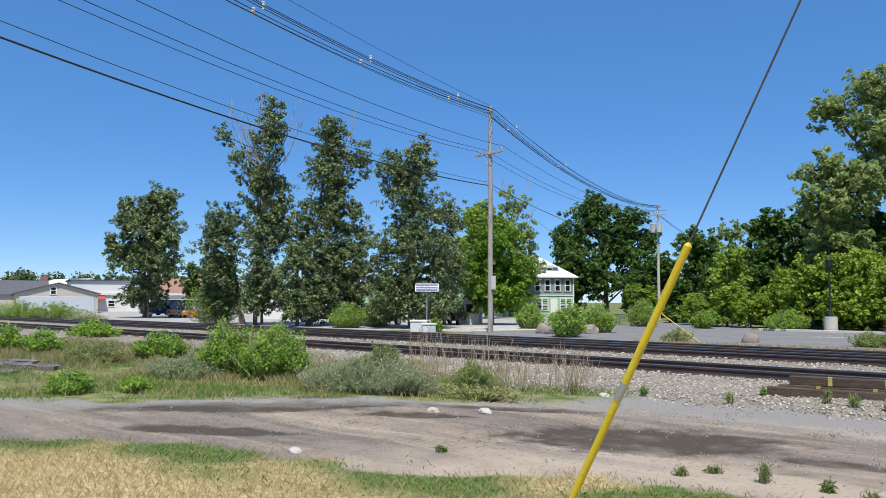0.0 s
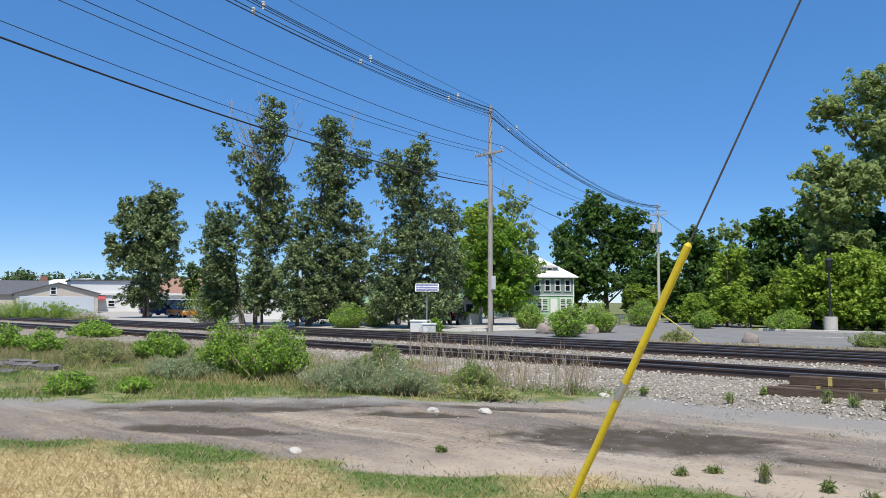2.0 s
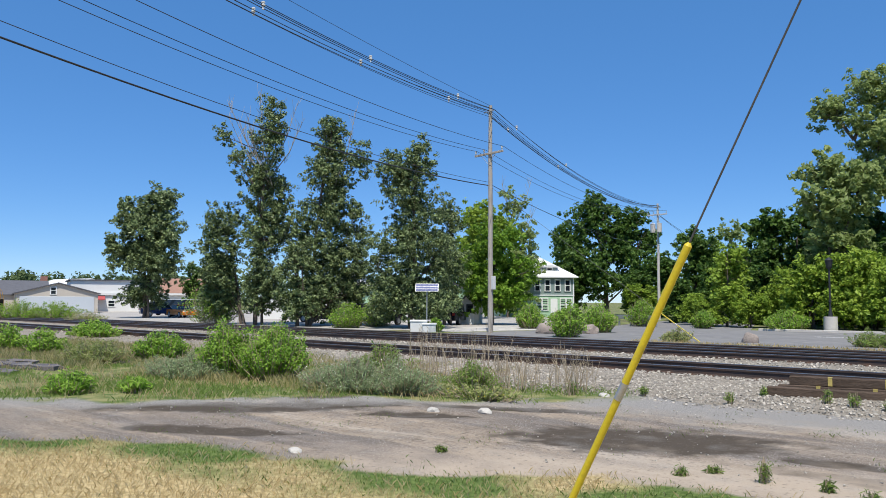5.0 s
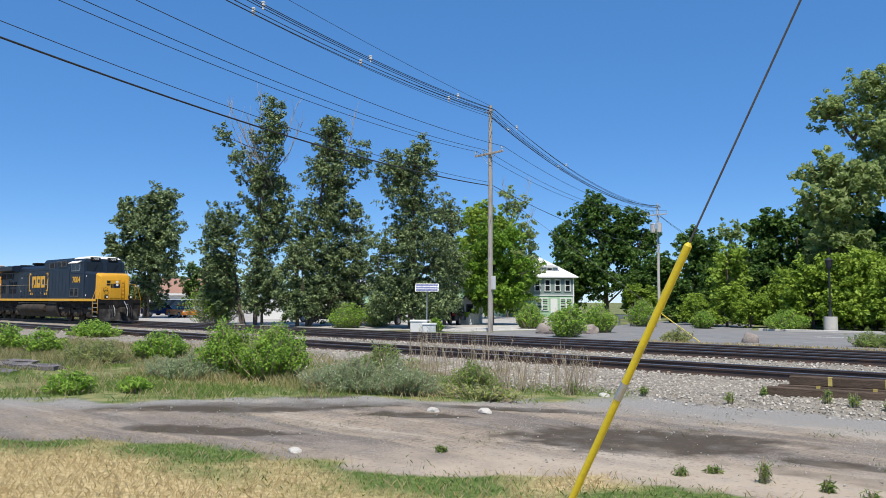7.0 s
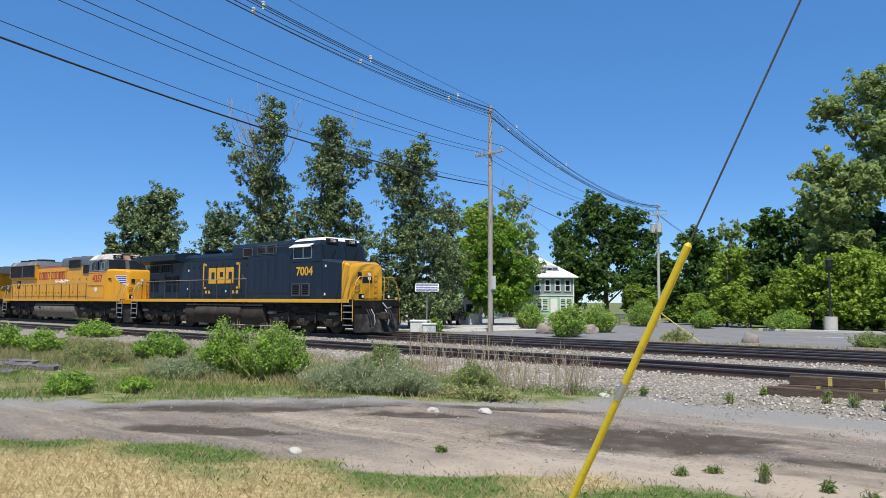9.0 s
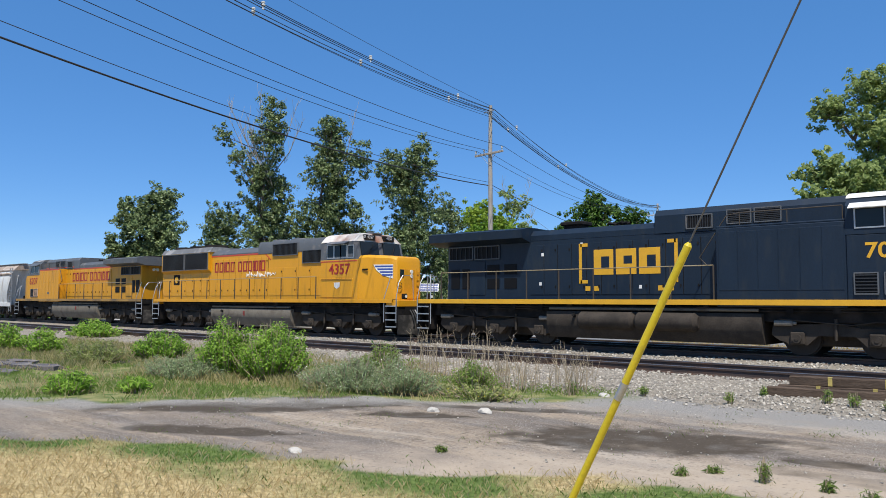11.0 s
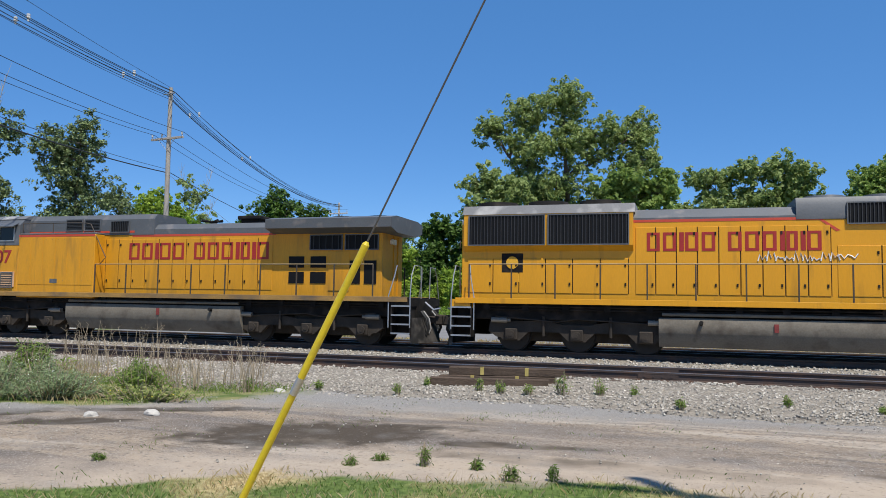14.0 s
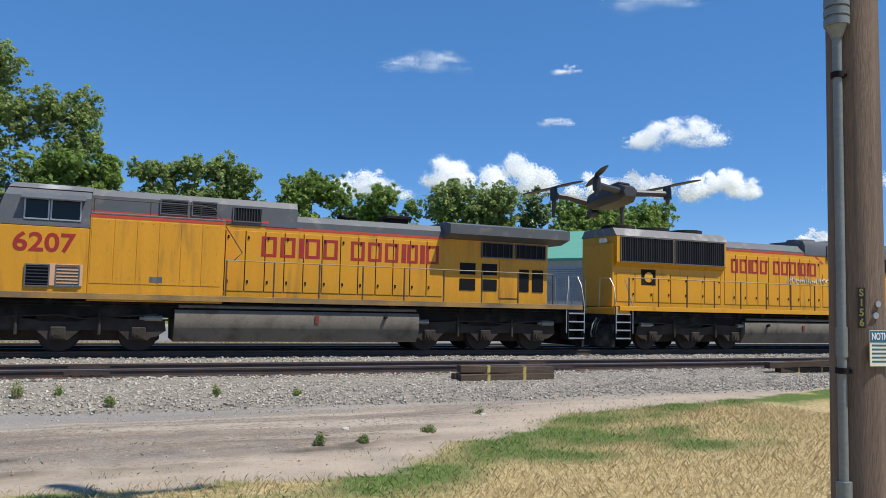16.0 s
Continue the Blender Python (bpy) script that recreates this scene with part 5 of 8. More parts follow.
def ge_locomotive(label, body, upper, nose_mat, number, number_mat, blue):
    t = thing("locomotive", label, "locomotive", group="locomotives of the train")
    underframe(t, 20.9, logo_yellow if blue else mat("sill_dirty", (0.33, 0.19, 0.05), 0.3, 2.0, 25, 0.7, bump=0.05, dirt=(0.12, 0.09, 0.06), dirt_amount=0.6, dirt_scale=1.1, stretch=(0.8, 1, 1.5)))
    # hood
    low = Shape().box(-9.3, 2.3, -0.98, 0.98, 1.64, 3.9, 0.02)
    hood = part("hood", low, body, t)
    part("hood_top", Shape().prism([(-0.98, 3.9), (0.98, 3.9), (0.98, 4.1), (0.78, 4.3), (-0.78, 4.3), (-0.98, 4.1)], 0, -5.2, 0.04), upper, hood)
    part("engine_cowl", Shape().prism([(-1.0, 3.9), (1.0, 3.9), (1.0, 4.5), (0.85, 4.7), (-0.85, 4.7), (-1.0, 4.5)], 0, 0.0, 5.98), upper, t)
    # electrical cabinet section, full width
    part("cabinet_section", Shape().box(2.28, 5.98, -1.5, 1.5, 1.45, 3.9, 0.02), body, t)
    part("cabinet_roof", Shape().box(2.28, 5.98, -1.46, 1.46, 3.9, 3.97, 0.02), upper, t)
    for side in (-1, 1):
        for k in range(6):
            a = 2.36 + k * 0.6
            side_panel(t, "cabinet_panel", a, a + 0.57, side, 1.5, 1.95, 3.78, body, 0.012)
        for k in range(3):
            side_panel(t, "reflector", 2.7 + 0.75 * k, 2.95 + 0.75 * k, side, 1.505, 1.5, 1.6, reflector, 0.006)
        if not blue:
            part("worn_patch", Shape().box(4.0, 4.35, min(side * 1.513, side * 1.517), max(side * 1.513, side * 1.517), 2.02, 2.18), up_grey, t)
    rivets(t, 2.5, 5.9, 1.513, (2.1, 2.9, 3.7), 0.3, up_grey if not blue else csx_blue)
    if not blue:
        for side in (-1, 1):
            part("red_stripe", Shape().box(0.9, 5.97, min(side * 1.0, side * 1.006), max(side * 1.0, side * 1.006), 3.98, 4.06), stripe_red, t)
            part("red_stripe", Shape().box(2.29, 5.97, min(side * 1.5, side * 1.506), max(side * 1.5, side * 1.506), 3.82, 3.9), stripe_red, t)
            part("red_stripe", Shape().box(-5.2, 1.0, min(side * 0.98, side * 0.986), max(side * 0.98, side * 0.986), 3.82, 3.9), stripe_red, t)
    for side in (-1, 1):
        grille(t, "louver", 3.35, 4.1, side * 1.0, 4.1, 4.5, 7, False)
        grille(t, "louver", 2.5, 3.2, side * 1.0, 4.1, 4.5, 7, False)
        grille(t, "louver", 1.15, 1.98, side * 1.0, 4.02, 4.42, 10, True)
    door_row(hood, -5.1, 2.2, 12, 0.98, 1.85, 3.72, body)
    # radiator end with its wide roof
    rad = Shape().prism([(-1.0, 3.85), (-1.58, 4.0), (-1.6, 4.32), (-1.1, 4.42), (1.1, 4.42), (1.6, 4.32), (1.58, 4.0), (1.0, 3.85)], 0, -9.85, -5.1)
    part("radiator_wing", rad, upper, t)
    for side in (-1, 1):
        grille(t, "radiator_screen", -9.15, -7.95, side * 0.99, 3.3, 3.78, 5)
        grille(t, "radiator_screen", -7.8, -6.6, side * 0.99, 3.3, 3.78, 5)
        # flat panels, no holes: the vents' inner shade is in their near-black colour
        for k, (a, b) in enumerate(((-6.35, -5.75), (-7.2, -6.6), (-9.1, -8.65), (-8.5, -8.1), (-7.75, -7.35))):
            for z in ((2.1, 2.5), (2.65, 3.05)) if k < 2 else ((2.1, 2.9),):
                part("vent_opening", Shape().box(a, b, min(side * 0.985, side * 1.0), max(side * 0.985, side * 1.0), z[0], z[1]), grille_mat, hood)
        side_panel(hood, "radiator_door", -8.1, -7.3, side, 0.985, 1.85, 3.2, body, 0.02)
    part("exhaust_stack", Shape().box(-4.05, -3.3, -0.3, 0.3, 4.28, 4.5, 0.03).box(-4.15, -3.2, -0.4, 0.4, 4.48, 4.62, 0.03), black_metal, t)
    hn = Shape()
    hn.box(-2.0, -1.85, -0.1, 0.1, 4.28, 4.42)
    for k, (dx, dy) in enumerate(((0.35, 0.05), (-0.35, -0.05), (0.3, -0.2), (-0.3, 0.2), (0.34, 0.3))):
        hn.rod((-1.92, dy * 0.5, 4.44), (-1.92 + dx, dy, 4.48), 0.025, 0.06, n=8)
    part("air_horn", hn, black_metal, t)
    fans = Shape()
    for x in (-8.9, -7.5, -6.1):
        fans.rod((x, 0, 4.42), (x, 0, 4.5), 0.6, n=20)
    part("roof_fan", fans, black_metal, t)
    # rear end of the hood
    part("end_ladder", Shape().box(-9.34, -9.3, -0.5, -0.46, 1.7, 3.8).box(-9.34, -9.3, -0.1, -0.06, 1.7, 3.8), body, t)
    part("rear_headlight", Shape().rod((-9.3, -0.1, 3.6), (-9.38, -0.1, 3.6), 0.1, n=12).rod((-9.3, 0.15, 3.6), (-9.38, 0.15, 3.6), 0.1, n=12), lamp_lens, t)
    # cab
    c, n = cab_and_nose(t, 5.98, 8.35, 10.0, 4.74, body, upper, nose_mat, 3.62, 3.5, csx_blue if blue else None, white_paint if blue else worn_grey)
    cab_window(c, 6.25, 6.95, 3.7, 4.22, 1.48)
    cab_window(c, 7.05, 7.6, 3.7, 4.22, 1.48)
    for side in (-1, 1):
        part("sun_visor", Shape().prism([(side * 1.42, 4.36), (side * 1.72, 4.22), (side * 1.72, 4.24), (side * 1.42, 4.4)], 0, 6.1, 7.7), white_paint if blue else up_grey, c)
        for k in range(2):
            grille(t, "cab_vent", 6.2 + k * 0.75, 6.75 + k * 0.75, side * 1.5, 1.85, 2.4, 6, False)
        if not blue:
            side_panel(t, "access_door", 6.1, 6.95, side, 1.51, 1.85, 2.45, mat("primer", (0.6, 0.36, 0.2), 0.1), 0.03, "faded salmon access doors")
    side_text(t, number, 0.72 if not blue else 0.6, 7.1, 1.507, 3.02, number_mat, squeeze=1.08, bold=0.012)
    for y in (-0.62, 0.62):
        lettering("board_number", number, 0.2, white_paint, c, Matrix.Translation((8.2, y, 4.54)) @ pose(0, 0, 0, 90, 0, 90), 0.003)
    # paint marks
    if blue:
        for side in (-1, 1):
            s = Shape()
            ya, yb = sorted((side * 1.0, side * 1.006))
            for a, d in ((-2.9, 1), (0.75, -1)):
                s.box(a - 0.06, a + 0.06, ya, yb, 2.25, 3.7)
                s.box(min(a, a + 0.3 * d), max(a, a + 0.3 * d), ya, yb, 3.58, 3.7)
                s.box(min(a, a + 0.3 * d), max(a, a + 0.3 * d), ya, yb, 2.25, 2.37)
            part("logo_bracket", s, logo_yellow, t)
            for k in range(3):
                x = -2.35 + k * 0.88
                b = Shape().box(x, x + 0.78, ya, yb, 2.55, 3.45, 0.002)
                part("logo_block", b, logo_yellow, t)
                part("logo_gap", Shape().box(x + 0.3, x + 0.62, min(side * 1.007, side * 1.009), max(side * 1.007, side * 1.009), 2.8 + 0.12 * (k % 2), 3.2), csx_blue, t)
            for x in (-2.7, -2.35, 0.1, 0.45):
                part("stencil_mark", Shape().box(x, x + 0.2, ya, yb, 1.98, 2.15), logo_yellow, t)
            for x, z in ((-4.6, 3.3), (-4.7, 2.2), (-2.9, 3.62), (-0.6, 2.05), (2.6, 3.4), (3.1, 3.62), (8.6, 3.2), (8.55, 1.85)):
                yy = 1.45 if x > 2.3 else 1.0
                yy = 1.505 if 2.3 < x < 8.2 else yy
                part("data_decal", Shape().box(x, x + 0.11, min(side * yy, side * (yy + 0.004)), max(side * yy, side * (yy + 0.004)), z, z + 0.12), white_paint, t)
        part("nose_logo", Shape().box(10.02, 10.028, -0.32, 0.32, 2.45, 2.75), csx_blue, n)
    else:
        word_blocks(t, [1, 1, 0.35, 1, 1, 0, 1, 1, 1, 0.35, 0.8, 0.35, 1], -5.05, 1.1, 1.0, 2.95, 3.58, red_paint)
    # rails along the walkway and over the cabinets
    handrail(t, -9.2, 2.2, 1.42, 2.75)
    for side in (-1, 1):
        s = Shape()
        rail_line(s, [(2.0, side * 1.52, 2.75), (1.75, side * 1.5, 3.0), (2.6, side * 1.4, 4.3), (3.0, side * 1.4, 4.36), (5.9, side * 1.4, 4.36)], 0.018)
        for x in (3.0, 4.4, 5.9):
            s.rod((x, side * 1.4, 3.95), (x, side * 1.4, 4.36), 0.015, n=6)
        part("upper_handrail", s, HANDRAIL, t)
    fuel_tank(t, -4.1, 3.6, 0.3, 1.25, blue)
    bright = nose_mat if blue else galv
    steps_and_end(t, 10.75, 1, black_metal, bright)
    steps_and_end(t, -10.6, -1, black_metal, galv)
    for c0 in (-6.65, 6.65):
        truck_frame(t, c0)
        for k in (-1, 0, 1):
            WHEELS.append((wheelset(t, c0 + k * 2.09), c0 + k * 2.09, -1 if label.startswith("Dirty") else 1, 0.533))
    return t


WHEELS, MOVERS = [], []


def emd_locomotive(label, number):
    t = thing("locomotive", label, "locomotive", group="locomotives of the train")
    underframe(t, 20.9, up_yellow)
    hood = part("hood", Shape().box(-10.4, 5.5, -1.0, 1.0, 1.64, 4.08, 0.02), up_yellow, t)
    part("hood_top", Shape().prism([(-1.0, 4.08), (1.0, 4.08), (1.0, 4.2), (0.72, 4.48), (-0.72, 4.48), (-1.0, 4.2)], 0, -5.1, -0.25), up_grey, hood)
    part("brake_cowl", Shape().prism([(-1.02, 4.08), (1.02, 4.08), (1.02, 4.5), (0.9, 4.72), (-0.9, 4.72), (-1.02, 4.5)], 0, -0.3, 5.5), up_grey, t)
    part("radiator_cowl", Shape().prism([(-1.0, 3.18), (-1.16, 3.36), (-1.16, 4.4), (-0.95, 4.66), (0.95, 4.66), (1.16, 4.4), (1.16, 3.36), (1.0, 3.18)], 0, -10.3, -4.9), up_yellow, t)
    part("radiator_roof", Shape().prism([(-1.18, 4.38), (-0.96, 4.68), (0.96, 4.68), (1.18, 4.38)], 0, -10.35, -4.85), worn_grey, t)
    for x in (-9.4, -7.7, -6.0):
        part("cooling_fan", Shape().rod((x, 0, 4.66), (x, 0, 4.86), 0.7, 0.66, n=24), black_metal, t)
    for x in (0.6, 2.2):
        part("brake_fan", Shape().rod((x, 0, 4.7), (x, 0, 4.84), 0.62, 0.58, n=24), up_grey, t)
    for side in (-1, 1):
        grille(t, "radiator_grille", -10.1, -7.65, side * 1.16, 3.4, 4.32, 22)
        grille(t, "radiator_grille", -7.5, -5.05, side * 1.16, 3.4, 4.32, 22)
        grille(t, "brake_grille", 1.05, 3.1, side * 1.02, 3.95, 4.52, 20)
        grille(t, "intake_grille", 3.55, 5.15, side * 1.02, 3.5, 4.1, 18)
        for a, b in ((-4.9, 0.3),):
            part("red_stripe", Shape().box(a, b, min(side * 1.002, side * 1.008), max(side * 1.002, side * 1.008), 4.06, 4.14), stripe_red, t)
        part("red_stripe", Shape().prism([(0.3, 4.06), (0.3, 4.14), (0.85, 3.75), (0.75, 3.72)], 1, min(side * 1.002, side * 1.008), max(side * 1.002, side * 1.008)), stripe_red, t)
        part("round_emblem", Shape().box(-9.05, -8.35, min(side * 1.0, side * 1.02), max(side * 1.0, side * 1.03), 2.5, 3.12, 0.004).rod((-8.7, side * 1.01, 2.82), (-8.7, side * 1.028, 2.82), 0.24, n=18), black_metal, t)
        part("emblem_disc", Shape().rod((-8.7, side * 1.028, 2.82), (-8.7, side * 1.032, 2.82), 0.2, n=18), logo_yellow, t)
        part("emblem_label", Shape().box(-9.05, -8.35, min(side * 1.0, side * 1.012), max(side * 1.0, side * 1.03), 2.2, 2.46), logo_yellow, t)
        scrawl = Shape()
        for k in range(9):
            x0 = -1.35 + 0.24 * k
            tall = 0.2 + 0.1 * math.sin(k * 1.9)
            scrawl.tube([(x0, side * 1.026, 2.86), (x0 + 0.05, side * 1.026, 2.86 + tall), (x0 + 0.13, side * 1.026, 2.9 + 0.06 * math.sin(k)), (x0 + 0.2, side * 1.026, 2.84 + tall * 0.9), (x0 + 0.25, side * 1.026, 2.88)], 0.024, 4)
        scrawl.tube([(0.75 + 0.09 * k, side * 1.026, 3.0 + 0.07 * math.sin(k * 2.3)) for k in range(7)], 0.02, 4)
        part("paint_scrawl", scrawl, white_paint, t, "white paint scrawl")
        part("shield_decal", Shape().prism([(6.55, 2.25), (6.75, 2.15), (6.95, 2.25), (6.95, 2.45), (6.55, 2.45)], 1, min(side * 1.53, side * 1.534), max(side * 1.53, side * 1.534)), white_paint, t)
    door_row(hood, -4.85, 0.6, 9, 1.0, 1.85, 3.9, up_yellow)
    door_row(hood, 0.75, 5.3, 4, 1.0, 1.85, 3.3, up_yellow)
    door_row(hood, -10.2, -5.05, 6, 1.0, 1.85, 2.95, up_yellow)
    c, n = cab_and_nose(t, 5.5, 8.2, 10.0, 4.78, up_yellow, up_grey, up_yellow, 3.68, 3.5, None, pale_roof, True)
    part("cab_belt", Shape().box(5.5, 8.2, -1.505, 1.505, 3.46, 3.52, 0.003), nose_yellow, c)
    cab_window(c, 6.02, 6.45, 3.62, 4.2, 1.48)
    cab_window(c, 6.53, 6.92, 3.62, 4.2, 1.48)
    cab_window(c, 6.96, 7.35, 3.62, 4.2, 1.48)
    cab_window(c, 7.48, 7.84, 3.62, 4.15, 1.475)
    part("roof_antenna", Shape().box(6.2, 6.7, -0.2, 0.2, 4.78, 4.88, 0.02).rod((7.3, 0, 4.78), (7.3, 0, 4.93), 0.12, n=12).box(7.6, 7.9, -0.3, 0.3, 4.76, 4.84, 0.02), up_grey, c)
    for side in (-1, 1):
        part("sun_visor", Shape().prism([(side * 1.42, 4.36), (side * 1.74, 4.24), (side * 1.74, 4.26), (side * 1.42, 4.4)], 0, 6.1, 7.5), up_grey, c)
        part("cab_stripe", Shape().box(5.52, 8.1, min(side * 1.5, side * 1.508), max(side * 1.5, side * 1.508), 3.42, 3.47), stripe_red, c)
        for x in (8.55, 8.62, 8.69, 8.76, 8.83):
            part("nose_stencil", Shape().box(x - 0.16, x - 0.115, side * 1.415 - 0.03, side * 1.415 + 0.03, 2.98, 3.06), black_metal, n)
        side_panel(t, "cab_skirt", 5.55, 7.85, side, 1.5, 1.75, 2.62, up_yellow, 0.025)
        part("grab_bar", Shape().rod((5.62, side * 1.55, 2.6), (7.8, side * 1.55, 2.6), 0.012, n=5), black_metal, t)
        w = Shape()
        for k in range(4):
            z = 3.12 - 0.13 * k
            w.prism([(9.05 + 0.12 * k, z), (9.9, z), (9.9, z + 0.075), (9.02 + 0.12 * k, z + 0.075)], 1, side * 0.008, side * 0.012)
        wing = part("wing_emblem", w, decal_blue, t, "blue and white wing emblem")
        wing.matrix_basis = Matrix.Translation((8.6, side * 1.372, 0)) @ Matrix.Rotation(-side * 0.403, 4, "Z") @ Matrix.Translation((-8.6, 0, 0))
        pl = part("emblem_field", Shape().prism([(8.95, 3.24), (9.92, 3.24), (9.92, 2.6), (9.7, 2.66), (9.4, 2.76), (9.1, 2.98)], 1, side * 0.002, side * 0.006), white_paint, wing)
    side_text(t, number, 0.68, 6.88, 1.507, 3.05, red_paint, squeeze=1.1, bold=0.014)
    for y in (-0.62, 0.62):
        lettering("board_number", number, 0.2, white_paint, c, Matrix.Translation((8.05, y, 4.58)) @ pose(0, 0, 0, 90, 0, 90), 0.003)
        lettering("board_number", number, 0.17, white_paint, c, Matrix.Translation((7.94, y + math.copysign(0.345, y), 4.58)) @ pose(0, 0, 0, 90, 0, 0 if y < 0 else 180), 0.003)
    word_blocks(t, [1, 1, 0.35, 1, 1, 0, 1, 1, 1, 0.35, 0.8, 0.35, 1], -4.5, 0.45, 1.022, 3.17, 3.74, red_paint)
    handrail(t, -10.0, 5.2, 1.4, 2.75)
    fuel_tank(t, -4.15, 3.1, 0.28, 1.15)
    steps_and_end(t, 10.75, 1, up_yellow, galv)
    steps_and_end(t, -10.65, -1, up_yellow, galv)
    part("rear_light", Shape().rod((-10.4, -0.6, 4.2), (-10.5, -0.6, 4.2), 0.09, n=12).rod((-10.4, -0.36, 4.2), (-10.5, -0.36, 4.2), 0.09, n=12), lamp_lens, t)
    for c0 in (-6.6, 6.6):
        truck_frame(t, c0, 2.07)
        for k in (-1, 0, 1):
            WHEELS.append((wheelset(t, c0 + k * 2.07), c0 + k * 2.07, 1, 0.533))
    return t


hopper_rust = mat("hopper_rust", (0.4, 0.33, 0.27), 0.25, 1, 20, 0.75, bump=0.1, dirt=(0.17, 0.095, 0.06), dirt_amount=0.7, dirt_scale=1.1, stretch=(1.5, 1, 0.5))


def hopper_car(label, paint):
    """A covered hopper with curved sides, roof walk, end slopes and ladders."""
    t = thing("hopper_car", label, "freight car", group="covered hoppers of the train")
    rings = []
    prof = [(-1.35, 1.3), (-1.52, 2.0), (-1.56, 2.7), (-1.5, 3.4), (-1.25, 4.1), (-0.9, 4.42), (0.9, 4.42), (1.25, 4.1), (1.5, 3.4), (1.56, 2.7), (1.52, 2.0), (1.35, 1.3)]
    for x in (-8.0, 8.0):
        inner = [(x, y, z) for y, z in prof]
        rings.append(inner)
    top_l = [(-9.0 if z > 3 else -8.0 - max(0, (z - 1.3)) * 0.5, y, z) for y, z in prof]
    top_r = [(9.0 if z > 3 else 8.0 + max(0, (z - 1.3)) * 0.5, y, z) for y, z in prof]
    body = Shape().loft([top_l, rings[0], rings[1], top_r])
    b = part("body", body, paint, t)
    part("roof", Shape().prism([(-1.27, 4.08), (-0.88, 4.45), (0.88, 4.45), (1.27, 4.08)], 0, -9.05, 9.05), hopper_rust, t)
    for side in (-1, 1):
        part("top_chord", Shape().box(-9.1, 9.1, side * 1.3 - 0.05, side * 1.3 + 0.05, 3.98, 4.1, 0.01), hopper_rust, t)
        part("rust_band", Shape().tube([(-9.0, side * 1.42, 3.72), (0, side * 1.42, 3.72), (9.0, side * 1.42, 3.72)], 0.1, 8), hopper_rust, t, "rusty upper edge of the side")
        part("side_sill", Shape().box(-9.1, 9.1, side * 1.42 - 0.1, side * 1.42 + 0.1, 1.02, 1.34, 0.02), paint, t)
        for x in (-5.3, 0.0, 5.3):
            part("seam", Shape().tube([(x, side * (y + 0.012), z) for y, z in ((1.37, 1.35), (1.53, 2.0), (1.57, 2.7), (1.51, 3.4), (1.28, 4.05))], 0.02, 4), paint, t)
    w = Shape()
    for y in (-0.45, 0.45):
        w.box(-9.2, 9.2, y - 0.2, y + 0.2, 4.6, 4.64)
    for k in range(24):
        x = -9 + k * 0.78
        w.box(x - 0.02, x + 0.02, -0.62, 0.62, 4.45, 4.6)
    part("roof_walk", w, galv, t)
    for x in (-6.2, -2.1, 2.1, 6.2):
        part("hatch", Shape().box(x - 1.6, x + 1.6, -0.22, 0.22, 4.44, 4.58, 0.03), paint, t)
        g = Shape().loft([[(x - q, -p, z), (x + q, -p, z), (x + q, p, z), (x - q, p, z)] for z, q, p in ((1.3, 1.9, 1.3), (0.62, 0.5, 0.5), (0.4, 0.5, 0.5))])
        part("discharge_gate", g, paint, t)
    for e in (-1, 1):
        part("end_sill", Shape().box(min(e * 8.3, e * 9.2), max(e * 8.3, e * 9.2), -1.4, 1.4, 0.95, 1.15, 0.02), black_metal, t)
        for side in (-1, 1):
            l = Shape()
            for xx in (8.72, 9.15):
                l.box(e * xx - 0.025, e * xx + 0.025, side * 1.45 - 0.025, side * 1.45 + 0.025, 0.6, 4.2)
            for k in range(9):
                l.box(min(e * 8.72, e * 9.15), max(e * 8.72, e * 9.15), side * 1.47 - 0.015, side * 1.47 + 0.015, 0.7 + 0.4 * k, 0.74 + 0.4 * k)
            part("end_ladder", l, galv, t)
        for y in (-0.9, 0.9):
            part("end_brace", Shape().rod((e * 8.1, y, 1.1), (e * 9.0, y, 3.6), 0.05, n=6), paint, t)
        part("coupler", Shape().box(min(e * 9.1, e * 9.85), max(e * 9.1, e * 9.85), -0.15, 0.15, 0.72, 1.02, 0.03), truck_mat, t)
        truck_frame(t, e * 7.2, 1.75, 2)
        for k in (-0.5, 0.5):
            WHEELS.append((wheelset(t, e * 7.2 + k * 1.75, 0.45), e * 7.2 + k * 1.75, 1, 0.45))
    for side in (-1, 1):
        for x, z, n in ((-6.6, 2.7, 3), (-6.6, 2.2, 5), (4.8, 3.3, 1)):
            for k in range(n):
                part("stencil_bar", Shape().box(x + k * 0.3, x + k * 0.3 + 0.2, min(side * 1.56, side * 1.58), max(side * 1.56, side * 1.58), z, z + 0.25), black_metal, t)
    return t


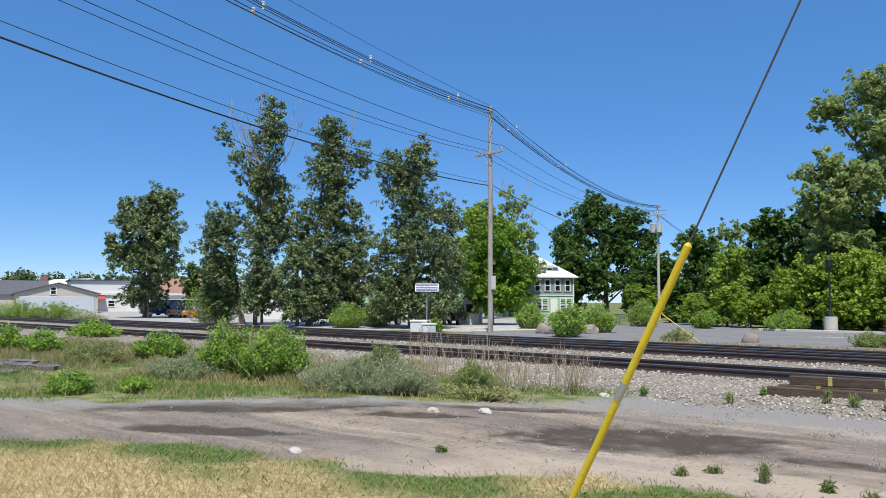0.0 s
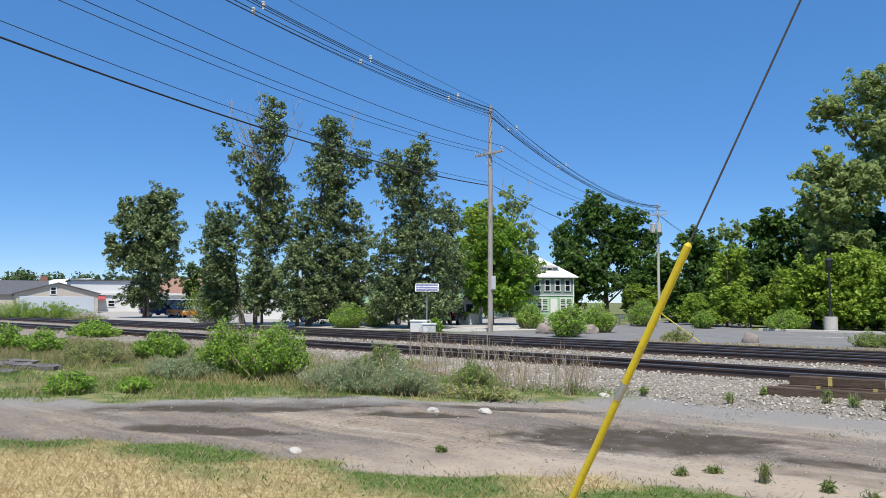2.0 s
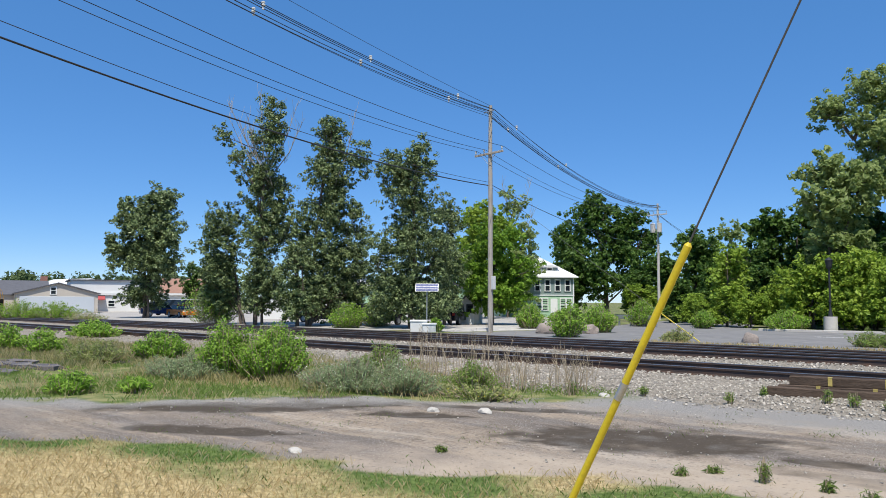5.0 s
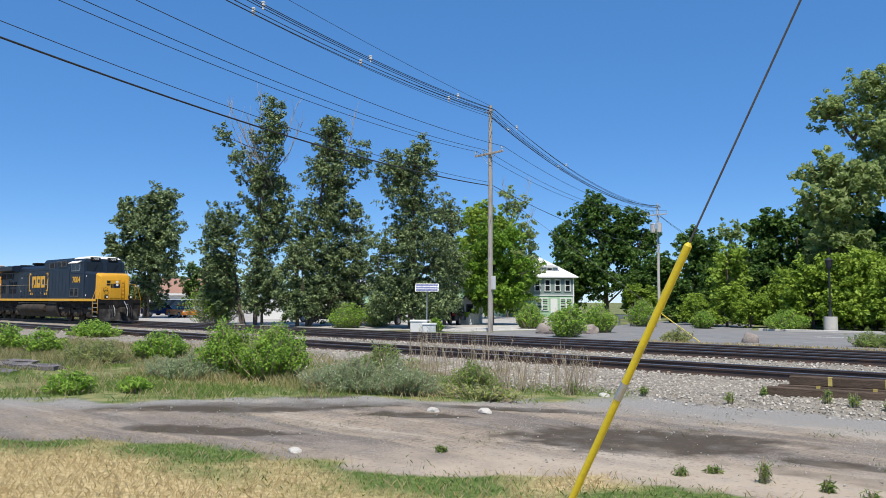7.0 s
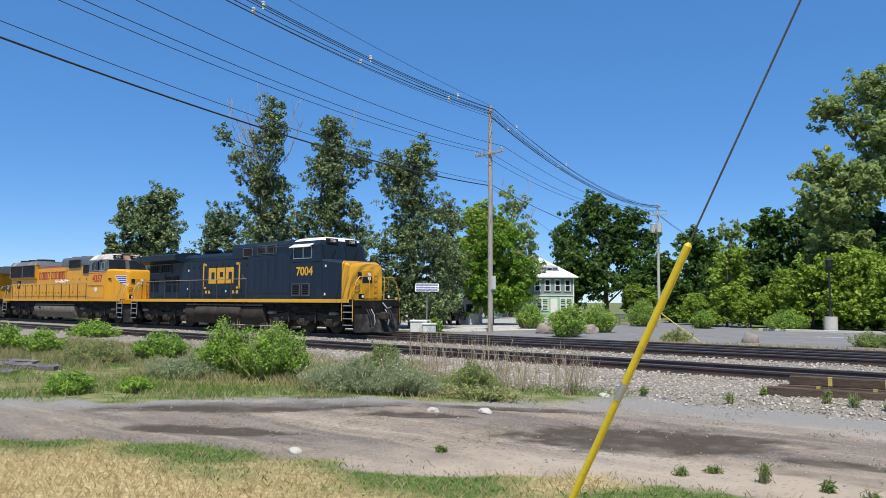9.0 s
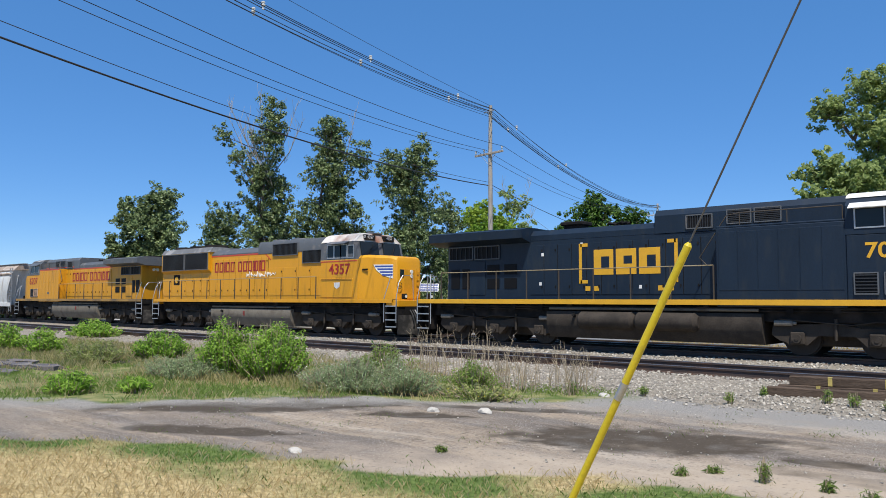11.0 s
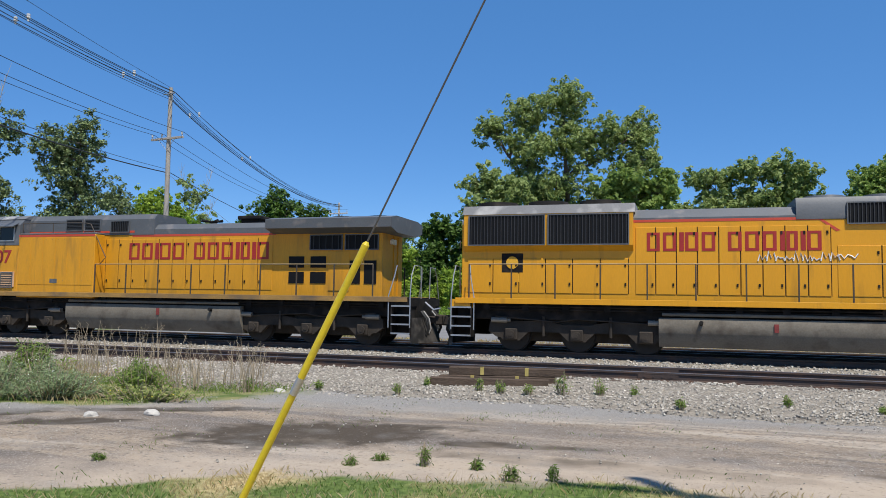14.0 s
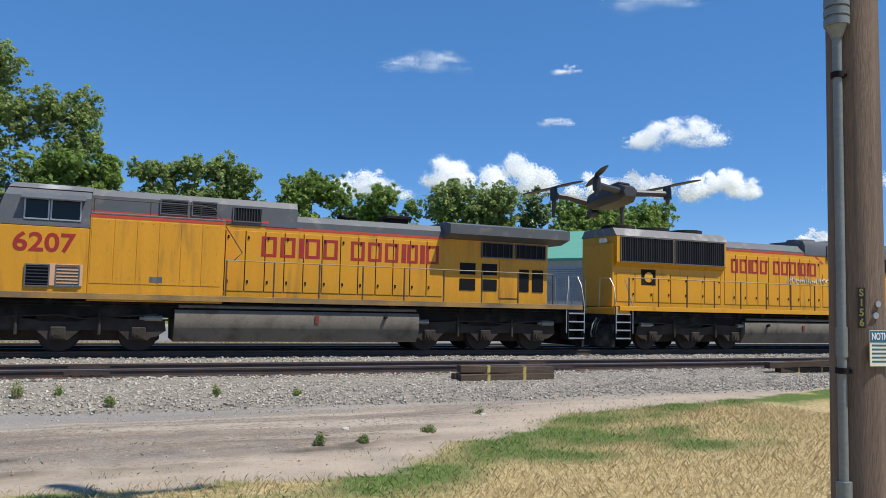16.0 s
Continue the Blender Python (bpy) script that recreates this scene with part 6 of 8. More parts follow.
hopper_white = mat("hopper_white", (0.58, 0.58, 0.56), 0.14, 0.9, 20, 0.6, bump=0.05, dirt=(0.27, 0.2, 0.15), dirt_amount=0.32, dirt_scale=1.2, stretch=(1.5, 1, 0.4))
hopper_brown = mat("hopper_brown", (0.38, 0.33, 0.28), 0.2, 0.9, 20, 0.65, bump=0.05, dirt=(0.16, 0.1, 0.07), dirt_amount=0.5)
for loco, c, turn in ((ge_locomotive("Dark blue diesel locomotive with a yellow nose", csx_blue, csx_blue, nose_yellow, "7004", logo_yellow, True), 7.4, 0),
                      (emd_locomotive("Yellow diesel locomotive with grey roof and paint scrawl", "4357"), -15.1, 0),
                      (ge_locomotive("Dirty yellow diesel locomotive with wide radiator roof", up_yellow_old, up_grey, up_yellow_old, "6207", red_paint, False), -37.64, 180),
                      (hopper_car("White covered hopper car with rusty roof", hopper_white), -58.65, 0),
                      (hopper_car("Brown weathered covered hopper car", hopper_brown), -78.4, 0)):
    MOVERS.append((loco, c, turn))
# ---- shrubs, weeds and grass ----
stem_mat = mat("dry_stem", (0.34, 0.27, 0.18), 0.25, 5, 40, 0.9, bump=0.0, island=0.25)
straw_leaf = leaf_mat("straw", (0.46, 0.34, 0.15), (0.72, 0.58, 0.33), 0.7, 0.5)
turf_leaf = leaf_mat("turf_green", (0.07, 0.12, 0.02), (0.19, 0.27, 0.06), 0.7, 0.4)
grass_leaf = leaf_mat("grass_green", (0.13, 0.2, 0.035), (0.34, 0.44, 0.12), 0.6, 0.55)
gravel_weed = leaf_mat("gravel_weed", (0.1, 0.17, 0.03), (0.27, 0.37, 0.08), 0.6, 0.45)
field_leaf = leaf_mat("field_grass", (0.2, 0.22, 0.07), (0.6, 0.5, 0.25), 0.7, 0.5)
mixed_leaf = leaf_mat("weed_mixed", (0.17, 0.24, 0.05), (0.5, 0.5, 0.22), 0.6, 0.55)
flower_white = mat("flower_white", (0.75, 0.75, 0.7), 0.1, 5, 40, 0.8, bump=0.0)
flower_yellow = mat("flower_yellow", (0.65, 0.5, 0.03), 0.1, 5, 40, 0.8, bump=0.0)


def shrub(name, label, place, w, d, h, leaf, seed, count=160, per=22, size=0.05, flowers=None, stretch=1.0, turn=0.0):
    """A bush of many stems, with leaves along them."""
    rng = np.random.default_rng(seed)
    t = thing(name, label, "bush" if "bush" in name else "weeds", Matrix.Translation(place) @ Matrix.Rotation(turn, 4, "Z"))
    s = Shape()
    pts, rad = [], []
    for k in range(count):
        a, r = rng.uniform(0, 6.283), rng.random() ** 0.6
        bx, by = r * math.cos(a) * w * 0.36, r * math.sin(a) * d * 0.36
        top = h * (1 - 0.55 * r * r) * rng.uniform(0.7, 1.08)
        if "weed" in name and count > 100:
            bx, by = bx * rng.uniform(0.8, 1.5), by * rng.uniform(0.8, 1.5)
            top = h * max(0.3, 1 - 0.5 * r * r) * rng.uniform(0.35, 1.12) * (0.8 + 0.5 * noise.noise((bx * 1.7 + seed, by * 1.7, 0)))
        tx, ty = bx * 1.32 + rng.uniform(-0.08, 0.08) * w, by * 1.32 + rng.uniform(-0.08, 0.08) * d
        s.tube([(bx * 0.6, by * 0.6, -0.08), ((bx + tx) / 2, (by + ty) / 2, top * 0.55), (tx, ty, top)], [0.014, 0.01, 0.004], 4)
        for q in rng.uniform(0.2, 1.0, 4):
            pts.append((bx * 0.6 + (tx - bx * 0.6) * q, by * 0.6 + (ty - by * 0.6) * q, top * q))
            rad.append(0.09 * h + 0.05)
    part("stem", s, stem_mat, t, "", 0, False)
    me = leaf_cloud(np.array(pts), np.array(rad), max(3, per // 4), size, seed, 0.2, stretch)
    me.materials.append(leaf)
    part("foliage", me, leaf, t)
    if flowers:
        f = leaf_cloud(np.array(pts)[::7] + np.array([0, 0, 0.12 * h]), np.array(rad)[::7] * 0.8, 2, 0.016, seed + 1, 1.0)
        f.materials.append(flowers)
        part("blossom", f, flowers, t)
    return t


shrub("bush", "bright green leafy bush beside the tracks", (-17.3, 11.2, -0.42), 1.5, 1.5, 1.5, bush_leaf, 31, 210, 56, 0.042)
shrub("bush", "large green leafy bush beside the tracks", (-16.1, 11.7, -0.42), 2.2, 1.9, 1.42, bush_leaf, 32, 330, 56, 0.042)
shrub("bush", "green leafy bush in the weeds", at(-61.7, 27, -0.42), 2.2, 1.8, 1.0, bush_leaf, 33, 190, 40, 0.055)
shrub("weed_patch", "tall grassy weeds in the field", at(-66.0, 27, -0.42), 2.6, 1.6, 0.85, mixed_leaf, 34, 220, 24, 0.03, None, 3.4)
shrub("bush", "tall green bush at the field's edge", (-29.5, 11.3, -0.42), 1.6, 1.6, 0.95, bush_leaf, 35, 120, 34, 0.06)
shrub("bush", "tall green bush at the field's edge", (-32.6, 11.0, -0.42), 2.2, 1.8, 1.1, bush_leaf, 36, 150, 34, 0.06)
shrub("bush", "green weeds growing by the far rails", (-38.5, 17.2, -0.42), 5.0, 2.0, 1.0, bush_leaf, 37, 160, 30, 0.08)
shrub("weed_patch", "low bright green weeds in the field", (-16.9, 7.0, -0.42), 1.1, 0.8, 0.6, bush_leaf, 38, 110, 26, 0.036, stretch=2.2)
shrub("weed_patch", "low bright green weeds in the field", (-15.9, 8.0, -0.42), 1.0, 0.6, 0.35, bush_leaf, 39, 60, 20, 0.036, stretch=2.2)
shrub("weed_patch", "grey-green sage-like weeds by the lane", (-18.2, 10.6, -0.42), 2.7, 1.5, 0.68, grey_leaf, 40, 460, 44, 0.017, stretch=3.4)
shrub("weed_patch", "grey-green weeds with small white flowers", (-12.9, 11.4, -0.42), 2.3, 1.4, 0.84, grey_leaf, 41, 520, 44, 0.016, flower_white, 3.5)
shrub("weed_patch", "grey-green weeds with small white flowers", (-11.7, 11.9, -0.42), 1.9, 1.2, 0.8, grey_leaf, 42, 420, 44, 0.016, flower_white, 3.5)
shrub("weed_patch", "tall green weeds in the ballast", (-14.6, 14.2, -0.4), 1.5, 1.0, 1.0, grass_leaf, 43, 160, 18, 0.03, None, 3.0)
shrub("weed_patch", "tall green weeds in the ballast", (-10.9, 13.4, -0.42), 1.2, 0.9, 0.8, grass_leaf, 44, 130, 18, 0.026, None, 3.0)
shrub("weed_patch", "yellow-flowering low weeds beside the lane", (-9.9, 12.4, -0.42), 2.0, 0.9, 0.35, mixed_leaf, 45, 110, 18, 0.035, flower_yellow, 1.6)
for k, (x, y, w, h) in enumerate([(-8.7, 14.1, 0.7, 0.45), (-5.6, 14.8, 0.3, 0.35), (-5.35, 16.0, 0.3, 0.4), (-7.4, 14.8, 0.35, 0.3), (-4.1, 15.7, 0.5, 0.55), (-3.6, 15.6, 0.45, 0.5), (-2.3, 15.7, 0.9, 0.75),
                                  (-1.6, 15.9, 0.6, 0.6), (-3.0, 15.5, 0.7, 0.4), (-0.9, 16.1, 0.3, 0.45), (1.9, 15.6, 0.35, 0.35), (0.0, 14.9, 0.4, 0.25), (3.5, 15.5, 0.4, 0.2)]):
    shrub("weed_patch", "single green weed growing in the gravel", (x, y, -0.34), w * 0.45, w * 0.4, h * 0.62, gravel_weed, 50 + k, 16, 12, 0.015, None, 3.4)
for k, (x, y, w, h) in enumerate([(-2.95, 8.75, 0.28, 0.42), (-2.3, 8.75, 0.3, 0.22), (-3.8, 8.5, 0.5, 0.14), (-3.55, 8.85, 0.5, 0.13), (-1.8, 8.35, 0.5, 0.3), (2.7, 10.5, 0.4, 0.22), (4.6, 11.1, 0.5, 0.18),
                                  (-1.35, 8.5, 0.3, 0.25), (3.4, 10.6, 0.4, 0.12), (-6.7, 7.6, 0.4, 0.12), (6.2, 12.6, 0.5, 0.15)]):
    shrub("weed_patch", "small green weed at the lane's edge", (x, y, -0.43), w * 0.42, w * 0.42, h * 0.75, turf_leaf, 70 + k, 14, 12, 0.013, None, 3.4)
for k, (a, d, w, h, leaf) in enumerate([(-32.0, 40, 2.0, 1.75, bush_leaf), (-29.8, 47, 2.8, 1.9, bush_leaf), (-34.8, 52, 2.2, 1.8, bush_leaf), (-24.2, 37, 1.4, 0.75, mixed_leaf), (-11.9, 36.5, 1.6, 0.8, grass_leaf),
                                        (-10.6, 36, 1.6, 1.0, grass_leaf), (-32.6, 55, 1.6, 1.3, bush_leaf), (-41.9, 46, 0.9, 0.8, bush_leaf), (-17.0, 55, 3.4, 1.4, bush_leaf), (-26.6, 60, 2.6, 2.2, bush_leaf),
                                        (-22.4, 57, 1.8, 1.4, bush_leaf), (-58.3, 62, 5.0, 3.4, bush_leaf), (-46.2, 55, 3.0, 2.4, bush_leaf), (-48.5, 52, 3.0, 1.8, bush_leaf), (-66.5, 72, 3.5, 1.3, mixed_leaf), (-70.5, 80, 5.0, 2.0, bush_leaf), (-68.3, 80, 5.0, 1.7, bush_leaf)]):
    if leaf is bush_leaf:
        shrub("bush", "leafy roadside bush beyond the tracks", at(a, d, -0.26), w, w, h, leaf, 90 + k, 150, 34, 0.075)
    else:
        shrub("weed_patch", "grassy weeds at the edge of the lot", at(a, d, -0.26), w, w, h, leaf, 90 + k, 140, 18, 0.03, None, 3.4)


def stalks(place, w, d, h, n, seed, label):
    rng = random.Random(seed)
    s = Shape()
    for k in range(n):
        x, y = rng.uniform(-w, w) / 2, rng.uniform(-d, d) / 2
        e = Vector((x + rng.uniform(-0.3, 0.3), y + rng.uniform(-0.2, 0.2), h * rng.uniform(0.5, 1.1)))
        s.tube([(x, y, -0.1), (x * 0.7 + e.x * 0.3, y * 0.7 + e.y * 0.3, e.z * 0.5), e], [0.008, 0.006, 0.003], 4)
        for j in range(4):
            o = Vector((x, y, 0)).lerp(e, rng.uniform(0.5, 1))
            s.tube([o, o + Vector((rng.uniform(-0.1, 0.1), rng.uniform(-0.1, 0.1), rng.uniform(0.04, 0.14)))], [0.004, 0.002], 4)
    return solid("dry_stalks", s, stem_mat, label, "weeds", Matrix.Translation(place), kind="stuff", smooth=0, fix=False)


stalks((-9.6, 14.4, -0.4), 2.4, 1.2, 0.95, 90, 7, "dry brown weed stalks in the ballast")
stalks((-13.2, 15.3, -0.38), 3.4, 1.0, 1.25, 70, 8, "dry brown weed stalks in the ballast")


def blades(name, label, count, box, inside, h, leaf, seed, lean=0.5, wide=0.006):
    """Grass: bent single blades strewn where inside() says."""
    rng = np.random.default_rng(seed)
    x, y = rng.uniform(box[0], box[1], count), rng.uniform(box[2], box[3], count)
    ok = rng.random(count) < inside(x, y)
    x, y = x[ok], y[ok]
    n = len(x)
    z = ground_height(x[:, None], y[:, None])[:, 0]
    a = rng.uniform(0, 6.283, n)
    hh = rng.uniform(h[0], h[1], n)
    b = rng.uniform(0, 6.283, n)
    le = hh * rng.uniform(0.1, lean * 1.6, n)
    dx, dy = np.cos(a) * wide, np.sin(a) * wide
    p0 = np.stack([x - dx, y - dy, z - 0.01], 1)
    p1 = np.stack([x + dx, y + dy, z - 0.01], 1)
    p2 = np.stack([x + dx * 0.7 + np.cos(b) * le * 0.4, y + dy * 0.7 + np.sin(b) * le * 0.4, z + hh * 0.6], 1)
    p3 = np.stack([x + np.cos(b) * le, y + np.sin(b) * le, z + hh], 1)
    v = np.stack([p0, p1, p2, p3], 1).reshape(-1, 3)
    k = np.arange(n) * 4
    me = bpy.data.meshes.new(name)
    me.from_pydata(v.tolist(), [], np.stack([k, k + 1, k + 2, k + 3], 1).tolist())
    me.materials.append(leaf)
    return tagged(new(name, me), label, "grass", "", "stuff")


def patchy(x, y, s, seed):
    return np.clip(0.5 + 1.6 * np.array([noise.noise((a * s + seed, b * s, seed)) for a, b in zip(x, y)]), 0, 1)


blades("dry_lawn", "short dry straw-coloured lawn grass", 200000, (-18, 13, 1.5, 13), lambda x, y: lawn_mask(x, y) * (1 - 0.85 * green_mask(x, y)) * (y > 0.36 * np.abs(x) - 0.4), (0.02, 0.085), straw_leaf, 3, 0.8, 0.0024)
blades("green_lawn", "green lawn grass along the lane", 110000, (-14, 13, 1.5, 13), lambda x, y: lawn_mask(x, y) * (green_mask(x, y) * 0.95 + 0.008), (0.015, 0.05), turf_leaf, 4, 0.9, 0.0035)
blades("lane_grass", "sparse grass tufts in the lane", 16000, (-14, 12, 5, 14), lambda x, y: (y > edge(NEAR_EDGE, x)) * (patchy(x, y, 1.1, 5.0) > 0.93) * 0.9, (0.015, 0.045), turf_leaf, 5, 0.9, 0.0035)
blades("verge_grass", "tall mixed dry and green verge grass", 100000, (-34, -7.5, 5, 17.2), lambda x, y: verge_mask(x, y) * patchy(x, y, 0.5, 9.0), (0.03, 0.13), grass_leaf, 6, 0.8, 0.005)
blades("verge_straw", "dry brown grass in the verge", 45000, (-36, -10, 6, 17), lambda x, y: verge_mask(x, y) * (1 - patchy(x, y, 0.4, 9.0)) * 0.7, (0.04, 0.2), straw_leaf, 7, 0.45, 0.003)
blades("tall_verge_grass", "tall seeding grass and weeds in the field", 60000, (-38, -12, 7.5, 17.2), lambda x, y: verge_mask(x, y) * (y > 7.5 + 0.12 * (x + 38)) * (patchy(x, y, 0.7, 3.0) > 0.45) * 0.8, (0.08, 0.3), field_leaf, 9, 0.4, 0.004)
blades("far_grass", "pale dry grass strip beyond the rails", 9000, (-16, 12, 30, 31.6), lambda x, y: np.ones_like(x) * 0.8, (0.08, 0.25), straw_leaf, 8, 0.5, 0.02)

# ---- old ties beside the track ----
old_tie = mat("old_tie_wood", (0.1, 0.072, 0.053), 0.5, 1.5, 22, 0.92, bump=0.8, stretch=(0.6, 6, 6), random_tone=0.25, spec=0.15, dist=0.02, dirt=(0.06, 0.045, 0.035), dirt_amount=0.3)
chalk = mat("tie_mark_yellow", (0.42, 0.33, 0.1), 0.2, 8, 60, 0.9, bump=0.0)


def loose_tie(x, y, z, turn, tilt, marks=True):
    rng = random.Random(int(x * 100))
    t = thing("railroad_tie", "weathered wooden railroad tie lying by the track", "railroad tie", pose(x, y, z, 0, tilt, turn), "discarded ties")
    s = Shape()
    n = 9
    rings = []
    for k in range(n):
        q = -1.3 + 2.6 * k / (n - 1)
        w, h = 0.115 + rng.uniform(-0.008, 0.006), 0.178 + rng.uniform(-0.012, 0.006)
        rings.append([(q, -w, 0.012), (q, -w + 0.012, 0), (q, w - 0.012, 0), (q, w, 0.012), (q, w, h - 0.014), (q, w - 0.014, h), (q, -w + 0.014, h), (q, -w, h - 0.014)])
    part("timber", s.loft(rings), old_tie, t)
    if marks:
        for q in (-0.55, 0.45):
            part("paint_mark", Shape().box(q - 0.04, q + 0.04, -0.124, -0.118, 0.01, 0.17).box(q - 0.04, q + 0.04, -0.118, 0.0, 0.178, 0.183), chalk, t)
    return t


loose_tie(-3.95, 16.75, -0.285, 11, 0)
loose_tie(-3.75, 16.85, -0.105, 10, 0)
loose_tie(-4.05, 16.4, -0.31, 12, 0, False)
loose_tie(9.0, 16.75, -0.28, 0, 0)
loose_tie(8.95, 17.0, -0.265, 1, 0, False)
loose_tie(9.05, 16.85, -0.095, -1, 1.2)
loose_tie(19.6, 17.0, -0.26, 2, 0)
loose_tie(19.2, 16.9, -0.07, -4, -1.5, False)


def boulder(place, w, h, seed, tone):
    bm = bmesh.new()
    bmesh.ops.create_icosphere(bm, subdivisions=3, radius=1)
    for v in bm.verts:
        k = 1 + 0.28 * noise.noise(v.co * 1.3 + Vector((seed, 0, 0))) + 0.1 * noise.noise(v.co * 4 + Vector((0, seed, 0)))
        v.co = Vector((v.co.x * w * 0.5 * k, v.co.y * w * 0.4 * k, max(-0.1, v.co.z * k + 0.6) * h * 0.62))
    me = bpy.data.meshes.new("boulder")
    bm.to_mesh(me)
    bm.free()
    me.shade_smooth()
    me.set_sharp_from_angle(angle=radians(28))
    me.materials.append(tone)
    ob = new("boulder", me)
    ob.matrix_basis = Matrix.Translation(place)
    return tagged(ob, "rough grey-brown boulder beside the pavement", "boulder", "boulders by the lot")


rock_mat = mat("boulder_rock", (0.27, 0.225, 0.19), 0.35, 3, 18, 0.9, bump=0.6, dirt=(0.2, 0.16, 0.14), dirt_amount=0.4, dist=0.03)
boulder(at(-33.4, 44.5, -0.3), 1.55, 0.75, 3.0, rock_mat)
boulder(at(-30.4, 45, -0.3), 1.0, 0.6, 5.0, rock_mat)
boulder(at(-19.3, 37.5, -0.32), 0.78, 0.55, 9.0, rock_mat)
white_rock = mat("white_rock", (0.45, 0.42, 0.37), 0.2, 6, 40, 0.9, bump=0.5)
for x, y, w in ((-9.2, 10.2, 0.24), (-8.4, 10.7, 0.26), (-8.05, 6.25, 0.2), (-8.0, 14.2, 0.25), (3.4, 11.6, 0.12), (6.2, 12.4, 0.14)):
    boulder((x, y, -0.43), w, w * 0.45, x, white_rock)["label"] = "pale stone lying on the dirt lane"
slab_mat = mat("broken_asphalt", (0.13, 0.115, 0.11), 0.3, 3, 30, 0.95, bump=0.6, dirt=(0.34, 0.31, 0.27), dirt_amount=0.3)
rs = random.Random(5)
for k in range(9):
    x, y = -24.0 + rs.uniform(-2.6, 2.0), 8.2 + rs.uniform(-0.9, 0.9)
    pts = [(x + rs.uniform(0.6, 1.1) * math.cos(a), y + rs.uniform(0.25, 0.5) * math.sin(a)) for a in (0, 0.9, 1.9, 2.8, 3.7, 4.6, 5.5)]
    o = solid("asphalt_slab", Shape().prism(pts, 2, -0.46, -0.36 + 0.03 * (k % 3)), slab_mat, "broken slab of old grey asphalt", "rubble", group="broken slabs")
# ---- the lot and street beyond the tracks ----
asphalt = mat("asphalt", (0.19, 0.185, 0.18), 0.2, 0.6, 40, 0.92, bump=0.3, dirt=(0.26, 0.25, 0.235), dirt_amount=0.3, spec=0.25)
concrete = mat("concrete", (0.5, 0.47, 0.42), 0.15, 1.5, 35, 0.9, bump=0.2, dirt=(0.3, 0.27, 0.23), dirt_amount=0.25)
pale_gravel = mat("pale_gravel", (0.37, 0.345, 0.31), 0.25, 0.7, 20, 0.95, bump=0.5, dirt=(0.24, 0.22, 0.18), dirt_amount=0.35)
solid("parking_lot", Shape().prism([(-29, 31.8), (60, 31.8), (60, 51.5), (-18, 51.5), (-24, 70), (-33, 70), (-27, 45)], 2, -0.4, -0.235), asphalt, "grey asphalt parking lot and street", "road", kind="structure")
solid("kerb", Shape().box(-17.5, 60, 51.5, 51.75, -0.4, -0.1, 0.02), concrete, "pale concrete kerb round the lot", "kerb", kind="structure")
solid("sidewalk", Shape().prism([(-34, 34.8), (-29.5, 34.8), (-27.5, 44), (-34, 52)], 2, -0.4, -0.215), concrete, "pale concrete pavement", "pavement", kind="structure")
solid("gravel_yard", Shape().prism([(-130, 33), (-34.2, 33), (-34.2, 60), (-70, 95), (-150, 80)], 2, -0.4, -0.225), pale_gravel, "pale gravel yard before the buildings", "yard", kind="structure")
solid("lot_marking", Shape().box(-12, -6.5, 44, 44.15, -0.238, -0.23), mat("road_white", (0.7, 0.69, 0.66), 0.1), "white painted line on the lot", "marking", kind="structure")

# street lamp
iron = mat("black_iron", (0.02, 0.022, 0.024), 0.2, 4, 40, 0.5, bump=0.05)
lp = thing("street_lamp", "black ornamental street lamp on a concrete base", "street lamp", Matrix.Translation(at(-14.25, 54.0, -0.24)))
part("base", Shape().rod((0, 0, -0.1), (0, 0, 0.98), 0.42, 0.4, n=20), concrete, lp, "round pale concrete base")
part("post", Shape().rod((0, 0, 0.98), (0, 0, 1.5), 0.14, 0.09, n=12).rod((0, 0, 1.5), (0, 0, 4.0), 0.06, n=10).rod((0, 0, 1.9), (0, 0, 2.0), 0.1, n=10), iron, lp)
part("lantern", Shape().rod((0, 0, 4.0), (0, 0, 4.15), 0.12, 0.2, n=12).rod((0, 0, 4.15), (0, 0, 4.55), 0.17, 0.24, n=12).rod((0, 0, 4.55), (0, 0, 4.75), 0.27, 0.04, n=12), iron, lp)

# solar panel on a post, and signal boxes
sp = thing("solar_panel", "blue solar panel on a thin steel post", "solar panel", Matrix.Translation(at(-42.55, 46, -0.25)) @ Matrix.Rotation(radians(40), 4, "Z"))
part("post", Shape().rod((0, 0, -0.2), (0, 0, 2.5), 0.035, n=10), galv, sp)
pan = mat("solar_cells", (0.03, 0.05, 0.16), 0.2, 6, 30, 0.55, bump=0.0)
tilt = Matrix.Translation((0, -0.05, 2.68)) @ pose(0, 0, 0, 52, 0, 0)
fr = part("frame", Shape().box(-0.7, 0.7, -0.3, 0.3, -0.03, 0.0, 0.005), galv, sp)
fr.matrix_basis = tilt
for i in range(3):
    for k in range(9):
        part("solar_cell", Shape().box(-0.67 + k * 0.149, -0.67 + k * 0.149 + 0.147, -0.28 + i * 0.19, -0.28 + i * 0.19 + 0.165, 0.0, 0.006), pan, fr)
box_white = mat("cabinet_white", (0.66, 0.66, 0.63), 0.1, 2, 30, 0.5, bump=0.05, dirt=(0.42, 0.4, 0.36), dirt_amount=0.25)
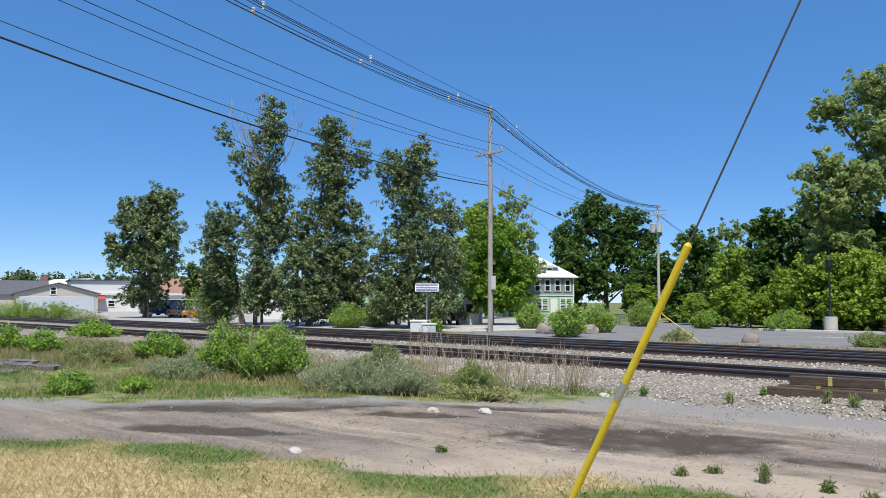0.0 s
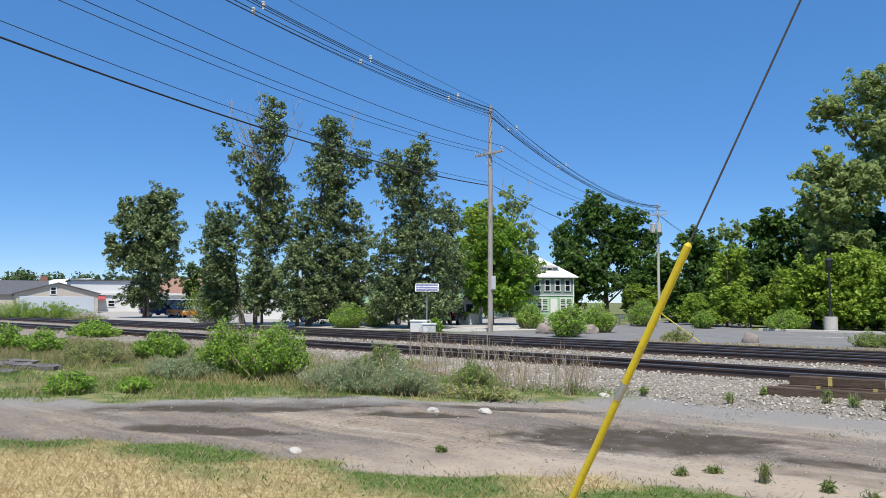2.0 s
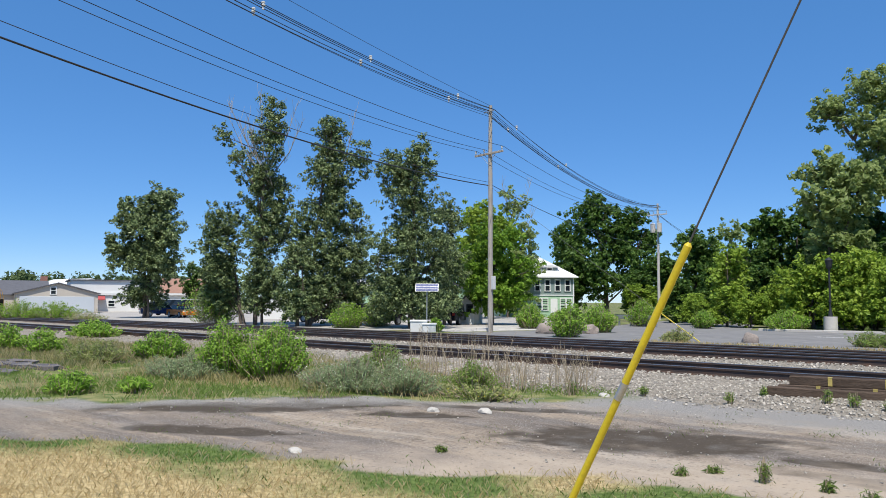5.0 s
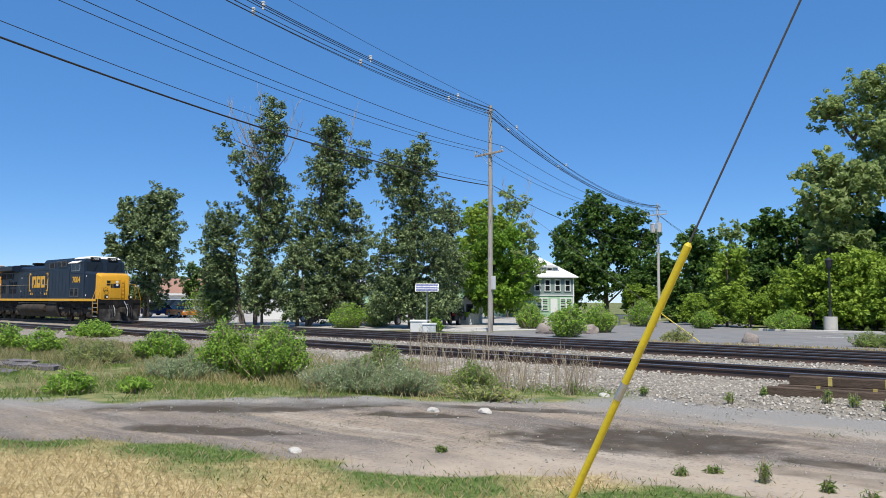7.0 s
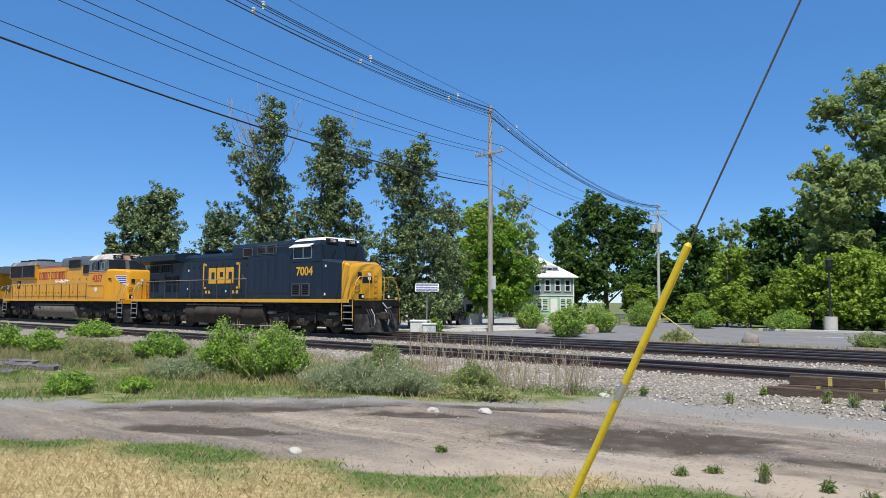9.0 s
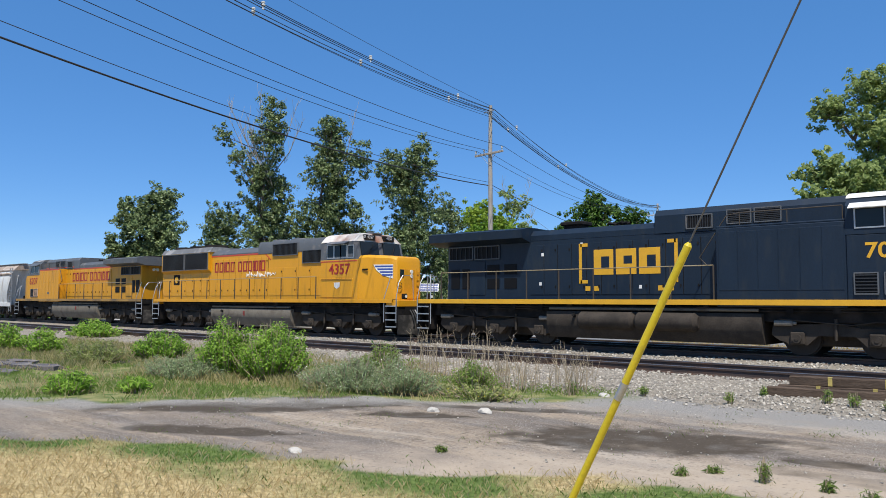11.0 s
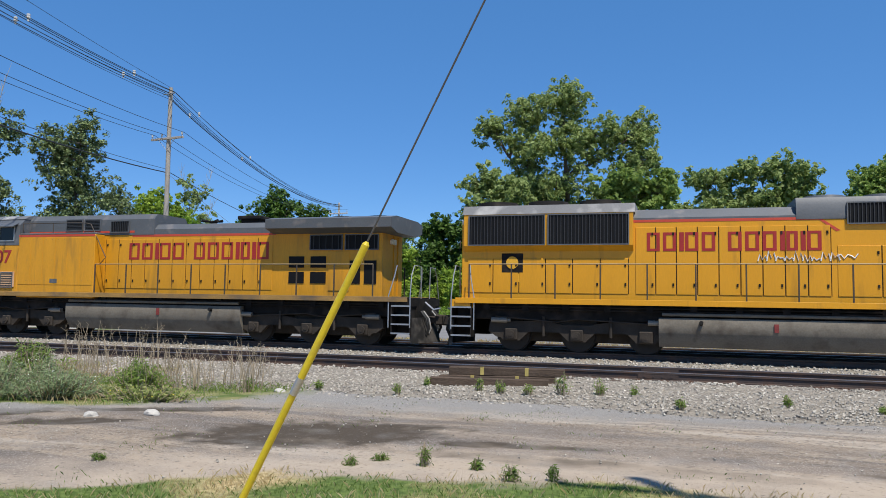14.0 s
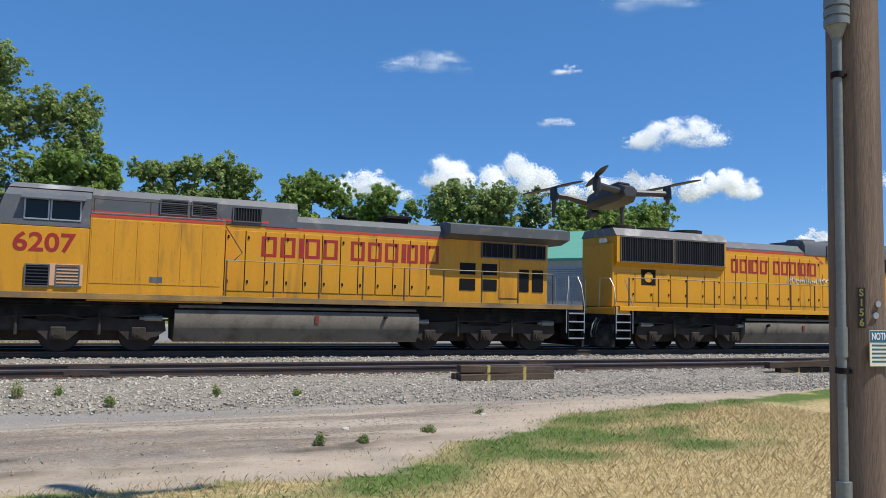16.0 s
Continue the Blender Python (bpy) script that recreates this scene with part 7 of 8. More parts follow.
for a, d, w, h, dd in ((-43.15, 46.2, 1.0, 0.62, 0.7), (-42.35, 45.6, 0.8, 0.45, 0.6)):
    c = thing("signal_box", "low white metal equipment box by the track", "equipment box", Matrix.Translation(at(a, d, -0.25)) @ Matrix.Rotation(radians(40), 4, "Z"), "equipment boxes")
    part("body", Shape().box(-w / 2, w / 2, -dd / 2, dd / 2, -0.05, h, 0.02), box_white, c)
    part("lid", Shape().prism([(-dd / 2 - 0.04, h), (dd / 2 + 0.04, h), (dd / 2 + 0.04, h + 0.03), (0, h + 0.1), (-dd / 2 - 0.04, h + 0.03)], 0, -w / 2 - 0.04, w / 2 + 0.04), box_white, c)

# ---- buildings ----
siding_mint = mat("mint_siding", (0.33, 0.5, 0.32), 0.08, 0.8, 30, 0.7, bump=0.05)
# duller green with eave shade in the colour; the dormer takes it too
shaded_teal = mat("shaded_grey_green", (0.2, 0.26, 0.24), 0.15, 2, 30, 0.85, bump=0.2)
roof_white = mat("white_roof", (0.66, 0.66, 0.65), 0.1, 1, 20, 0.6, bump=0.05)
roof_dark = mat("dark_shingles", (0.1, 0.1, 0.11), 0.25, 2, 25, 0.9, bump=0.3)
tan_wall = mat("tan_siding", (0.5, 0.45, 0.38), 0.08, 0.6, 30, 0.75, bump=0.05)
white_wall = mat("white_siding", (0.68, 0.68, 0.65), 0.06, 0.6, 30, 0.7, bump=0.05)
pale_blue = mat("pale_metal_door", (0.5, 0.54, 0.57), 0.06, 0.6, 30, 0.6, bump=0.05)
trim_white = mat("white_trim", (0.75, 0.75, 0.72), 0.05, 2, 30, 0.6, bump=0.0)
awning_red = mat("awning_red", (0.35, 0.06, 0.06), 0.12, 2, 30, 0.8, bump=0.05)
brick_red = mat("chimney_brick", (0.3, 0.14, 0.1), 0.3, 6, 30, 0.9, bump=0.4)
brown_roof = mat("brown_roof", (0.3, 0.17, 0.12), 0.2, 2, 20, 0.9, bump=0.2)


def window_at(parent, x, z, w, h, y, frame=None):
    """A window in a wall that faces -y, with frame, sill and pane."""
    f = Shape()
    for a, b, c, d in ((x - w / 2 - 0.1, x + w / 2 + 0.1, z + h, z + h + 0.12), (x - w / 2 - 0.1, x - w / 2, z, z + h), (x + w / 2, x + w / 2 + 0.1, z, z + h), (x - w / 2, x + w / 2, z + h / 2 - 0.03, z + h / 2 + 0.03)):
        f.box(a, b, y - 0.06, y + 0.05, c, d)
    wn = part("window", f, frame or trim_white, parent)
    part("sill", Shape().box(x - w / 2 - 0.14, x + w / 2 + 0.14, y - 0.1, y + 0.05, z - 0.08, z), frame or trim_white, wn)
    part("pane", Shape().box(x - w / 2, x + w / 2, y - 0.02, y, z, z + h), cab_glass, wn)


def lapped(parent, x0, x1, y, z0, z1, step, material):
    """Boards that overlap, on a wall that faces -y."""
    z = z0
    while z < z1 - 0.02:
        e = min(z1, z + step)
        part("siding_board", Shape().prism([(y - 0.03, z), (y, z), (y, e), (y - 0.008, e)], 0, x0, x1), material, parent)
        z += step


def building(name, label, az, dist, w, depth, eave, ridge, wall, roof, turn=0.0, gable_front=True, over=0.3, category="building"):
    """A house with its front to -y: walls, and a gable roof with thickness."""
    t = thing(name, label, category, Matrix.Translation(at(az, dist, -0.28)) @ Matrix.Rotation(radians(-az + turn), 4, "Z"))
    if gable_front:
        part("wall", Shape().prism([(-w / 2, 0), (w / 2, 0), (w / 2, eave), (0, ridge), (-w / 2, eave)], 1, 0, depth), wall, t)
        for s in (-1, 1):
            part("roof", Shape().prism([(0, ridge + 0.02), (s * (w / 2 + over), eave - over * (ridge - eave) / (w / 2) + 0.02), (s * (w / 2 + over), eave - over * (ridge - eave) / (w / 2) + 0.17), (0, ridge + 0.17)], 1, -over, depth + over), roof, t)
    else:
        part("wall", Shape().prism([(0, 0), (depth, 0), (depth, eave), (depth / 2, ridge), (0, eave)], 0, -w / 2, w / 2), wall, t)
        for a, b in ((0, -over), (depth, depth + over)):
            part("roof", Shape().prism([(depth / 2, ridge + 0.02), (b, eave - over * (ridge - eave) / (depth / 2) + 0.02), (b, eave - over * (ridge - eave) / (depth / 2) + 0.17), (depth / 2, ridge + 0.17)], 0, -w / 2 - over, w / 2 + over), roof, t)
    return t


h = thing("house", "two-storey mint green house with white hipped roof", "house", Matrix.Translation(at(-34.0, 95, -0.28)) @ Matrix.Rotation(radians(34.0 + 16), 4, "Z"))
part("wall", Shape().box(-4.3, 4.3, 0, 9, 0, 5.0), siding_mint, h)
part("roof", Shape().loft([[(x0, y0, z), (x1, y0, z), (x1, y1, z), (x0, y1, z)] for x0, x1, y0, y1, z in ((-4.8, 4.8, -0.5, 9.5, 4.92), (-4.8, 4.8, -0.5, 9.5, 5.06), (-1.2, 1.2, 4.3, 4.7, 7.7))]), roof_white, h)
# upper half of the wall: the eave's shadow is painted as darker grey-green
part("upper_wall", Shape().box(-4.34, 4.34, -0.06, 0.0, 2.75, 4.95), shaded_teal, h, "duller grey-green upper storey, eave shade in its colour")
lapped(h, -4.3, 4.3, 0.0, 0.2, 2.7, 0.2, siding_mint)
part("belt_trim", Shape().box(-4.36, 4.36, -0.1, 0.0, 2.68, 2.8), trim_white, h)
for x in (-0.4, 0.9, 2.2, 3.5):
    window_at(h, x, 3.3, 0.55, 1.3, -0.06)
for x in (-0.2, 0.6, 2.9, 3.7):
    window_at(h, x, 0.9, 0.62, 1.4, 0.0)
part("front_door", Shape().box(1.3, 2.2, -0.06, 0, 0.3, 2.3, 0.02), trim_white, h)
part("corner_board", Shape().box(4.2, 4.34, -0.08, 0.05, 0, 4.9), trim_white, h)
dm = part("dormer", Shape().box(0.6, 2.4, 1.0, 3.4, 5.2, 6.3), shaded_teal, h)
part("dormer_roof", Shape().prism([(0.3, 6.25), (2.7, 6.25), (2.7, 6.36), (1.5, 6.6), (0.3, 6.36)], 1, 0.7, 3.8), roof_white, dm)
window_at(dm, 1.5, 5.65, 0.6, 0.5, 1.0)
h = building("house", "small pale mint cottage with gable roof", -45.9, 82, 5.0, 7, 2.4, 3.7, siding_mint, roof_dark, 0)
window_at(h, -0.9, 0.9, 0.7, 1.1, 0)
window_at(h, 0.9, 0.9, 0.7, 1.1, 0)
lapped(h, -2.4, 2.4, 0.0, 0.2, 2.3, 0.2, siding_mint)
h = building("house", "mint green house with gable roof behind trees", -41.0, 88, 6.0, 8, 2.7, 4.3, siding_mint, roof_dark, 8)
window_at(h, 0.8, 1.0, 0.8, 1.2, 0)
lapped(h, -2.9, 2.9, 0.0, 0.2, 2.6, 0.2, siding_mint)
h = building("house", "grey house with tall chimney behind trees", -47.6, 92, 5.5, 7, 3.4, 5.2, white_wall, roof_dark, 20)
part("chimney", Shape().box(0.8, 1.4, 2, 2.6, 4, 6.2), white_wall, h)
h = building("entry_shed", "small white entry shed with dark roof", -39.3, 61, 1.45, 2.4, 1.85, 2.55, white_wall, roof_dark, -8, category="shed")
part("door", Shape().box(-0.35, 0.35, -0.05, 0, 0.05, 1.8, 0.01), trim_white, h)
window_at(h, 0, 1.05, 0.35, 0.5, -0.05, iron)
h = building("warehouse", "tan gabled warehouse with pale metal doors", -68.3, 118, 10.2, 26, 2.75, 4.15, tan_wall, roof_dark, 4)
part("sliding_door", Shape().box(-4.7, 4.6, -0.08, 0, 0.1, 2.35, 0.02), pale_blue, h, "wide pale blue-grey metal door")
window_at(h, -0.6, 2.7, 0.6, 0.9, 0)
for k in range(20):
    part("batten", Shape().box(-4.9 + k * 0.5, -4.87 + k * 0.5, -0.02, 0.0, 2.4, min(4.0, 2.75 + 1.4 * (1 - abs(-4.9 + k * 0.5) / 5.1))), tan_wall, h)
h = building("warehouse", "low tan building with dark shingled roof", -71.6, 128, 12, 12, 2.6, 4.7, tan_wall, roof_dark, 0, False)
part("chimney", Shape().box(-2.2, -1.4, 5, 5.8, 3.5, 6.6), brick_red, h, "red brick chimney")
part("chimney", Shape().box(5.2, 6.2, 7, 8, 3.5, 5.6), brick_red, h, "red brick chimney")
h = building("store_building", "long white flat-roofed store with red awning", -64.9, 134, 12.5, 14, 5.0, 5.02, white_wall, roof_dark, 5)
part("awning", Shape().prism([(-0.05, 2.6), (-1.1, 2.0), (-1.1, 1.9), (-0.05, 2.2)], 0, -4.6, -1.2), awning_red, h, "faded red awning")
part("fascia", Shape().box(-6.2, 6.2, -0.25, 0, 2.7, 3.1), white_wall, h)
for x in (-3.9, -2.6, -0.2):
    window_at(h, x, 0.9, 0.9, 0.9, 0)
part("porch_rail", Shape().box(-7.8, -4.6, -1.2, -1.1, 0.9, 1.0).box(-7.8, -7.7, -1.2, -1.1, 0, 1).box(-4.7, -4.6, -1.2, -1.1, 0, 1).box(-6.3, -6.2, -1.2, -1.1, 0, 1), roof_dark, h)
building("barn", "pale metal-roofed barn behind the store", -66.3, 165, 11, 14, 4.2, 6.0, white_wall, roof_white, 30)
h = building("garage_building", "white garage building with brown roof", -59.6, 126, 9.5, 10, 3.0, 5.3, white_wall, brown_roof, 0, False)
# dark sheet on the wall, painted as the shade within an open bay
part("bay_opening", Shape().box(0.6, 3.4, -0.04, 0, 0.05, 2.4), roof_dark, h)
part("fascia", Shape().box(-4.7, 4.7, -0.5, 0, 2.7, 3.0), white_wall, h)
h = building("outbuilding", "white storage building behind the poplars", -53.6, 78, 3.2, 5, 2.2, 2.8, white_wall, roof_dark, 0)

# long metal building beyond the train
mb = thing("metal_building", "white metal-clad building with a green roof", "building", Matrix.Translation((14.5, 50.5, -0.28)) @ Matrix.Rotation(radians(-58.6), 4, "Z"))
metal_white = mat("metal_cladding", (0.62, 0.64, 0.63), 0.06, 1, 20, 0.5, bump=0.05)
green_roof = mat("green_metal_roof", (0.12, 0.33, 0.23), 0.1, 1, 20, 0.5, bump=0.05)
part("wall", Shape().prism([(0, 0), (12, 0), (12, 4.6), (6, 6.6), (0, 4.6)], 0, -20, 20), metal_white, mb)
part("roof", Shape().prism([(6, 6.62), (-0.5, 4.45), (-0.5, 4.6), (6, 6.8)], 0, -20.4, 20.4), green_roof, mb)
part("roof", Shape().prism([(6, 6.62), (12.5, 4.45), (12.5, 4.6), (6, 6.8)], 0, -20.4, 20.4), green_roof, mb)
for k in range(80):
    part("wall_rib", Shape().box(-19.9 + k * 0.5, -19.85 + k * 0.5, -0.04, 0.0, 0.2, 4.5), metal_white, mb)
lv = Shape()
for k in range(16):
    lv.box(14.0, 18.5, -0.12, -0.03, 2.2 + k * 0.12, 2.28 + k * 0.12)
part("louver_panel", lv, galv, mb)


# ---- parked vehicles ----
def car(label, place, turn, paint, kind="suv"):
    t = thing("car", label, "car", Matrix.Translation(place) @ Matrix.Rotation(radians(turn), 4, "Z"), "parked cars")
    L, Wd = (4.6, 1.85)
    if kind == "suv":
        low = [(-2.3, 0.35), (-2.32, 0.95), (-1.3, 1.02), (0.9, 1.02), (2.1, 0.95), (2.3, 0.6), (2.25, 0.35)]
        top = [(-2.22, 1.0), (-2.0, 1.6), (0.1, 1.66), (0.95, 1.02)]
    elif kind == "van":
        low = [(-2.4, 0.35), (-2.42, 1.1), (1.2, 1.1), (2.1, 1.0), (2.4, 0.65), (2.35, 0.35)]
        top = [(-2.4, 1.08), (-2.3, 1.9), (0.6, 1.92), (1.4, 1.08)]
    else:
        low = [(-2.3, 0.3), (-2.32, 0.85), (-1.4, 0.92), (0.6, 0.92), (2.1, 0.78), (2.35, 0.5), (2.3, 0.3)]
        top = [(-1.7, 0.9), (-0.9, 1.32), (0.1, 1.34), (0.95, 0.9)]
    body = Shape()
    rings = [[(x, y, z) for x, z in low] for y in (-Wd / 2 + 0.08, -Wd / 2, Wd / 2, Wd / 2 - 0.08)]
    for r, q in ((rings[0], 0.94), (rings[3], 0.94)):
        r[:] = [(x * q, y * 1.0, 0.62 + (z - 0.62) * q) for x, y, z in r]
    rings[0] = [(x, -Wd / 2, z) for x, y, z in rings[0]]
    rings[3] = [(x, Wd / 2, z) for x, y, z in rings[3]]
    rings[1] = [(x, -Wd / 2 + 0.1, z) for x, y, z in rings[1]]
    rings[2] = [(x, Wd / 2 - 0.1, z) for x, y, z in rings[2]]
    b = part("body", body.loft(rings), paint, t)
    g = Shape().loft([[(x, y * (0.86 if z > 1.15 else 1), z) for x, z in top] for y in (-Wd / 2 + 0.12, Wd / 2 - 0.12)])
    part("glasshouse", g, cab_glass, t)
    zt = max(z for x, z in top)
    xs_ = [x for x, z in top if z > zt - 0.1]
    part("roof", Shape().box(min(xs_) - 0.02, max(xs_) + 0.02, -Wd / 2 + 0.22, Wd / 2 - 0.22, zt - 0.01, zt + 0.04, 0.015), paint, t)
    for x in (-1.4, 1.4):
        for s in (-1, 1):
            w = part("wheel", Shape().rod((x, s * 0.72, 0.33), (x, s * 0.94, 0.33), 0.33, n=18), hose_mat, t)
            part("rim", Shape().rod((x, s * 0.941, 0.33), (x, s * 0.95, 0.33), 0.2, n=14), galv, w)
    for s in (-1, 1):
        part("tail_light", Shape().box(-2.35, -2.28, s * 0.75 - 0.1, s * 0.75 + 0.1, 0.75, 0.92, 0.01), red_paint, b)
        part("headlight", Shape().box(2.18, 2.3, s * 0.65 - 0.15, s * 0.65 + 0.15, 0.62, 0.75, 0.01), lamp_lens, b)
    part("plate_bar", Shape().box(-2.36, -2.32, -0.2, 0.2, 0.6, 0.72), trim_white, b)
    return t


black_car = mat("car_black", (0.012, 0.014, 0.02), 0.1, 2, 30, 0.2, bump=0.0)
blue_car = mat("car_blue", (0.03, 0.06, 0.15), 0.1, 2, 30, 0.25, bump=0.0)
orange_car = mat("car_orange", (0.62, 0.17, 0.01), 0.06, 2, 30, 0.25, bump=0.0)
white_car = mat("car_white", (0.7, 0.7, 0.7), 0.06, 2, 30, 0.3, bump=0.0)
car("black parked sport-utility car seen from behind", at(-40.5, 61, -0.24), 112, black_car)
car("dark parked car under the trees", at(-50.3, 66, -0.24), 20, black_car, "coupe")
car("dark parked car under the trees", at(-46.2, 58, -0.24), 100, black_car)
car("bright orange parked sports coupe", at(-60.3, 86, -0.24), -8, orange_car, "coupe")
car("dark blue parked car beside the poplar", at(-61.7, 91, -0.24), 70, blue_car)
car("white parked van before the garage", at(-60.2, 96, -0.24), -80, white_car, "van")
car("white parked van before the garage", at(-61.0, 100, -0.24), -80, white_car, "van")

# low steel barrier by the street
br = thing("guard_rail", "short galvanised guard rail by the street", "guard rail", Matrix.Translation(at(-27.0, 60, -0.25)) @ Matrix.Rotation(radians(-20), 4, "Z"))
part("beam", Shape().box(-2.2, 2.2, -0.05, 0, 0.55, 0.85, 0.02), galv, br)
for x in (-2, -0.7, 0.7, 2):
    part("post", Shape().box(x - 0.06, x + 0.06, 0, 0.1, -0.2, 0.8), galv, br)
# ---- the near utility pole ----
np_place = (4.25, 3.32, -0.42)
npole = thing("utility_pole", "weathered brown wooden pole with conduit and signs", "utility pole", Matrix.Translation(np_place))
near_wood = mat("near_pole_wood", (0.21, 0.15, 0.108), 0.4, 1.6, 45, 0.9, bump=0.9, stretch=(7, 7, 0.25), dist=0.012, dirt=(0.1, 0.075, 0.06), dirt_amount=0.35, dirt_scale=1.2)
s = Shape()
n = 28
rings = []
for k in range(30):
    z = -0.6 + 14.6 * k / 29
    r0 = 0.163 - 0.0038 * max(0, z)
    rings.append([((r0 + 0.006 * noise.noise((math.cos(a) * 2.5, math.sin(a) * 2.5, z * 0.25))) * math.cos(a), (r0 + 0.006 * noise.noise((math.cos(a) * 2.5, math.sin(a) * 2.5, z * 0.25))) * math.sin(a), z) for a in (2 * math.pi * j / n for j in range(n))])
part("pole", s.loft(rings), near_wood, npole)
part("crossarm", Shape().box(-1.2, 1.2, -0.2, -0.09, 12.8, 12.93, 0.01), pole_wood, npole)
for x in (-1.1, -0.4, 0.4, 1.1):
    i = Shape()
    insulator(i, (x, -0.14, 12.93))
    part("insulator", i, glass_ins, npole)


def on_pole(deg, r, z):
    """A place on the pole's skin; 0 degrees faces the eye, positive is to the right as seen from it."""
    a = math.atan2(-3.32, -4.25) + radians(deg)
    return Vector((r * math.cos(a), r * math.sin(a), z))


conduit_grey = mat("conduit_grey", (0.2, 0.22, 0.21), 0.2, 3, 40, 0.45, metal=0.2, bump=0.05)
c0 = on_pole(-26, 0.188, 0)
cd = part("conduit", Shape().tube([c0 + Vector((0, 0, z)) for z in (0.0, 1.0, 2.5, 3.75)], 0.027, 12), conduit_grey, npole, "grey steel conduit")
cl = Shape().rod(c0 + Vector((0, 0, 3.7)), c0 + Vector((0, 0, 3.78)), 0.03, 0.06, n=14)
for k in range(4):
    z = 3.78 + k * 0.06
    cl.rod(c0 + Vector((0, 0, z)), c0 + Vector((0, 0, z + 0.045)), 0.075, n=16).rod(c0 + Vector((0, 0, z + 0.045)), c0 + Vector((0, 0, z + 0.06)), 0.062, n=16)
cl.rod(c0 + Vector((0, 0, 4.02)), c0 + Vector((0, 0, 4.1)), 0.07, 0.025, n=14)
part("weather_head", cl, conduit_grey, cd)
part("service_cable", Shape().tube([c0 + Vector((0, 0, 4.08)), c0 * 0.97 + Vector((0, 0, 7)), c0 * 0.95 + Vector((0, 0, 12))], 0.017, 8), wire_mat, cd)
for z in (3.45, 1.62, 0.78):
    part("conduit_strap", Shape().rod(c0 + Vector((0, 0, z)), c0 + Vector((0, 0, z + 0.035)), 0.04, n=12).rod(c0 * 1.05 + Vector((0, 0, z + 0.015)), on_pole(-10, 0.17, z + 0.015), 0.012, n=6), black_metal, cd)
for za, zb, rr in ((1.72, 1.9, 0.034), (0.86, 0.98, 0.045)):
    part("coupling", Shape().rod(c0 + Vector((0, 0, za)), c0 + Vector((0, 0, zb)), rr, n=12), conduit_grey, cd)
part("lower_conduit", Shape().rod(c0 + Vector((0, 0, -0.1)), c0 + Vector((0, 0, 0.88)), 0.05, n=14), conduit_grey, cd)
tag_black = mat("tag_black", (0.015, 0.015, 0.015), 0.1, 4, 40, 0.5, bump=0.0)
tag_yellow = mat("tag_yellow", (0.33, 0.29, 0.07), 0.1, 4, 40, 0.5, bump=0.0)
face = math.atan2(-3.32, -4.25)


def plate_pose(deg, z, r=0.164):
    """A pose on the skin: x along it to the right, z up, -y outwards."""
    p = on_pole(deg, r, z)
    return Matrix.Translation(p) @ Matrix.Rotation(face + radians(deg) + math.pi / 2, 4, "Z")


tg = part("pole_tag", Shape().box(-0.02, 0.02, -0.004, 0, -0.122, 0.122), tag_black, npole, "black tag with yellow characters")
tg.matrix_basis = plate_pose(9, 2.02)
for k, ch in enumerate("S156"):
    lettering("tag_character", ch, 0.062, tag_yellow, tg, Matrix.Translation((0, -0.0055, 0.09 - k * 0.06)) @ pose(0, 0, 0, 90, 0, 0), 0.001, 0.85, 0.002)
sign_white = mat("sign_cream", (0.72, 0.68, 0.5), 0.1, 6, 40, 0.6, bump=0.0, dirt=(0.5, 0.44, 0.3), dirt_amount=0.2)
sign_blue = mat("sign_blue", (0.02, 0.12, 0.2), 0.1, 4, 40, 0.5, bump=0.0)
sg = part("notice_sign", Shape().box(-0.09, 0.09, -0.005, 0, -0.107, 0.107), sign_white, npole, "cream notice sign with blue heading")
sg.matrix_basis = plate_pose(47, 1.78, 0.17)
part("heading", Shape().box(-0.088, 0.088, -0.007, -0.005, 0.035, 0.104), sign_blue, sg)
lettering("heading_text", "NOTICE", 0.06, white_paint, sg, Matrix.Translation((0.0, -0.008, 0.069)) @ pose(0, 0, 0, 90, 0, 0), 0.0006, 0.72, 0.001)
for k in range(5):
    part("text_bar", Shape().box(-0.075, 0.075 - 0.012 * (k % 2), -0.0065, -0.005, 0.012 - k * 0.024, 0.023 - k * 0.024), sign_blue, sg)
for dx, z in ((12.0, 2.045), (6.0, 1.975)):
    m_ = part("metal_tag", Shape().rod((0, -0.004, 0), (0, 0, 0), 0.02, n=14), galv, npole)
    m_.matrix_basis = plate_pose(32 + dx, z)

# ---- drone, bird and clouds ----
drone_grey = mat("drone_grey", (0.032, 0.031, 0.032), 0.12, 20, 90, 0.5, bump=0.05)
drone_dark = mat("drone_dark", (0.018, 0.018, 0.02), 0.1, 20, 90, 0.4, bump=0.0)
drone = thing("drone", "small grey folding quadcopter drone in the air", "drone")
bd = Shape().loft([[(x * 0.88, -y * 0.8, z0 * 0.85), (x * 0.88, -y, z0 * 0.2), (x * 0.88, -y * 0.75, z1 * 0.8), (x * 0.88, y * 0.75, z1 * 0.8), (x * 0.88, y, z0 * 0.2), (x * 0.88, y * 0.8, z0 * 0.85)] for x, y, z0, z1 in ((-0.105, 0.024, -0.02, 0.012), (-0.08, 0.036, -0.032, 0.028), (0.02, 0.04, -0.034, 0.034), (0.08, 0.034, -0.024, 0.026), (0.1, 0.024, -0.012, 0.016))])
db = part("body", bd, drone_grey, drone)
part("battery", Shape().box(-0.07, 0.05, -0.024, 0.024, 0.02, 0.032, 0.005), drone_dark, db)
part("camera_gimbal", Shape().rod((0.085, -0.014, -0.03), (0.085, 0.014, -0.03), 0.013, n=12), drone_dark, db)
part("vent", Shape().box(-0.02, 0.02, -0.0425, -0.0395, 0.0, 0.014), drone_dark, db)
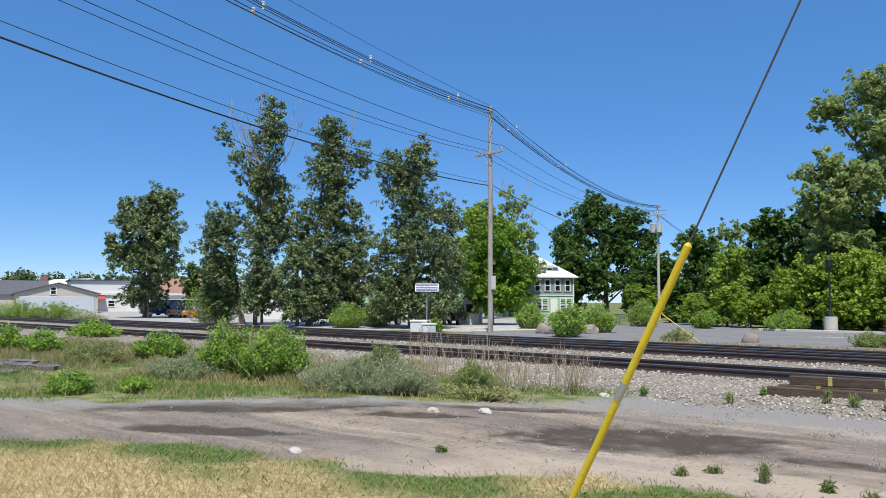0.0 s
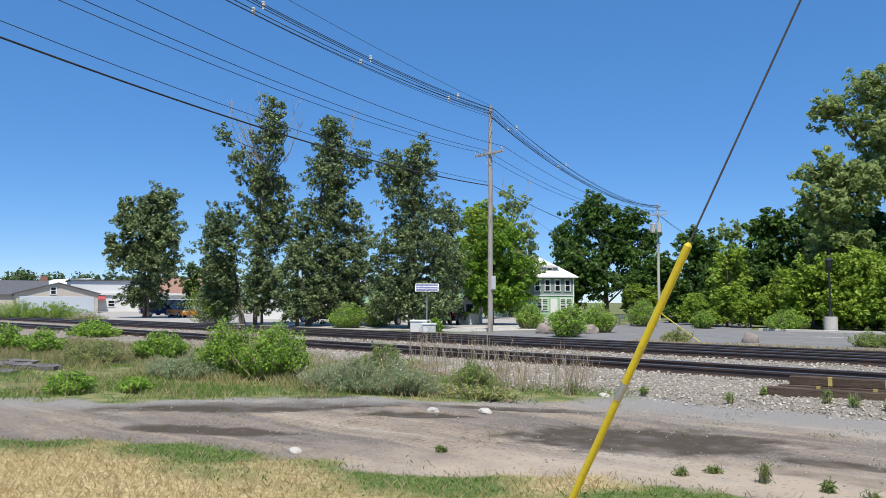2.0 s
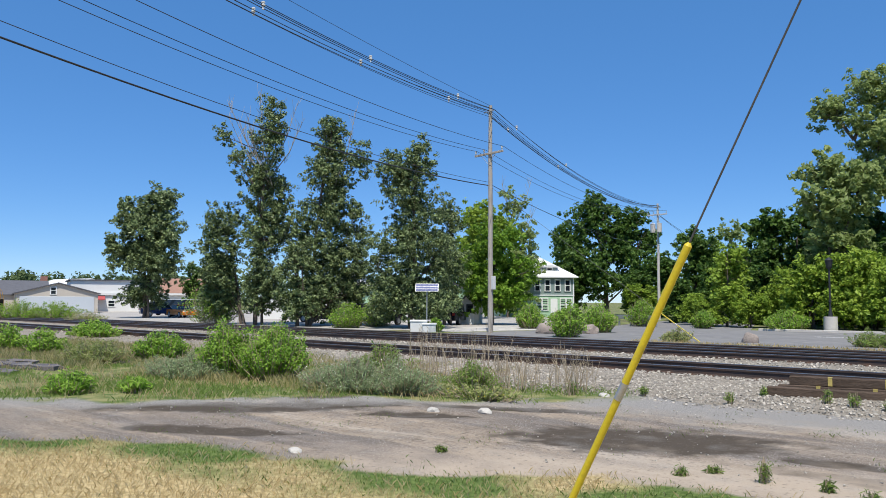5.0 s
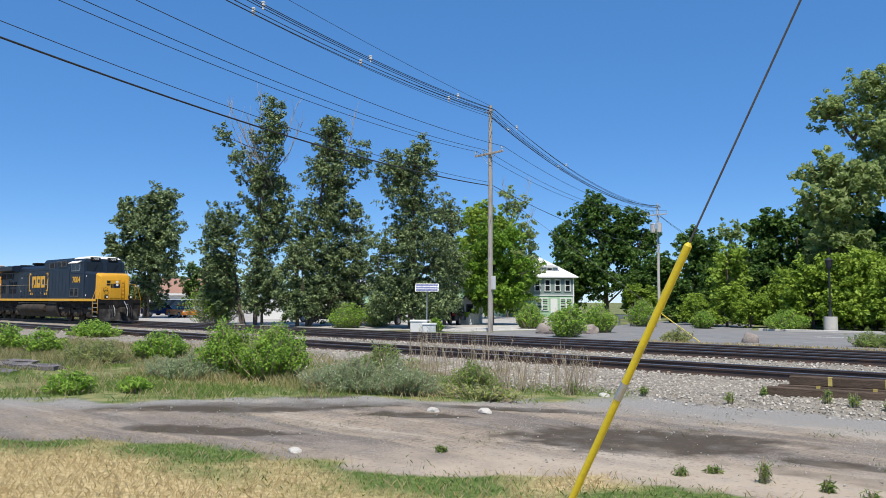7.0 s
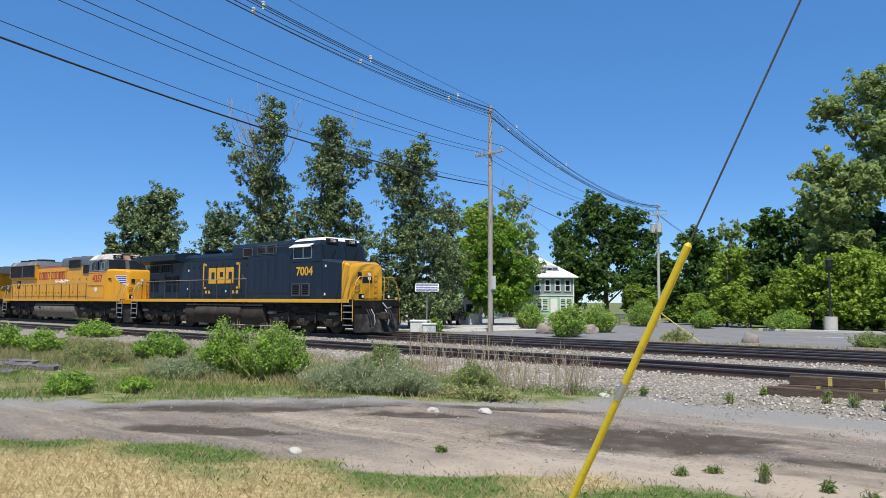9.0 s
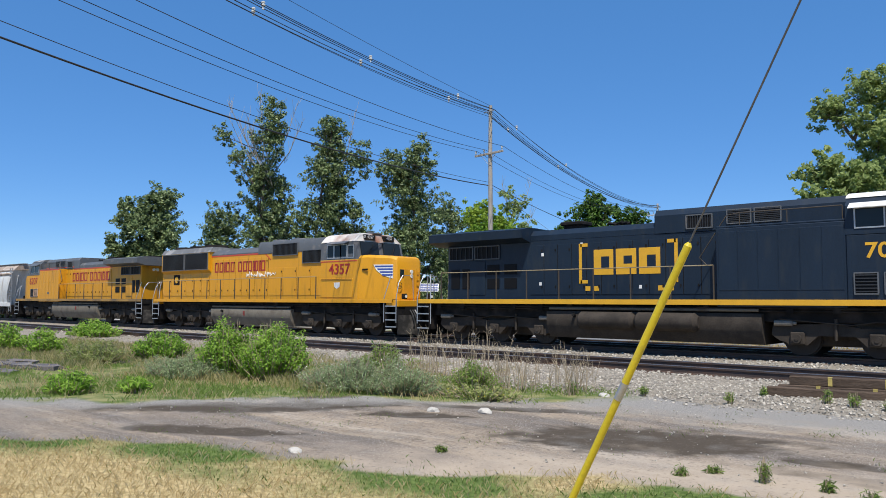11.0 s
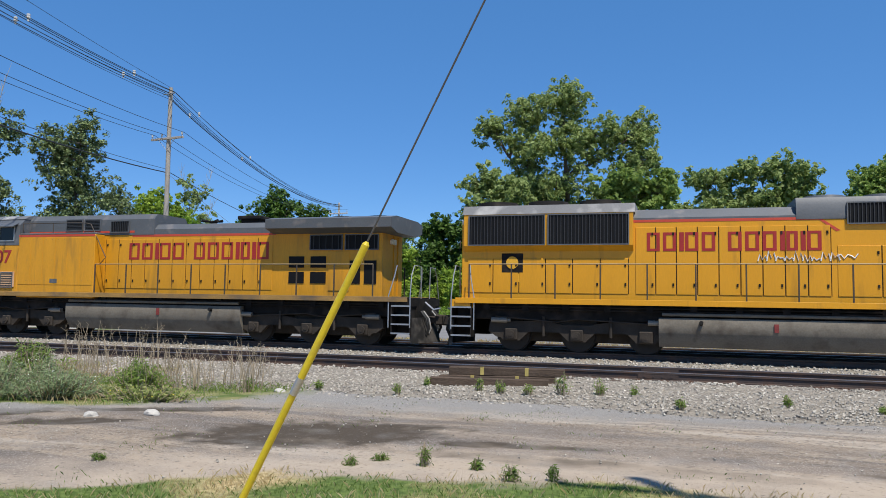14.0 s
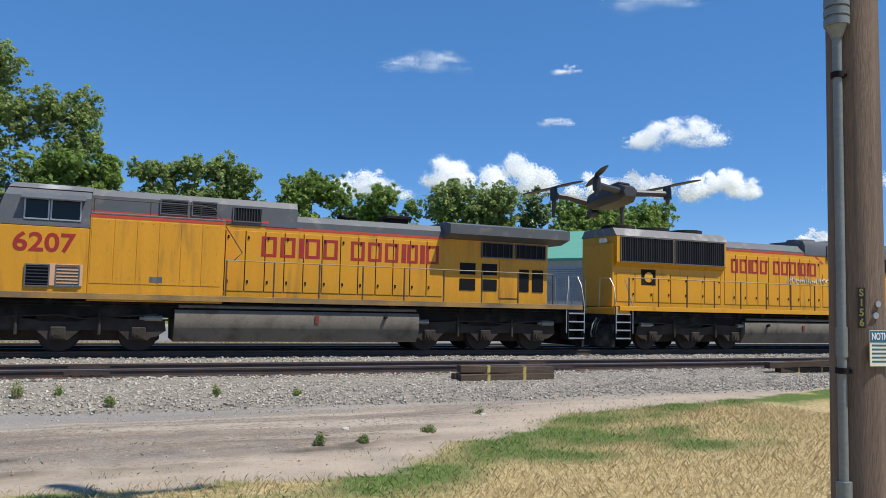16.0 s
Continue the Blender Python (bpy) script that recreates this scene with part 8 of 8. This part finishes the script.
ROTORS = []
for sx, sy, z in ((1, 1, 0.02), (1, -1, 0.02), (-1, 1, 0.0), (-1, -1, 0.0)):
    e = (sx * 0.103, sy * 0.133, z)
    arm = part("arm", Shape().tube([(sx * 0.075, sy * 0.034, 0.0), (sx * 0.09, sy * 0.085, z * 0.7), e], [0.011, 0.009, 0.01], 8), drone_grey, drone)
    part("motor", Shape().rod((e[0], e[1], z - 0.016), (e[0], e[1], z + 0.02), 0.012, n=14), drone_dark, arm)
    part("landing_leg", Shape().rod((e[0], e[1], z - 0.014), (e[0] + 0.004, e[1] * 1.02, z - (0.07 if sx > 0 else 0.03)), 0.007, 0.005, n=8), drone_grey, arm)
    p = Shape()
    for q in (0, math.pi):
        pts = [(0.0, -0.006), (0.03, -0.013), (0.08, -0.011), (0.105, -0.003), (0.105, 0.003), (0.05, 0.008), (0.0, 0.006)]
        p.prism([(x * math.cos(q) - y * math.sin(q), x * math.sin(q) + y * math.cos(q)) for x, y in pts], 2, 0.0, 0.0025)
    r = part("propeller", p, drone_dark, drone)
    r.matrix_basis = pose(e[0], e[1], z + 0.022)
    ROTORS.append((r, Vector((e[0], e[1], z + 0.022)), sx * sy))
bird = thing("bird", "small dark bird flying across the sky", "bird")
feather = mat("dark_feather", (0.03, 0.028, 0.03), 0.2, 20, 90, 0.8, bump=0.0)
part("body", Shape().loft([[(x, r * math.cos(a), r * math.sin(a)) for a in (0, 1.05, 2.1, 3.14, 4.19, 5.24)] for x, r in ((-0.13, 0.005), (-0.06, 0.025), (0.02, 0.032), (0.08, 0.02), (0.11, 0.004))]), feather, bird)
WINGS = []
for s_ in (-1, 1):
    w = part("wing", Shape().prism([(0.05, 0), (0.03, s_ * 0.12), (-0.03, s_ * 0.22), (-0.05, s_ * 0.12), (-0.05, 0)], 2, 0, 0.006), feather, bird)
    WINGS.append((w, s_))
part("tail", Shape().prism([(-0.1, -0.012), (-0.2, -0.035), (-0.2, 0.035), (-0.1, 0.012)], 2, 0, 0.005), feather, bird)


def cloud_material():
    m = bpy.data.materials.new("cloud_white")
    m.use_nodes = True
    n, l = m.node_tree.nodes, m.node_tree.links
    d, t, mix = n.new("ShaderNodeBsdfDiffuse"), n.new("ShaderNodeBsdfTranslucent"), n.new("ShaderNodeMixShader")
    d.inputs[0].default_value = (0.95, 0.95, 0.95, 1)
    t.inputs[0].default_value = (0.95, 0.95, 0.96, 1)
    mix.inputs[0].default_value = 0.5
    l.new(d.outputs[0], mix.inputs[1])
    l.new(t.outputs[0], mix.inputs[2])
    # a little emission added to whiten the clouds' grey undersides
    glow, both = n.new("ShaderNodeEmission"), n.new("ShaderNodeAddShader")
    glow.inputs[0].default_value, glow.inputs[1].default_value = (0.9, 0.95, 1.0, 1), 0.1
    l.new(mix.outputs[0], both.inputs[0])
    l.new(glow.outputs[0], both.inputs[1])
    l.new(both.outputs[0], n["Material Output"].inputs[0])
    return m


cloud_white = cloud_material()


def cloud(az, el, w, h, seed, wispy=0.0):
    """A heap of soft lumps of tiny flakes, far off; w and h in degrees."""
    rng = np.random.default_rng(int(seed * 10))
    dist = 1900.0
    c = at(az, dist * math.cos(radians(el)), 1.56 + dist * math.sin(radians(el)))
    k = dist * math.tan(radians(1.0))
    lumps = []
    for i in range(34 if wispy else 46):
        u = rng.uniform(-0.5, 0.5)
        top = math.sqrt(max(0.03, 1 - (2 * u) ** 2)) * (0.6 + 0.4 * abs(math.sin(u * 8 + seed)))
        v = rng.random() ** (0.9 if wispy else 1.2)
        r = h * k * rng.uniform(0.13, 0.24) * (1.15 - 0.45 * v)
        lumps.append((u * (w - 0.25 * h) * k, rng.uniform(-0.15, 0.15) * w * k, (-0.36 + 0.78 * v * top) * h * k, r))
    pts = []
    for x, y, z, r in lumps:
        n = int(520 * (r / (0.2 * h * k)) ** 2 * (0.05 + rng.random() ** 2 if wispy > 0.2 else 1.0) * (1 - wispy) * (h / 2.4) ** 1.6 * (1.5 if wispy > 0.2 else 1.0)) + 12
        d = rng.normal(size=(n, 3))
        d /= np.linalg.norm(d, axis=1)[:, None]
        q = rng.random(n) ** 0.6 * (1.0 + (0.2 + wispy) * np.abs(rng.normal(size=n)))
        bulge = np.array([noise.noise((a * 3 + x, b * 3 + seed, e * 3 + z)) for a, b, e in d])
        p = d * (r * q * (1 + 0.35 * bulge))[:, None] * np.array([1.15 + 3 * wispy, 1.0, 0.95 - wispy])
        pts.append(p + np.array([x, y, z]))
    me = leaf_cloud(np.concatenate(pts), np.full(sum(len(p) for p in pts), 0.02 * k), 1, k * (0.064 if wispy < 0.2 else 0.034), int(seed * 7), 0.3)
    me.name = "cloud"
    me.materials.append(cloud_white)
    ob = new("cloud", me)
    ob.matrix_basis = Matrix.Translation(c) @ Matrix.Rotation(radians(-az), 4, "Z")
    return tagged(ob, "thin white wisp of summer cloud" if wispy else "white heaped summer cloud above the trees", "cloud", "summer clouds")


for k, (a, e, w, h, wisp) in enumerate([(21.7, 18.3, 5.6, 2.0, 0.35), (32.6, 17.6, 2.0, 0.75, 0.3), (31.8, 13.9, 2.5, 0.9, 0.4), (38.9, 22.2, 5.4, 1.8, 0.35), (40.4, 12.9, 6.3, 2.5, 0.12), (43.4, 9.2, 5.4, 2.4, 0.0),
                                        (36.5, 9.4, 7.5, 2.2, 0.0), (29.0, 10.0, 6.0, 3.0, 0.0), (23.6, 10.1, 4.1, 2.9, 0.05), (17.4, 9.1, 6.5, 2.5, 0.05), (49.6, 5.2, 2.6, 1.2, 0.0), (52.5, 9.0, 4.0, 1.6, 0.2)]):
    cloud(a, e, w, h, k + 1.5, wisp)
# ---- the near track, piece by piece ----
track(NEAR_TRACK, 0.0, "rusty near railway track on wooden ties", "railway_track_near", True)


DRONE_WAY = [(0.0, 35.0, 8.3), (14.8, 35.0, 8.3), (15.0, 35.1, 8.35), (15.3, 35.6, 8.4), (15.5, 36.1, 8.4), (15.8, 35.9, 8.25), (16.0, 35.75, 8.2)]
BIRD_WAY = [(0.0, 12.0, 12.0), (1.5, -6.5, 14.2), (2.2, -13.25, 15.24), (2.6, -17.05, 15.85), (3.2, -20.98, 16.27), (3.5, -22.95, 17.03), (3.8, -25.45, 18.36), (5.5, -40.0, 27.0), (8.0, -70.0, 38.0), (11.0, -110.0, 40.0),
            (16.0, -170.0, 40.0)]


def motions():
    for ob, c, turn in MOVERS:
        walk(ob, [(t, pose(c + s, MAIN_TRACK, 0, 0, 0, turn)) for t, s in RUN])
    steps = [0.0] + [k / 30 for k in range(165, 481)]
    start = travel(5.5)
    for ob, x, sense, r in WHEELS:
        walk(ob, [(t, pose(x, 0, r) @ Matrix.Rotation(sense * (max(travel(t), start) - start) / r, 4, "Y")) for t in steps])
    walk(drone, [(t, Matrix.Translation(at(a, 2.33, 1.56 + 2.33 * math.tan(radians(e)))) @ pose(0, 0, 0, 1, 7, 92 + 2 * (t > 15.3))) for t, a, e in DRONE_WAY])
    spins = [0.0] + [14.8 + k / 30 for k in range(37)]
    for ob, p, sense in ROTORS:
        walk(ob, [(t, Matrix.Translation(p) @ Matrix.Rotation(0.7 * sense + sense * 1.35 * i, 4, "Z")) for i, t in enumerate(spins)])
    walk(bird, [(t, Matrix.Translation(at(a, 45.0, 1.56 + 45 * math.tan(radians(e)))) @ pose(0, 0, 0, 0, -12, 190)) for t, a, e in BIRD_WAY])
    beats = [k / 10 for k in range(161)]
    for ob, side in WINGS:
        walk(ob, [(t, pose(0, 0, 0, side * (25 if i % 2 else -20), 0, 0)) for i, t in enumerate(beats)])


motions()
